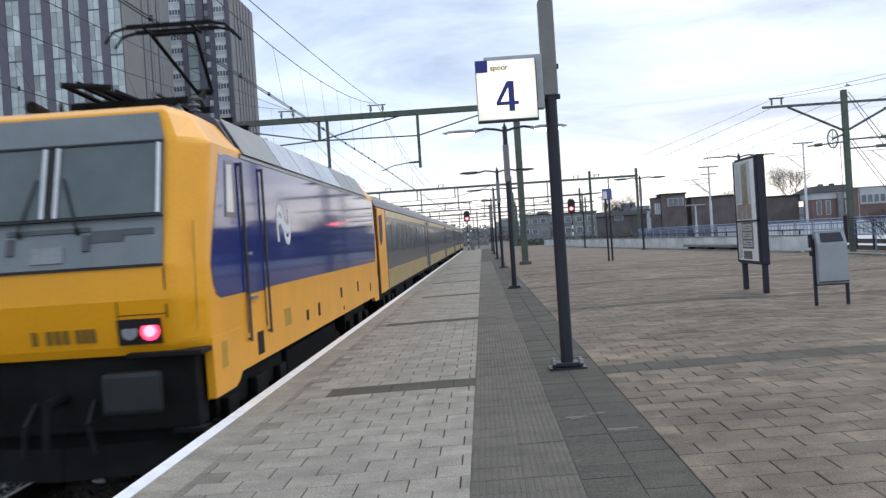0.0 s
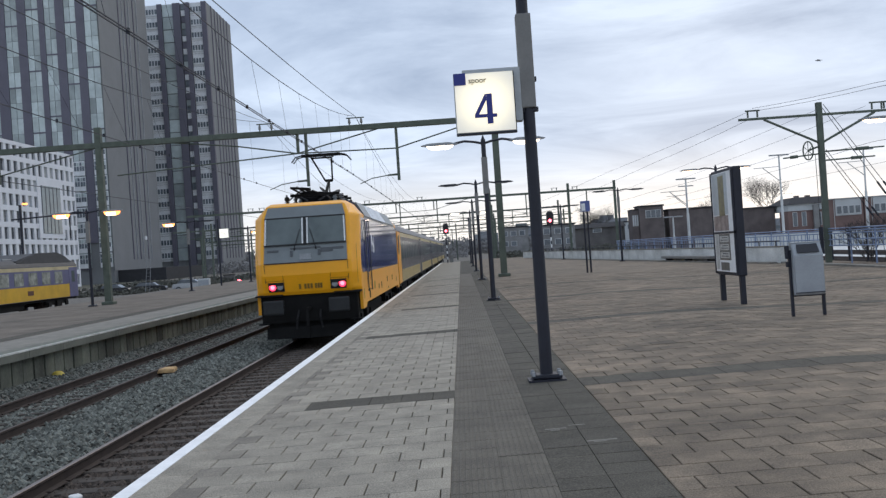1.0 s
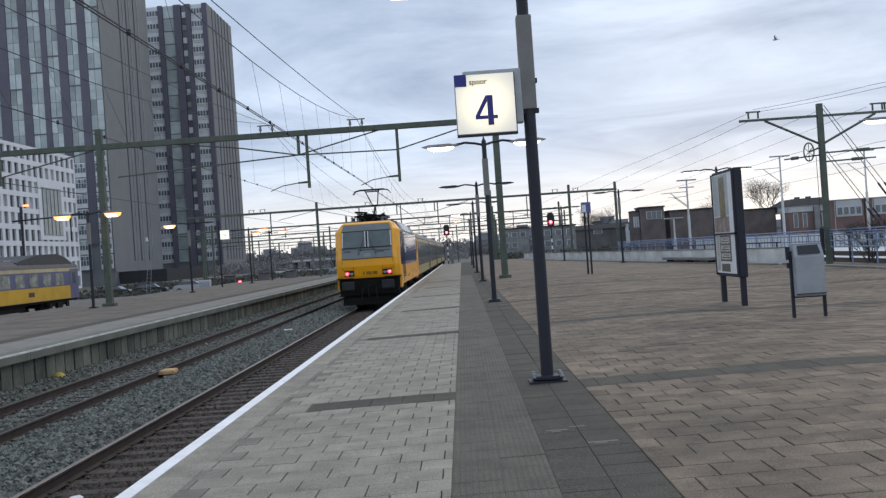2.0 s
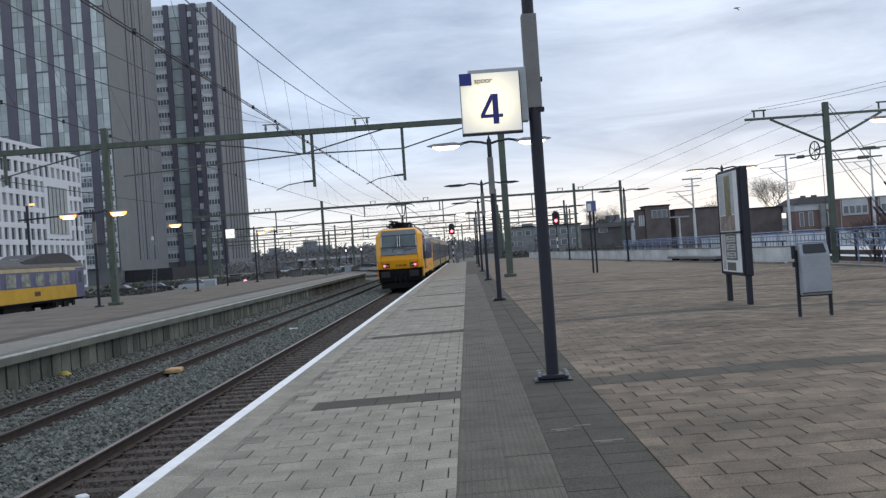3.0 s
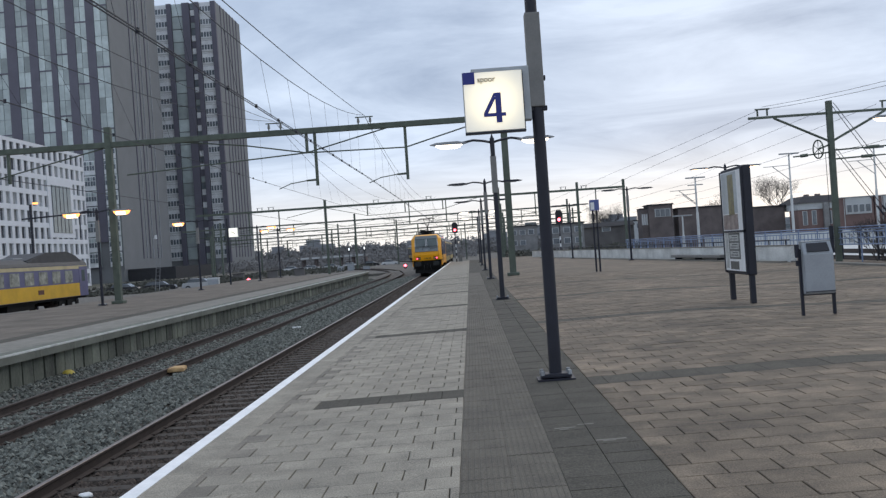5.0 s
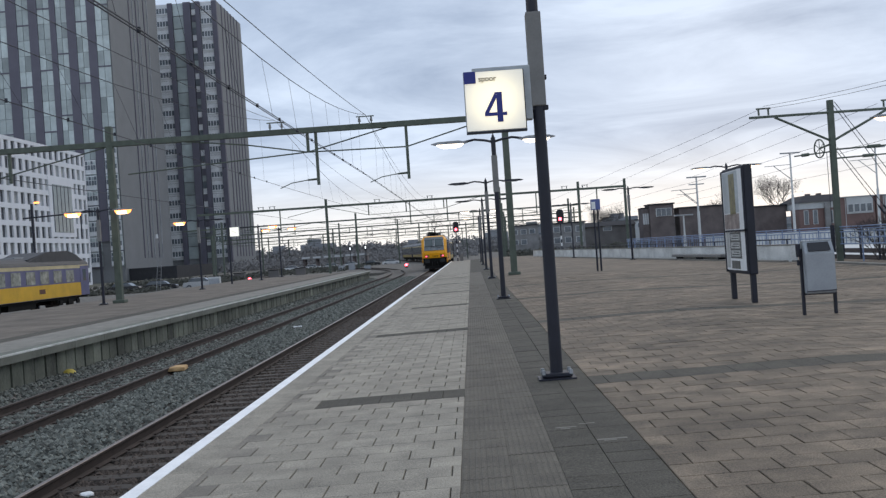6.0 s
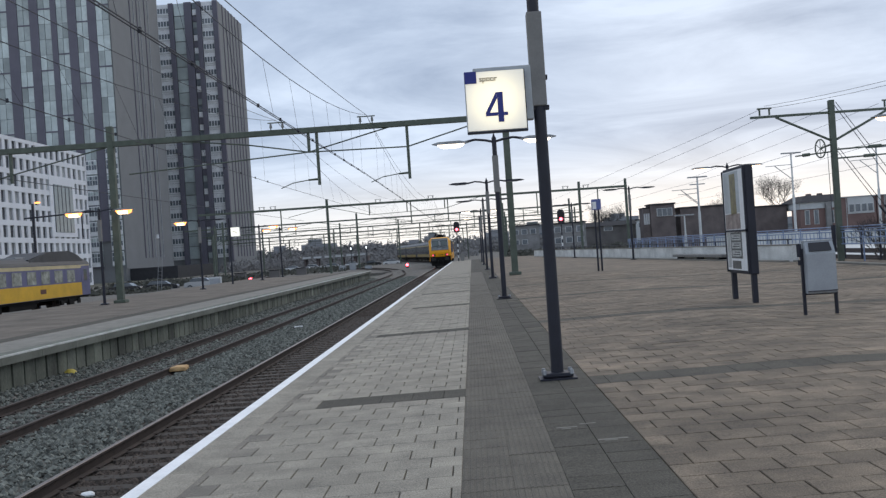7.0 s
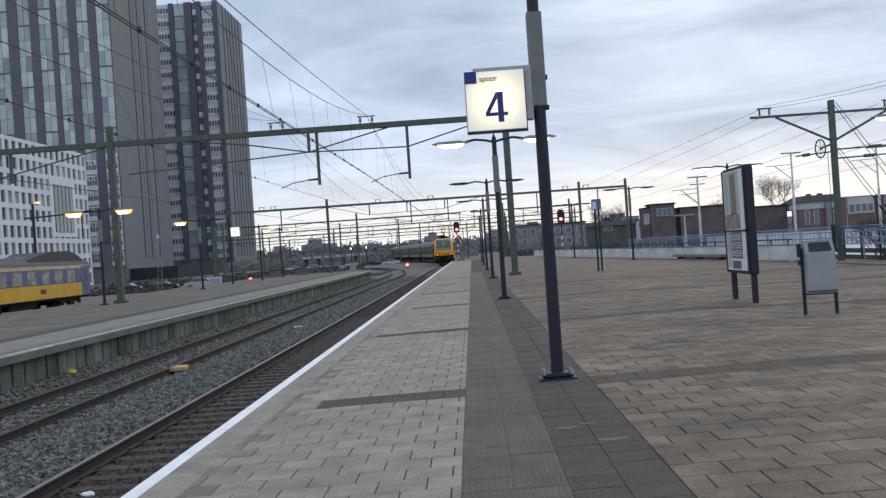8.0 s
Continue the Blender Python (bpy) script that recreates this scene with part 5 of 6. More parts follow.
for x0, y0, z0, x1, y1, z1, n_ in ((-4.12, -17.0, 4.52, -4.88, 51.5, 5.50, 24), (-7.5, -19.5, 4.45, -9.48, 51.5, 5.38, 22), (-4.88, 51.5, 5.50, -4.55, 136.0, 5.30, 24)):
    part("clamp", rods(*[((x0 + (x1 - x0) * k / n_, y0 + (y1 - y0) * k / n_, z0 + (z1 - z0) * k / n_ - 0.03), (x0 + (x1 - x0) * k / n_, y0 + (y1 - y0) * k / n_, z0 + (z1 - z0) * k / n_ + 0.05), 0.03, 0.03, 6)
                         for k in range(1, n_)]), pole_dark, cl)

# ---------------- right-hand boundary: kerb, parapet, rails, mast ----------------
SLANT = pose(14.3, 46.0, 0, 0, 0, 5.2)   # the boundary bears to the left beyond the mast
kerb_m = finish("kerb_stone", boxes((-0.15, 0.15, 0.008, 1.992, -1.4, 0.07, 0.012)), edge_concrete)
for at, count, first in ((pose(14.3, 14.0, 0), 16, 0), (SLANT @ pose(-0.45, 0, 0), 38, 0)):
    kerb = thing("kerb", "pale concrete kerb along the edge of the paving", "kerb", "kerbs", kind="structure", at=at)
    for k in range(count):
        ob = new("kerb_stone", kerb_m)
        ob.parent = kerb
        ob.matrix_local = pose(0, 2.0 * k, 0)
parapet = thing("parapet", "low pale concrete parapet beside the tracks", "wall", kind="structure", at=SLANT)
par_m = finish("parapet_panel", boxes((-0.14, 0.14, 0.01, 3.99, -1.4, 0.72, 0.02)), parapet_white)
cap_m = finish("capstone", boxes((-0.17, 0.17, 0.01, 3.99, 0.722, 0.77, 0.012)), edge_concrete)
for k in range(19):
    for name, me in (("parapet_panel", par_m), ("capstone", cap_m)):
        ob = new(name, me); ob.parent = parapet; ob.matrix_local = pose(0, 4 * k, 0)
handrail = thing("handrail", "dark handrail on short posts along the parapet", "railing", at=SLANT)
hp_m = finish("post", rods(((0, 0, 0.77), (0, 0, 0.98), 0.03, 0.03, 8)), pole_dark)
for k in range(34):
    ob = new("post", hp_m); ob.parent = handrail; ob.matrix_local = pose(0, 0.8 + 2.0 * k, 0)
part("rail", rods(((0, 0.4, 0.99), (0, 68.0, 0.99), 0.026, 0.026, 8)), pole_dark, handrail)
blue_rail = material("blue_rail", (0.19, 0.25, 0.38), 0.5, vary=0.2, scale=3, fine=40, bump=0.05)
railing = thing("railing", "blue steel railing with close bars behind the parapet", "railing", at=SLANT @ pose(0.7, -13.0, 0))
post_m = finish("post", rods(((0, 0, -0.4), (0, 0, 1.40), 0.032, 0.032, 8)), blue_rail)
for k in range(24):
    ob = new("post", post_m); ob.parent = railing; ob.matrix_local = pose(0, 2.0 * k, 0)
bar_m = finish("bar", boxes((-0.012, 0.012, -0.012, 0.012, 0.70, 1.22)), blue_rail)
for k in range(115):
    ob = new("bar", bar_m); ob.parent = railing; ob.matrix_local = pose(0, 0.2 + 0.4 * k, 0)
for z in (0.70, 0.95, 1.20, 1.30, 1.40):
    part("rail", rods(((0, 0, z), (0, 46.4, z), 0.026, 0.026, 8)), blue_rail, railing)
fence = thing("fence", "dark posts with clear panels at the track side", "fence")
fp = finish("post", boxes((-0.04, 0.04, -0.04, 0.04, 0, 1.35, 0.008)), pole_dark)
for k in range(14):
    ob = new("post", fp); ob.parent = fence; ob.matrix_local = pose(16.45, 20.0 + 2.0 * k, 0)
for z in (0.25, 1.28):
    part("rail", boxes((16.43, 16.47, 20, 46.2, z, z + 0.04)), pole_dark, fence)
single("track_slab", boxes((17.6, 36.0, 5, 125, -1.35, -0.35)), pale_concrete, "pale concrete bed of the metro tracks", "track", kind="structure")
for x in (19.0, 20.5, 24.0, 25.5):
    single("metro_rail", boxes((x - 0.035, x + 0.035, 5, 125, -0.35, -0.19)), rail_rust, "rusty metro rail on the concrete bed", "rail", "metro rails", kind="structure")
single("low_wall", boxes((34.0, 34.4, 20, 150, -1.35, 0.9)), pale_concrete, "low pale wall beyond the metro tracks", "wall", kind="structure")
bench = thing("low_bench", "long low grey bench at the parapet", "bench", at=pose(12.85, 58.5, 0, 0, 0, 5.2))
part("seat", boxes((-0.3, 0.3, -4.5, 4.5, 0.18, 0.34, 0.03)), sleeve_grey, bench)
for yy in (-3.8, 0, 3.8):
    part("leg", boxes((-0.2, 0.2, yy - 0.1, yy + 0.1, 0, 0.2)), pole_dark, bench)

mast = thing("overhead_mast", "green-grey mast with two braced cross arms and a tension wheel", "mast", at=pose(15.25, 43.1, 0))
part("column", boxes((-0.115, 0.115, -0.115, 0.115, 0, 6.68, 0.02)), pole_green, mast)
part("crossarm", boxes((-3.35, 3.6, -0.05, 0.05, 6.12, 6.22, 0.01)), pole_green, mast)
for a in (((-2.3, 0, 6.12), (-0.1, 0, 5.02)), ((2.3, 0, 6.12), (0.1, 0, 5.02))):
    part("brace", rods((a[0], a[1], 0.05, 0.05, 8)), pole_green, mast)
bm = bmesh.new()
n = 20
for k in range(n):
    a, b = 2 * math.pi * k / n, 2 * math.pi * (k + 1) / n
    rod(bm, (-0.55 + 0.16 * math.sin(a), -0.25 * math.sin(a) * 0.6, 4.7 + 0.38 * math.cos(a)), (-0.55 + 0.16 * math.sin(b), -0.25 * math.sin(b) * 0.6, 4.7 + 0.38 * math.cos(b)), 0.03, 0.03, 6)
for k in range(6):
    a = 2 * math.pi * k / 6
    rod(bm, (-0.55, 0, 4.7), (-0.55 + 0.16 * math.sin(a), -0.15 * math.sin(a), 4.7 + 0.38 * math.cos(a)), 0.015, 0.015, 5)
rod(bm, (-0.55, 0, 4.7), (-0.1, 0, 4.85), 0.04)
part("tension_wheel", bm, pole_green, mast, "spoked tension wheel")
part("weight_rope", rods(((-0.3, -0.1, 4.5), (-0.28, -0.1, 0.9), 0.012), ((-0.28, -0.1, 0.4), (-0.28, -0.1, 1.5), 0.09)), pole_dark, mast)
for z, r in ((4.62, 2.6), (4.25, 2.2)):
    part("cantilever", rods(((0, 0, z), (r, 0, z + 0.05), 0.035, 0.03, 8), ((r * 0.55, 0, z + 0.03), (r * 0.75, 0, z + 0.04), 0.07, 0.07, 8)), pole_green, mast)
part("cantilever", rods(((0, 0, 4.55), (-1.6, 0, 4.45), 0.03, 0.03, 8), ((-1.0, 0, 4.49), (-1.3, 0, 4.47), 0.07, 0.07, 8)), pole_green, mast)
for dx in (-2.75, 2.4, 2.9):
    part("saddle", rods(((dx - 0.2, 0, 6.24), (dx - 0.2, 0, 6.5), 0.04), ((dx + 0.2, 0, 6.24), (dx + 0.2, 0, 6.5), 0.04), ((dx - 0.3, 0, 6.52), (dx + 0.3, 0, 6.52), 0.035)), pole_green, mast)
for dx, top, ax in ((0.0, 6.6, 20.0), (0.14, 6.6, 20.4), (0.0, 4.7, 18.9), (0.14, 4.7, 19.2)):
    foot = thing("stay_wire", "slanting stay wire with insulator from the mast to the ground", "wire", "stay wires")
    p, q = Vector((15.3 + dx, 43.1, top)), Vector((ax, 43.1, -0.75))
    part("strand", rods((p, q, 0.014, 0.014, 6)), pole_dark, foot)
    m_ = p.lerp(q, 0.46)
    part("insulator", rods((m_, p.lerp(q, 0.53), 0.045, 0.04, 8)), pole_dark, foot)
    part("anchor", boxes((ax - 0.15, ax + 0.15, 42.95, 43.25, -1.35, -0.7, 0.02)), edge_concrete, foot)
for pts in ([(12.5, 43.1, 6.55), (10.52, 70.3, 6.2), (7.3, 120.0, 5.65)], [(12.3, 43.1, 6.15), (11.71, 60.5, 5.9), (10.5, 100.0, 5.5)], [(15.3, 43.1, 6.42), (16.25, 84.3, 6.4), (16.9, 115.0, 6.4)],
            [(17.2, 43.1, 6.4), (18.56, 70.3, 6.4), (19.6, 92.0, 6.4)], [(14.3, 42.7, 4.72), (13.7, 72.0, 4.7), (12.8, 115.0, 4.7)], [(19.9, 44.0, 4.3), (18.9, 85.0, 4.3), (18.2, 115.0, 4.3)],
            [(12.5, 43.1, 6.62), (15.36, 37.7, 6.6), (21.5, 26.0, 6.6)], [(12.5, 43.1, 6.5), (15.36, 37.5, 6.42), (21.5, 25.6, 6.42)], [(15.27, 42.9, 4.6), (15.86, 39.3, 4.6), (18.2, 25.0, 4.6)],
            [(16.6, 42.9, 4.66), (17.2, 70.0, 4.62), (17.6, 110.0, 4.6)]):
    wire("overhead_wire", [p for a, b in zip(pts, pts[1:]) for p in sagging(*a, *b, 0.05, 4)[:-1]] + [pts[-1]], 0.008, "overhead wire of the metro tracks")
for x, y, h in ((17.72, 80.0, 5.85), (25.0, 80.0, 7.2), (31.5, 80.0, 7.2), (16.75, 81.0, 3.0), (23.0, 104.0, 6.4), (29.5, 66.0, 6.8)):
    wm = thing("light_mast", "slim white mast with a flat lamp head", "mast", "white masts", at=pose(x, y, -0.35))
    part("pole", rods(((0, 0, 0), (0, 0, h * 0.6), 0.11, 0.10, 12), ((0, 0, h * 0.6), (0, 0, h + 0.3), 0.07, 0.06, 12)), pale_concrete, wm)
    part("lamp_head", boxes((-0.75, 0.75, -0.12, 0.12, h + 0.28, h + 0.38, 0.02)), galvanised, wm)
    if h > 5:
        part("side_arm", rods(((0, 0, h - 1.7), (-1.3, 0, h - 0.6), 0.03), ((0, 0, h - 0.55), (-2.0, 0, h - 0.6), 0.025)), galvanised, wm)

# ---------------- buildings on the right ----------------
brick_dark = material("brick_dark", (0.142, 0.117, 0.112), 0.9, vary=0.35, scale=0.5, fine=12)
brick_red = material("brick_red", (0.215, 0.140, 0.126), 0.9, vary=0.2, scale=0.4, fine=12)
far_glass = material("far_glass", (0.13, 0.15, 0.17), 0.15, vary=0.3, scale=0.5, fine=3, bump=0)
hall_brown = material("hall_brown", (0.145, 0.135, 0.13), 0.9, vary=0.3, scale=0.5, fine=10)
grey_render = material("grey_render", (0.24, 0.235, 0.23), 0.9, vary=0.3, scale=0.6, fine=8)
frame_white = material("frame_white", (0.66, 0.66, 0.66), 0.6, vary=0.1, scale=1, fine=8)
pale_panel = material("pale_panel", (0.52, 0.53, 0.53), 0.7, vary=0.12, scale=0.4, fine=6)
slate = material("slate", (0.038, 0.038, 0.042), 0.95, vary=0.2, scale=1, fine=10)


def block(name, x0, x1, y0, y1, z1, mat_, label, wins=(), roof=True, z0=-1.35):
    b = thing(name, label, "building")
    y1 = min(y1, y0 + 5)
    part("wall", boxes((x0, x1, y0, y1, z0, z1)), mat_, b)
    if roof:
        part("roof", boxes((x0 - 0.2, x1 + 0.2, y0 - 0.2, y1, z1, z1 + 0.25)), slate, b)
    for wx, wz, w, h in wins:
        wd = part("window", boxes((wx - 0.08, wx + w + 0.08, y0 - 0.06, y0, wz - 0.08, wz + h + 0.08)), pale_panel, b)
        n_ = max(1, int(w / 0.9))
        for k in range(n_):
            part("pane", boxes((wx + k * w / n_ + 0.05, wx + (k + 1) * w / n_ - 0.05, y0 - 0.09, y0 - 0.05, wz, wz + h)), far_glass, wd)
    return b


block("apartment_block", 33.2, 37.6, 190, 204, 7.05, brick_dark, "dark brown brick block with a high window", ((34.4, 5.0, 2.7, 1.3),))
sd = thing("side_wing", "narrow wing with pale upright panels beside the brick block", "building")
part("wall", boxes((31.9, 33.15, 190.6, 195, -1.35, 6.55)), brick_dark, sd)
part("roof", boxes((31.8, 33.15, 190.4, 195, 6.55, 6.72)), slate, sd)
for k in range(3):
    part("panel", boxes((32.0 + 0.38 * k, 32.28 + 0.38 * k, 190.5, 190.6, 3.6, 5.6)), pale_panel, sd, "pale upright panel")
block("warehouse", 38.6, 47.8, 190, 212, 6.1, brick_dark, "long dark brown brick building with plain wall")
block("warehouse", 47.9, 58.1, 190.4, 212, 5.35, brick_dark, "lower dark brick building with plain wall")
hl = block("dark_hall", 21.7, 31.3, 196, 210, 3.9, hall_brown, "long dark hall with a small white window", ((25.3, 3.05, 1.5, 0.72),), roof=False)
bm = bmesh.new()
prism(bm, [(195.6, 3.9), (201.2, 3.9), (200, 4.75), (198, 4.75)], 21.5, 31.5, axis="x")
part("roof", bm, slate, hl, "dark tiled roof")
block("pale_building", 38.2, 48.0, 240, 246, 5.2, pale_panel, "pale building seen between the brick blocks", ((39.0, 3.6, 2.6, 1.0),))
block("low_building", 14.6, 20.6, 185, 199, 4.7, grey_render, "grey flats with rows of windows behind the signal",
      ((15.0, 3.2, 1.1, 0.9), (17.0, 3.2, 1.1, 0.9), (19.0, 3.2, 1.1, 0.9), (15.0, 1.3, 1.1, 0.9), (17.0, 1.3, 1.1, 0.9), (19.0, 1.3, 1.1, 0.9)))
block("low_building", 8.2, 14.2, 215, 230, 5.3, grey_render, "grey flats with rows of windows behind the signal",
      ((8.8, 3.6, 1.1, 0.9), (10.6, 3.6, 1.1, 0.9), (12.4, 3.6, 1.1, 0.9), (8.8, 1.5, 1.1, 0.9), (10.6, 1.5, 1.1, 0.9)))
h1 = block("terraced_house", 58.5, 65.2, 184, 196, 4.3, brick_red, "red brick house with white band and hipped roof",
           ((59.3, 1.6, 0.7, 2.4), (60.9, 1.6, 0.7, 2.4), (63.4, 1.6, 0.9, 2.2)), roof=False)
part("fascia", boxes((58.4, 65.2, 183.8, 196, 4.3, 5.45)), pale_panel, h1, "white painted upper band")
bm = bmesh.new()
slopes = [(58.2, 183.5, 5.45), (65.4, 183.5, 5.45), (65.4, 196.5, 5.45), (58.2, 196.5, 5.45), (60.2, 186.5, 6.75), (65.3, 186.5, 6.75), (65.3, 193.5, 6.75), (60.2, 193.5, 6.75)]
vv = [bm.verts.new(p) for p in slopes]
for q in ((0, 1, 5, 4), (1, 2, 6, 5), (2, 3, 7, 6), (3, 0, 4, 7), (4, 5, 6, 7), (3, 2, 1, 0)):
    bm.faces.new([vv[i] for i in q])
part("roof", bm, slate, h1, "dark hipped roof")
for x in (61.2, 63.2):
    part("chimney", boxes((x, x + 0.7, 188, 189, 6.7, 7.1)), brick_dark, h1)


def school(x0, bays, label):
    """Brick building: white window band above, brick below, brick piers between."""
    sc = thing("school_building", label, "building", "brick school wings")
    x1 = x0 + 1.5 + 5.0 * bays
    part("wall", boxes((x0, x1, 184, 200, -1.35, 5.9)), brick_red, sc)
    part("roof", boxes((x0 - 0.2, x1 + 0.2, 183.7, 200, 5.9, 6.05)), pale_panel, sc)
    for k in range(bays):
        a = x0 + 1.5 + 5.0 * k
        part("fascia", boxes((a, a + 4.6, 183.85, 184.0, 2.95, 5.85)), pale_panel, sc, "white painted band")
        for q in range(4):
            wd = part("window", boxes((a + 0.2 + 1.1 * q, a + 1.1 + 1.1 * q, 183.8, 183.86, 3.2, 4.7)), frame_white, sc)
            part("pane", boxes((a + 0.26 + 1.1 * q, a + 1.04 + 1.1 * q, 183.76, 183.8, 3.3, 4.6)), far_glass, wd)
    for k in range(bays):
        part("downpipe", rods(((x0 + 1.2 + 5.0 * k, 183.7, -1.3), (x0 + 1.2 + 5.0 * k, 183.7, 5.8), 0.06)), pale_panel, sc)


school(65.3, 1, "low brick wing with white window band")
school(72.0, 10, "long brick school with white window bands")
ivy = thing("conduit_column", "grey service column on the brick wall", "column", at=pose(63.2, 183.4, -1.35))
part("column", boxes((-0.45, 0.45, -0.3, 0.3, 0, 6.6, 0.05)), grey_render, ivy)

# ---------------- towers on the left ----------------
tower_dark = material("tower_dark", (0.192, 0.198, 0.204), 0.75, vary=0.08, scale=0.2, fine=2, bump=0.02)
tower_seam = material("tower_seam", (0.30, 0.31, 0.33), 0.6, vary=0.3, scale=0.3, fine=2)
pier_dark = material("pier_dark", (0.115, 0.11, 0.14), 0.7, vary=0.1, scale=0.3, fine=3)
# pale base, panel tones and blotches put varied reflections into the glass colour
tower_glass = material("tower_glass", (0.385, 0.435, 0.43), 0.22, vary=0.16, scale=0.12, fine=0.6, bump=0.02, pieces=0.36, stain=0.12)
frame_pale = material("frame_pale", (0.68, 0.69, 0.70), 0.6, vary=0.15, scale=0.5, fine=4)
white_wall = material("white_wall", (0.72, 0.73, 0.76), 0.8, vary=0.06, scale=0.3, fine=5)

FLOOR = 4.25
ta = thing("office_tower", "tall dark grey tower with glass bays between dark piers", "tower")
part("core", boxes((-175, -95.4, 281.0, 326, -1.35, 92)), tower_dark, ta)
piers = [(-130.0, -127.6), (-123.75, -120.9), (-117.5, -115.1), (-111.6, -110.0), (-106.9, -104.5), (-101.3, -99.0), (-140.5, -137.8), (-134.4, -132.6), (-147.0, -145.0), (-153.0, -150.5), (-160, -157)]
for a, b in piers:
    part("pier", boxes((a, b, 280.45, 281.1, 10.0, 92)), pier_dark, ta, "dark vertical pier")
part("plain_side", boxes((-95.5, -95.2, 281.0, 326, 2.1, 92)), tower_dark, ta)
for yy, w, m_ in ((298.0, 0.5, 0), (301.5, 0.25, 1), (304.5, 0.5, 0), (307.5, 0.3, 1), (312.0, 0.5, 0), (315.5, 0.35, 1)):
    part("seam", boxes((-95.2, -95.0, yy, yy + w, 5, 92)), tower_seam if m_ else pier_dark, ta)
pl = sorted(piers)
gaps = [(a[1], b[0]) for a, b in zip(pl, pl[1:])] + [(-99.0, -95.4)]
pane_cache = {}
rnd = random.Random(5)
for a, b in gaps:
    for f in range(21):
        z = 3.0 + FLOOR * f
        n_ = 2
        for k in range(n_):
            w = round((b - a) / n_, 2)
            if w not in pane_cache:
                pane_cache[w] = finish("glass_panel", boxes((0.06, w - 0.06, 0, 0.2, 0.04, FLOOR - 0.06)), tower_glass)
            ob = new("glass_panel", pane_cache[w])
            ob.parent = ta
            ob.matrix_local = pose(a + k * (b - a) / n_, 280.68 + rnd.uniform(-0.03, 0.03), z)
        if (f + int(-a)) % 4 == 0:
            part("spandrel", boxes((a, b, 280.55, 280.75, z - 0.25, z + 0.15)), pier_dark, ta, "dark floor band")
for f in range(8):
    for xx, w in ((-98.7, 1.6), (-97.0, 1.5), (-104.3, 1.4), (-102.8, 1.4)):
        if xx < -100 and f > 6:
            continue
        z = 3.2 + FLOOR * f
        wd = part("window", boxes((xx - 0.08, xx + w, 280.2, 280.5, z, z + 3.9)), frame_pale, ta)
        for q in range(2):
            part("pane", boxes((xx + q * w / 2 + 0.04, xx + (q + 1) * w / 2 - 0.10, 280.1, 280.2, z + 1.25, z + 2.5)), far_glass, wd)
            part("pane", boxes((xx + q * w / 2 + 0.04, xx + (q + 1) * w / 2 - 0.10, 280.1, 280.2, z + 2.65, z + 3.6)), tower_glass if (f + q) % 3 else far_glass, wd)
part("podium", boxes((-95.3, -82.0, 284, 326, -1.35, 2.1)), slate, ta, "dark low podium")

tb = thing("residential_tower", "tall grey tower with columns of windows and a dark flank", "tower")
part("core", boxes((-112, -81.5, 351.0, 388, -1.35, 92)), tower_dark, tb)
for a, b in ((-98.3, -96.7), (-92.9, -90.4), (-88.7, -87.2), (-83.1, -81.45), (-112, -108)):
    part("pier", boxes((a, b, 349.7, 351.1, -1, 92)), pier_dark, tb)
for yy in (357, 362, 366.5, 371, 376, 381):
    part("seam", boxes((-81.5, -81.3, yy, yy + 0.8, 4, 92)), pier_dark, tb)
for f in range(20):
    z = 4.0 + 4.4 * f
    for a, b, n_ in ((-102.4, -98.4, 4), (-87.1, -83.2, 4)):
        part("window_band", boxes((a, b, 350.6, 350.95, z, z + 4.3)), frame_pale, tb)
        for k in range(n_):
            w = (b - a) / n_
            part("window", boxes((a + k * w + 0.15, a + (k + 1) * w - 0.15, 350.5, 350.62, z + 1.25, z + 2.9)), far_glass, tb)
        part("sill", boxes((a, b, 350.4, 350.62, z + 0.55, z + 0.85)), pale_panel, tb)
    wd = part("narrow_window", boxes((-90.2, -88.9, 350.5, 350.9, z, z + 1.9)), frame_pale if f % 3 else tower_glass, tb)
    part("pane", boxes((-90.2, -88.9, 350.45, 350.85, z + 2.1, z + 4.1)), far_glass if f % 2 else pier_dark, wd)
    part("glass_panel", boxes((-96.6, -93.0, 350.5, 350.95, z + 0.1, z + 4.2)), tower_glass, tb)

wb = thing("office_block", "white block with a grid of deep square windows", "building")
part("core", boxes((-125, -95.42, 170, 254.2, -1.35, 30.6)), material("deep_window", (0.038, 0.042, 0.052), 0.3, vary=0.3, scale=0.3, fine=2, bump=0), wb)
part("roof", boxes((-125, -95.0, 170, 254.5, 30.6, 31.4)), white_wall, wb)
part("end_wall", boxes((-125, -95.0, 254.2, 254.9, -1.35, 31.4)), white_wall, wb)
pz = 3.62
for f in range(10):
    part("wall_band", boxes((-95.43, -95.0, 170, 254.3, 27.14 - pz * f, 28.24 - pz * f)), white_wall, wb)
pier_m = finish("wall_pier", boxes((-95.43, -95.02, 0.1, 1.4, -1.3, 30.6)), white_wall)
for k in range(26):
    ob = new("wall_pier", pier_m); ob.parent = wb; ob.matrix_local = pose(0, 170 + 3.25 * k, 0)
blind = material("window_blind", (0.30, 0.31, 0.31), 0.5, vary=0.3, scale=0.3, fine=2, bump=0, pieces=0.5)
blind_m = finish("blind", boxes((-95.42, -95.36, 0.05, 1.70, 0.0, 2.35)), blind)
rnd = random.Random(31)
for f in range(9):
    for k in range(26):
        if rnd.random() < 0.4:
            ob = new("blind", blind_m); ob.parent = wb; ob.matrix_local = pose(0, 171.5 + 3.25 * k, 24.7 - pz * f)
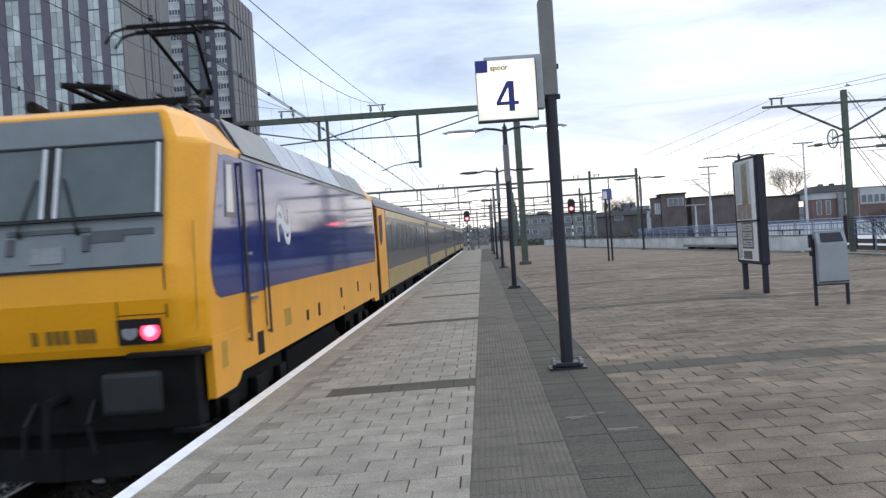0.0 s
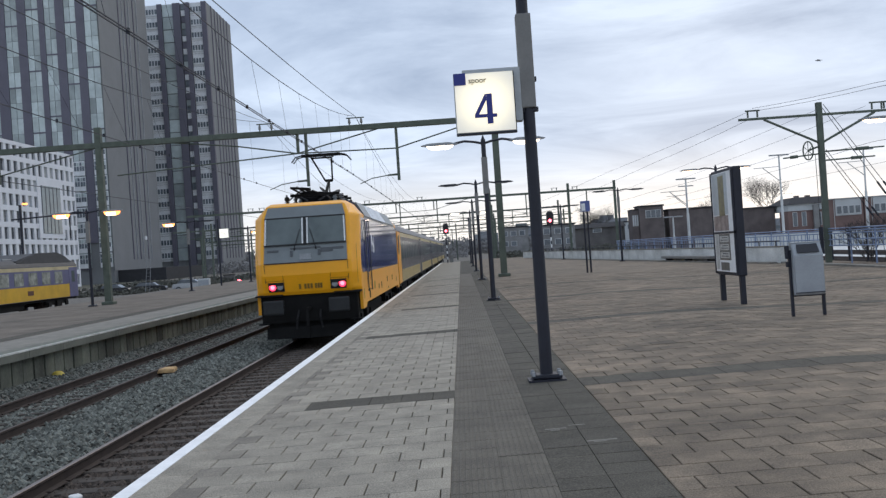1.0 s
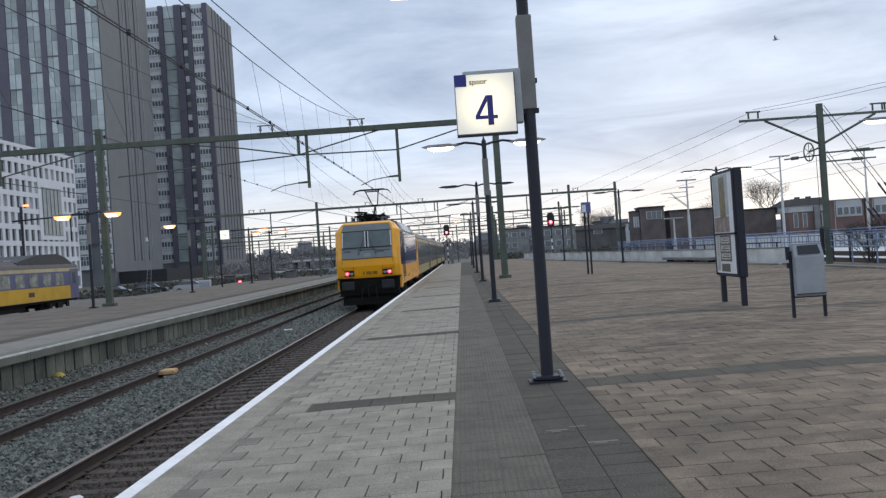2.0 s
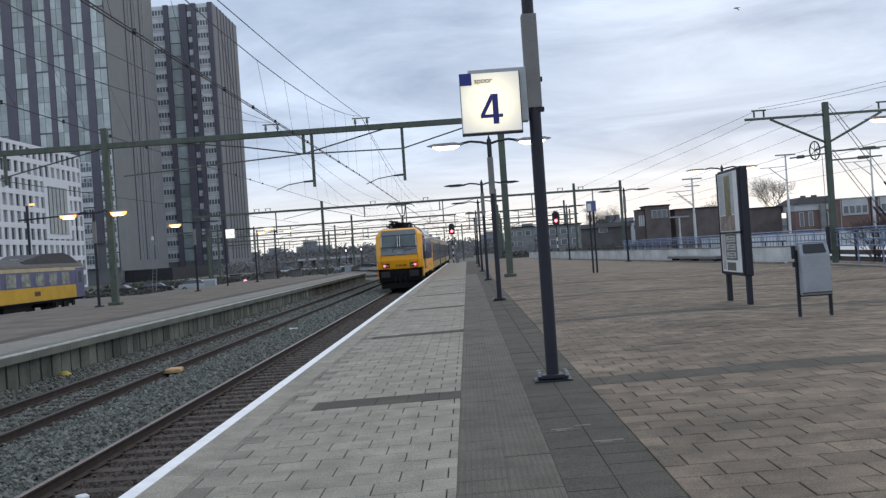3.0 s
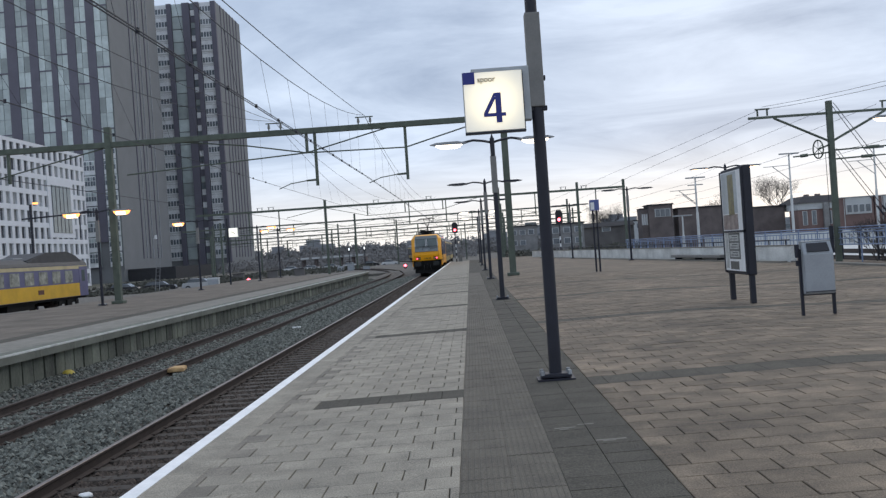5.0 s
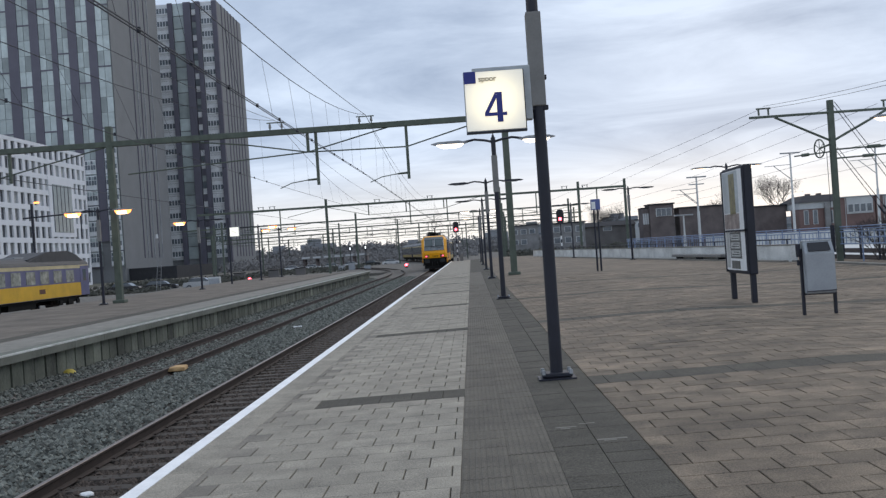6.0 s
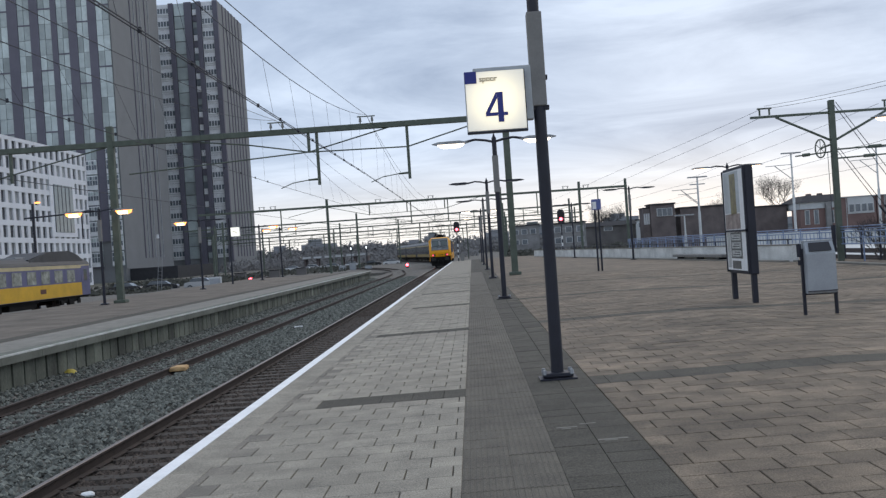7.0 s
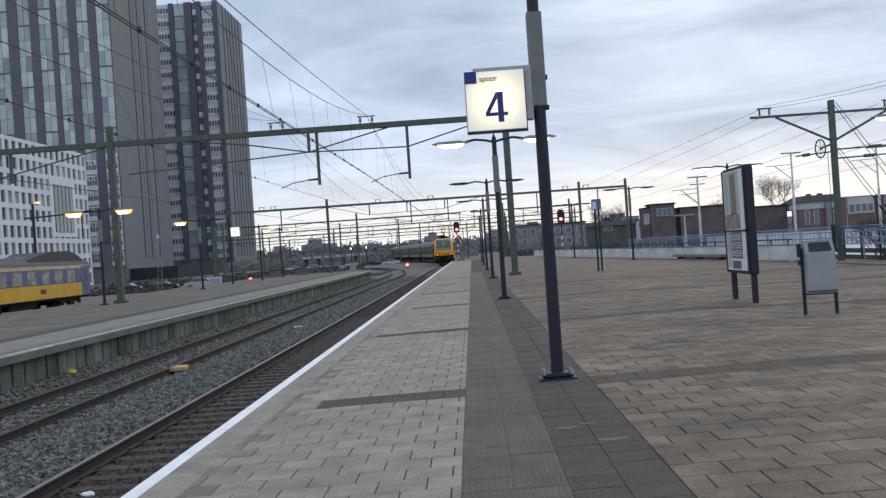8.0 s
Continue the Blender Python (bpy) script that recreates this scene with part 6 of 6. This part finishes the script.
part("bay_surround", boxes((-95.45, -94.9, 231.5, 246.5, 10.5, 24.4)), white_wall, wb)
bay = part("glass_bay", boxes((-95.0, -94.8, 233.5, 244.6, 11.6, 22.6)), material("bay_glass", (0.17, 0.215, 0.225), 0.2, vary=0.2, scale=0.4, fine=2, bump=0), wb, "large grey glazed bay")
for k in range(5):
    part("mullion", boxes((-94.8, -94.76, 233.5 + 2.2 * k, 233.75 + 2.2 * k, 11.6, 22.6)), pole_dark, bay)

# ---------------- parked coach, bushes, far yard ----------------
slate_roof = material("slate_roof", (0.042, 0.042, 0.045), 0.6, vary=0.3, scale=1.5, fine=20, bump=0.05)
parked = coach(material("faded_violet", (0.10, 0.10, 0.19), 0.5, vary=0.2, scale=1, fine=20), material("parked_yellow", (0.62, 0.36, 0.015), 0.5, vary=0.15, scale=1, fine=20), material("pale_pane", (0.30, 0.31, 0.27), 0.15, vary=0.6, scale=1.6, fine=6, bump=0), dirty_yellow, 1.98, material("faded_cream", (0.50, 0.42, 0.24), 0.5, vary=0.2, scale=1, fine=20), 3.10, slate_roof)
parked.matrix_world = pose(-29.45, 48.4, RAIL) @ Matrix.Diagonal((1, 1, 0.9, 1))
tagged(parked, "parked blue and yellow coach behind the opposite platform", "coach", "parked coaches")
parked2 = copy_thing(parked, pose(-29.45, 21.9, RAIL))
tagged(parked2, "second parked coach of the waiting train", "coach", "parked coaches")
bm = bmesh.new()
prism(bm, [(16.5, 3.85), (19.5, 4.42), (23.4, 4.50), (24.8, 4.2), (25.9, 3.7), (25.9, 3.5), (16.5, 3.5)], -1.2, 1.2, axis="x")
bmesh.ops.bevel(bm, geom=bm.edges[:], offset=0.12, segments=2, affect="EDGES")
part("fairing", bm, slate_roof, parked, "dark roof fairing")

part("marker_box", boxes((1.425, 1.435, 17.4, 18.3, 1.35, 1.68)), material("marker_brown", (0.10, 0.035, 0.02), 0.6, vary=0.2), parked, "small dark red panel on the yellow band")
part("end_gangway", boxes((-0.55, 0.55, COACH_LEN - 0.28, COACH_LEN - 0.05, 1.1, 3.2, 0.05)), rubber, parked)
leaf = material("leaf", (0.066, 0.066, 0.052), 0.8, vary=0.3, scale=2, fine=20, pieces=0.2)
# pale grey puts the haze of distance into the far twigs' colour
twig_haze = material("twig_haze", (0.205, 0.198, 0.194), 0.9, vary=0.3, scale=0.3, fine=6, pieces=0.12)
bark = material("bark", (0.042, 0.036, 0.033), 0.9, vary=0.2)


def thicket(name, x0, x1, y0, y1, z0, h, count, label, size=0.35, mat_=None):
    rnd = random.Random(int(x0 * 7 + y0))
    vs, fs = [], []
    for _ in range(count):
        u, v = rnd.random(), rnd.random()
        x, y = x0 + (x1 - x0) * u, y0 + (y1 - y0) * v
        top = h * (0.55 + 0.45 * noise.noise((x * 0.35, y * 0.35, 1.3)) + 0.2 * noise.noise((x * 1.3, y * 1.3, 4)))
        z = z0 + top * rnd.random() ** 0.6
        d = Vector((rnd.uniform(-1, 1), rnd.uniform(-1, 1), rnd.uniform(-1, 1))).normalized()
        e = d.orthogonal().normalized() * size * rnd.uniform(0.5, 1.2)
        d = d * size * rnd.uniform(0.5, 1.2)
        b, c = len(vs), Vector((x, y, z))
        vs += [tuple(c - d), tuple(c + e), tuple(c + d), tuple(c - e)]
        fs.append((b, b + 1, b + 2, b + 3))
    return tagged(quads(name, vs, fs, mat_ or leaf), label, "bushes", kind="stuff")


thicket("bushes", -62, -36, 112, 122, -1.3, 1.0, 7000, "dark winter shrubs at the foot of the towers", 0.16)
thicket("bushes", -52, -33, 135, 160, -1.3, 1.7, 6000, "dark winter shrubs beyond the platform", 0.17)
thicket("bushes", -120, -30, 405, 425, -1.3, 10.0, 9000, "far line of winter trees behind the yard, haze in their grey", 0.5, twig_haze)
thicket("bushes", -64, 6, 398, 414, -1.3, 9.5, 8000, "tall winter trees at the end of the yard, haze in their grey", 0.5, twig_haze)
thicket("bushes", -30, 40, 430, 450, -1.3, 9.0, 7500, "far line of winter trees behind the yard, haze in their grey", 0.5, twig_haze)
thicket("bushes", -46, -22, 170, 250, -1.3, 1.2, 5000, "low dull scrub between the yard tracks", 0.2)
thicket("bushes", -75, 2, 300, 330, -1.3, 5.2, 12000, "winter shrubs across the far end of the yard, haze in their grey", 0.3, twig_haze)
thicket("bushes", 6, 30, 170, 182, -1.3, 2.6, 9000, "low dark shrubs behind the signal", 0.18)


def bare_tree(x, y, height, seed, last=7):
    rnd = random.Random(seed)
    t = thing("tree", "bare winter tree with fine dark twigs", "tree", "bare trees", at=pose(x, y, -1.35))
    tb_, cb = bmesh.new(), bmesh.new()

    def grow(p, d, length, r, depth):
        q = p + d * length
        rod(tb_ if depth < 2 else cb, p, q, r, r * 0.68, 6 if depth < 2 else 4)
        if depth == last:
            return
        for k in range(3 if depth < 5 else 2):
            nd = (d + Vector((rnd.uniform(-1, 1), rnd.uniform(-1, 1), rnd.uniform(-0.3, 0.68))) * 0.78).normalized()
            grow(q, nd, length * rnd.uniform(0.66, 0.86), r * 0.66, depth + 1)

    grow(Vector((0, 0, 0)), Vector((0, 0, 1)), height * 0.30, height * 0.013, 0)
    part("trunk", tb_, bark, t)
    part("crown", cb, bark, t, "fine bare twigs")


bare_tree(61.2, 204.0, 12.0, 6, 8)
bare_tree(52.2, 214.0, 9.6, 4, 8)
bare_tree(29.4, 213.0, 9.0, 8, 8)
bare_tree(25.6, 215.0, 8.4, 5)
bare_tree(16.1, 40.6, 3.1, 12, 6)
bare_tree(17.0, 42.0, 2.8, 14, 6)

# walls lightened to grey: distance haze is mixed into this colour
haze_grey = material("far_block", (0.25, 0.255, 0.27), 0.85, vary=0.15, scale=0.1, fine=1)
rnd = random.Random(11)
for k in range(26):
    x = -190 + 16.5 * k + rnd.uniform(-4, 4)
    y = 560 + rnd.uniform(-60, 120)
    h = rnd.choice((5, 6, 6, 7, 8, 9, 12)) + rnd.uniform(-0.5, 1)
    fb = thing("far_building", "distant city building behind the yard, haze in its grey", "building", "distant city buildings")
    w = rnd.uniform(10, 19)
    part("wall", boxes((x, x + w, y, y + 14, -1.35, h)), haze_grey, fb)
    part("roof", boxes((x + w * 0.2, x + w * 0.6, y + 2, y + 8, h, h + rnd.uniform(1, 3.5))), haze_grey, fb)
    for j in range(int(h // 4)):
        part("window_strip", boxes((x + 1, x + w - 1, y - 0.1, y, 1.0 + 4 * j, 2.6 + 4 * j)), far_glass, fb)
via = thing("low_viaduct", "pale low bridge with white parapet across the yard", "bridge", at=pose(-34.0, 262.0, -1.0))
part("deck", boxes((-9.5, 7.5, 0, 5, 2.35, 2.85)), grey_render, via)
part("railing", boxes((-9.5, 7.5, 0, 0.15, 3.1, 3.2)), grey_render, via)
for k in range(6):
    part("pillar", boxes((-9.2 + 3.2 * k, -8.6 + 3.2 * k, 1, 4, 0, 2.35)), brick_dark, via)
    part("panel", boxes((-9.3 + 2.8 * k, -7.3 + 2.8 * k, -0.08, 0.0, 2.5, 2.95)), pale_panel, via, "pale parapet panel")
for x, y, z in ((-22.36, 190.0, 2.6), (-19.5, 190.0, 2.65)):
    rs = thing("route_indicator", "small lit white indicator on a post", "signal", "route indicators", at=pose(x, y, -1.0))
    part("post", rods(((0, 0, 0), (0, 0, z + 1.2), 0.06)), pole_dark, rs)
    part("board", boxes((-0.26, 0.26, -0.1, 0.1, z + 0.85, z + 1.75, 0.03)), ink, rs)
    part("lit_bar", boxes((-0.10, 0.10, -0.13, -0.1, z + 1.05, z + 1.5)), glowing("indicator_white", (0.9, 0.95, 0.95), 1.6), rs)
cab = thing("equipment_cabinet", "pale blue-grey electrical cabinet beside the tracks", "cabinet", at=pose(-26.5, 105.0, -1.0))
part("body", boxes((-0.6, 0.6, -0.3, 0.3, 0, 1.35, 0.03)), pale_panel, cab)
part("door", boxes((-0.55, 0.55, -0.33, -0.3, 0.1, 1.2)), bin_grey, cab)
for x, y, h in ((-21.5, 184.0, 1.25), (-23.6, 186.0, 0.9), (-17.9, 176.0, 0.7)):
    cb2 = thing("equipment_cabinet", "grey electrical cabinet between the yard tracks", "cabinet", "yard cabinets", at=pose(x, y, -1.35))
    part("body", boxes((-0.6, 0.6, -0.3, 0.3, 0, h + 0.35, 0.03)), galvanised, cb2)
    part("door", boxes((-0.5, 0.5, -0.33, -0.3, 0.35, h + 0.2)), bin_grey, cb2)

# beyond the opposite platform: mast with a side beam, ladder mast, cars, barrier
bmast = thing("line_mast", "dark overhead line mast with a long side beam and small lamp", "mast", at=pose(-32.1, 75.0, -1.0))
part("column", boxes((-0.08, 0.08, -0.08, 0.08, 0, 8.0, 0.01)), pole_dark, bmast)
part("side_beam", rods(((-0.7, 0, 6.95), (5.4, 0, 7.15), 0.06, 0.05, 8)), pole_dark, bmast)
part("drop_post", rods(((3.6, 0, 7.1), (3.6, 0, 5.3), 0.05, 0.05, 8)), pole_dark, bmast)
part("lamp", boxes((0.2, 0.55, -0.1, 0.1, 8.0, 8.12, 0.03)), lamp_warm, bmast, "small lit lamp")
ladder = thing("ladder_mast", "white steel lattice mast with ladder", "mast", at=pose(-36.3, 118.0, -1.2))
part("rail", rods(((-0.35, 0, 0), (0.35, 0, 6.2), 0.03, 0.025, 8)), galvanised, ladder)
part("rail", rods(((0.15, 0, 0), (0.75, 0, 6.2), 0.03, 0.025, 8)), galvanised, ladder)
for k in range(14):
    f = (k + 1) / 15
    part("rung", rods(((-0.35 + 0.7 * f, 0, 6.2 * f), (0.15 + 0.6 * f, 0, 6.2 * f), 0.015, 0.015, 6)), galvanised, ladder)
part("lamp_globe", rods(((0.2, -0.1, 6.3), (0.2, -0.1, 6.75), 0.16, 0.12, 12)), frame_white, ladder)


def parked_car(x, y, paint, label, turn):
    car = thing("car", label, "car", "parked cars", at=pose(x, y, -1.35, 0, 0, turn))
    bm = bmesh.new()
    prism(bm, [(-2.1, 0.35), (2.1, 0.35), (2.15, 0.7), (2.0, 0.9), (1.2, 1.0), (-1.3, 1.02), (-2.05, 0.95), (-2.15, 0.6)], -0.85, 0.85)
    bmesh.ops.bevel(bm, geom=bm.edges[:], offset=0.06, segments=2, affect="EDGES")
    part("body", bm, paint, car)
    bm = bmesh.new()
    prism(bm, [(-1.6, 1.0), (1.2, 0.98), (0.55, 1.42), (-1.1, 1.45)], -0.74, 0.74)
    bmesh.ops.bevel(bm, geom=bm.edges[:], offset=0.07, segments=2, affect="EDGES")
    part("cabin", bm, far_glass, car, "dark glazed cabin")
    part("roof", boxes((-1.05, 0.5, -0.68, 0.68, 1.43, 1.48, 0.02)), paint, car)
    for wx in (-1.35, 1.35):
        for wy in (-0.86, 0.86):
            wh = part("wheel", rods(((wx, wy - 0.09, 0.32), (wx, wy + 0.09, 0.32), 0.32, 0.32, 20)), rubber, car)
            part("rim", rods(((wx, wy - 0.10, 0.32), (wx, wy + 0.10, 0.32), 0.2, 0.2, 14)), galvanised, wh)


car_black = material("car_black", (0.018, 0.019, 0.022), 0.25, vary=0.1, bump=0)
car_silver = material("car_silver", (0.42, 0.43, 0.44), 0.3, 0.4, vary=0.1, bump=0)
parked_car(-38.6, 126.0, car_black, "black car parked by the tower", 6)
parked_car(-43.4, 127.5, car_black, "black car parked by the tower", -4)
parked_car(-34.0, 128.0, car_silver, "silver car parked by the tower", 3)
for k, paint in enumerate((frame_white, frame_white, car_silver, frame_white, car_black, frame_white)):
    parked_car(-42.0 + 4.6 * k, 240.0 + 0.5 * k, paint, "white car in the row beyond the yard" if paint is frame_white else "car in the row beyond the yard", 2)
barrier = thing("barrier", "low red and white barrier lying beside the track", "barrier", at=pose(-25.6, 72.0, -0.96, 0, 0, 20))
for k in range(5):
    part("block", boxes((-1.2 + 0.5 * k, -0.75 + 0.5 * k, -0.15, 0.15, 0, 0.42 if k < 2 else 0.16, 0.03)), material("barrier_red", (0.48, 0.06, 0.04), 0.6, vary=0.2) if k % 2 == 0 and k < 3 else frame_white, barrier)

# things lying in the ballast
mg = thing("track_magnet", "yellow-orange wooden box beside the rail", "track box", at=pose(-7.22, 24.5, BED + 0.10, 0, 0, 8))
ochre = material("ochre", (0.50, 0.32, 0.15), 0.8, vary=0.3, scale=6, fine=40)
part("box", boxes((-0.21, 0.21, -0.30, 0.30, 0.0, 0.08, 0.015)), ochre, mg)
part("lid", boxes((-0.18, 0.18, -0.26, 0.26, 0.08, 0.095, 0.006)), ochre, mg)
ym = thing("marker_cap", "yellow rounded marker cap at the foot of the wall", "marker", at=pose(-9.84, 24.5, BED + 0.16))
bm = bmesh.new()
bmesh.ops.create_uvsphere(bm, u_segments=14, v_segments=8, radius=0.16, matrix=Matrix.Translation((0, 0, 0.02)) @ Matrix.Diagonal((1, 1, 0.75, 1)))
part("cap", bm, material("marker_yellow", (0.45, 0.34, 0.05), 0.6, vary=0.3), ym)
lt = thing("crumpled_litter", "crumpled white paper lying between the rails", "litter", at=pose(-4.55, 11.6, BED + 0.05))
bm = bmesh.new()
bmesh.ops.create_icosphere(bm, subdivisions=2, radius=0.08, matrix=Matrix.Diagonal((1.1, 0.8, 0.4, 1)))
for v in bm.verts:
    v.co *= 1 + 0.5 * noise.noise(v.co * 14)
part("paper", bm, white_paint, lt)
lt2 = thing("crumpled_litter", "scrap of white paper on the ballast", "litter", at=pose(-6.35, 36.5, BED + 0.14))
part("paper", boxes((-0.14, 0.14, -0.08, 0.08, 0, 0.04, 0.01)), white_paint, lt2)

# single masts and low clutter in the station throat
rnd = random.Random(21)
for k in range(16):
    x, y = rnd.uniform(-55, 12), rnd.uniform(150, 330)
    if -14 < x < -1 and y < 200 or -30 < x + (y - 170) * 0.16 < -1 and y > 160:
        continue
    sm = thing("line_mast", "single overhead line mast in the yard", "mast", "yard masts", at=pose(x, y, -1.0))
    part("column", boxes((-0.13, 0.13, -0.13, 0.13, 0, 8.6, 0.01)), pole_green, sm)
    part("cantilever", rods(((0, 0, 7.2), (2.4, 0, 7.5), 0.04), ((0, 0, 6.0), (2.4, 0, 7.4), 0.035)), pole_green, sm)
for k in range(3):
    rc = thing("relay_cabinet", "dull brown relay cabinet standing in the yard", "cabinet", "relay cabinets", at=pose(-34 + 3.1 * k + rnd.uniform(-1, 1), 150 + 9 * k, -1.0))
    part("body", boxes((-0.8, 0.8, -0.4, 0.4, 0, 1.1, 0.03)), hall_brown, rc)
    part("roof", boxes((-0.9, 0.9, -0.5, 0.5, 1.1, 1.2)), slate, rc)

# ---------------- gull ----------------
GULL = [(0, 35.81, 100.0, 13.76), (0.2, 35.81, 100.0, 14.64), (0.4, 35.54, 100.0, 15.42), (0.6, 36.02, 100.0, 16.15), (0.8, 35.95, 100.0, 16.7), (1.0, 35.68, 100.0, 17.43), (1.2, 35.22, 100.0, 17.84), (1.5, 34.13, 100.0, 18.52), (1.7, 33.2, 100.0, 19.13), (2.8, 28.12, 100.0, 22.08), (3.0, 27.57, 100.0, 23.05), (3.2, 26.8, 100.0, 23.76), (4.0, 23.89, 100.0, 27.2), (6.0, 16.35, 100.0, 36.55), (8.0, 8.24, 100.0, 45.97)]
feather = material("feather", (0.30, 0.30, 0.31), 0.8, vary=0.15, bump=0)
gull = thing("gull", "grey and white gull flying off over the plaza", "bird")
bm = bmesh.new()
bmesh.ops.create_uvsphere(bm, u_segments=12, v_segments=8, radius=0.09, matrix=Matrix.Diagonal((0.9, 2.4, 0.85, 1)))
part("body", bm, feather, gull, "pale rounded body")
bm = bmesh.new()
bmesh.ops.create_uvsphere(bm, u_segments=10, v_segments=6, radius=0.06, matrix=Matrix.Translation((0, 0.24, 0.03)))
rod(bm, (0, 0.28, 0.03), (0, 0.36, 0.01), 0.02, 0.005, 6)
part("head", bm, white_paint, gull)
part("tail", boxes((-0.07, 0.07, -0.36, -0.18, -0.01, 0.01)), feather, gull)
gull_wings = []
for s in (1, -1):
    bm = bmesh.new()
    slab(bm, [(0, -0.08, 0), (s * 0.28, -0.06, 0.05), (s * 0.28, 0.09, 0.05), (0, 0.09, 0)][::s], 0.012)
    slab(bm, [(s * 0.28, -0.06, 0.05), (s * 0.62, -0.10, -0.02), (s * 0.60, -0.05, -0.02), (s * 0.28, 0.09, 0.05)][::s], 0.010)
    gull_wings.append(part("wing", bm, feather, gull, "long bent grey wing"))

# ---------------- paving pieces ----------------
pave(-2.185, -0.17, 2.0, 63.5, paver_grey, (-9, 9, 5.5, 19.7), dark=paver_dark, dark_from=-1.86, shift=0.10, closing=paver_shade)
pave(1.205, 16.15, 2.0, 46.0, paver_brown, (1.2, 5.4, 5.6, 13.2), dark=paver_dark, broad=0.64)
pave(0.517, 1.203, 2.0, 63.5, paver_dark, (0, 2, 5.5, 14.0), half=False, w=0.343)
rib_mesh = bpy.data.meshes.new("ribbed_tile")
vs, fs = [(-0.1715, -0.1755, -0.04), (0.1715, -0.1755, -0.04), (0.1715, 0.1755, -0.04), (-0.1715, 0.1755, -0.04),
          (-0.1715, -0.1755, -0.001), (0.1715, -0.1755, -0.001), (0.1715, 0.1755, -0.001), (-0.1715, 0.1755, -0.001)], \
         [(4, 5, 6, 7), (0, 1, 5, 4), (1, 2, 6, 5), (2, 3, 7, 6), (3, 0, 4, 7)]
for k in range(8):
    c, b = -0.168 + 0.042 * (k + 0.5), len(vs)
    vs += [(c - 0.013, -0.172, -0.001), (c + 0.013, -0.172, -0.001), (c + 0.013, 0.172, -0.001), (c - 0.013, 0.172, -0.001),
           (c - 0.008, -0.168, 0.003), (c + 0.008, -0.168, 0.003), (c + 0.008, 0.168, 0.003), (c - 0.008, 0.168, 0.003)]
    fs += [tuple(b + i for i in q) for q in ((4, 5, 6, 7), (0, 1, 5, 4), (1, 2, 6, 5), (2, 3, 7, 6), (3, 0, 4, 7))]
rib_mesh.from_pydata(vs, [], fs)
rib_mesh.materials.append(ribbed)
for j in range(-40, 110):
    for c in (-0.0, 0.345):
        ob = new("ribbed_tile", rib_mesh)
        ob.parent = platform
        ob.matrix_local = pose(c, 3.2 + 0.355 * j, lift(c) + random.uniform(-0.002, 0.002), 0, lean(c), 0)
part("guide_strip", laid(-0.168, 0.515, 42.2, 63.5), ribbed, platform, "dark ribbed guide strip")
# the same paving round and behind the camera, joined
BEHIND = (99, 99, 0, 0)
pave(-2.185, -0.17, -12, 2.09, paver_grey, BEHIND, dark=paver_dark, dark_from=-1.86, shift=0.10, closing=paver_shade)
pave(1.205, 16.15, -12, 2.17, paver_brown, BEHIND, dark=paver_dark, broad=0.64)
pave(0.517, 1.203, -12, 2.09, paver_dark, BEHIND, half=False, w=0.343)
part("far_paving", laid(-2.185, -0.17, 63.5, PEND), paver_grey, platform)
part("far_paving", laid(-0.168, 1.2, 63.5, PEND), paver_dark, platform)
part("far_paving", laid(1.205, 16.15, 46, PEND), paver_brown, platform)

for x0, x1, y0, y1 in ((0.62, 0.80, 8.86, 8.90), (0.66, 0.74, 8.80, 8.83), (0.83, 0.97, 8.97, 9.0), (0.90, 1.14, 8.20, 8.25), (0.95, 1.05, 8.16, 8.19)):
    part("paint_scuff", laid(x0 * 0.965, x1 * 0.965, y0 * 0.965, y1 * 0.965, 0.0035, 0.01), edge_concrete, platform, "pale scuff mark")

motions()
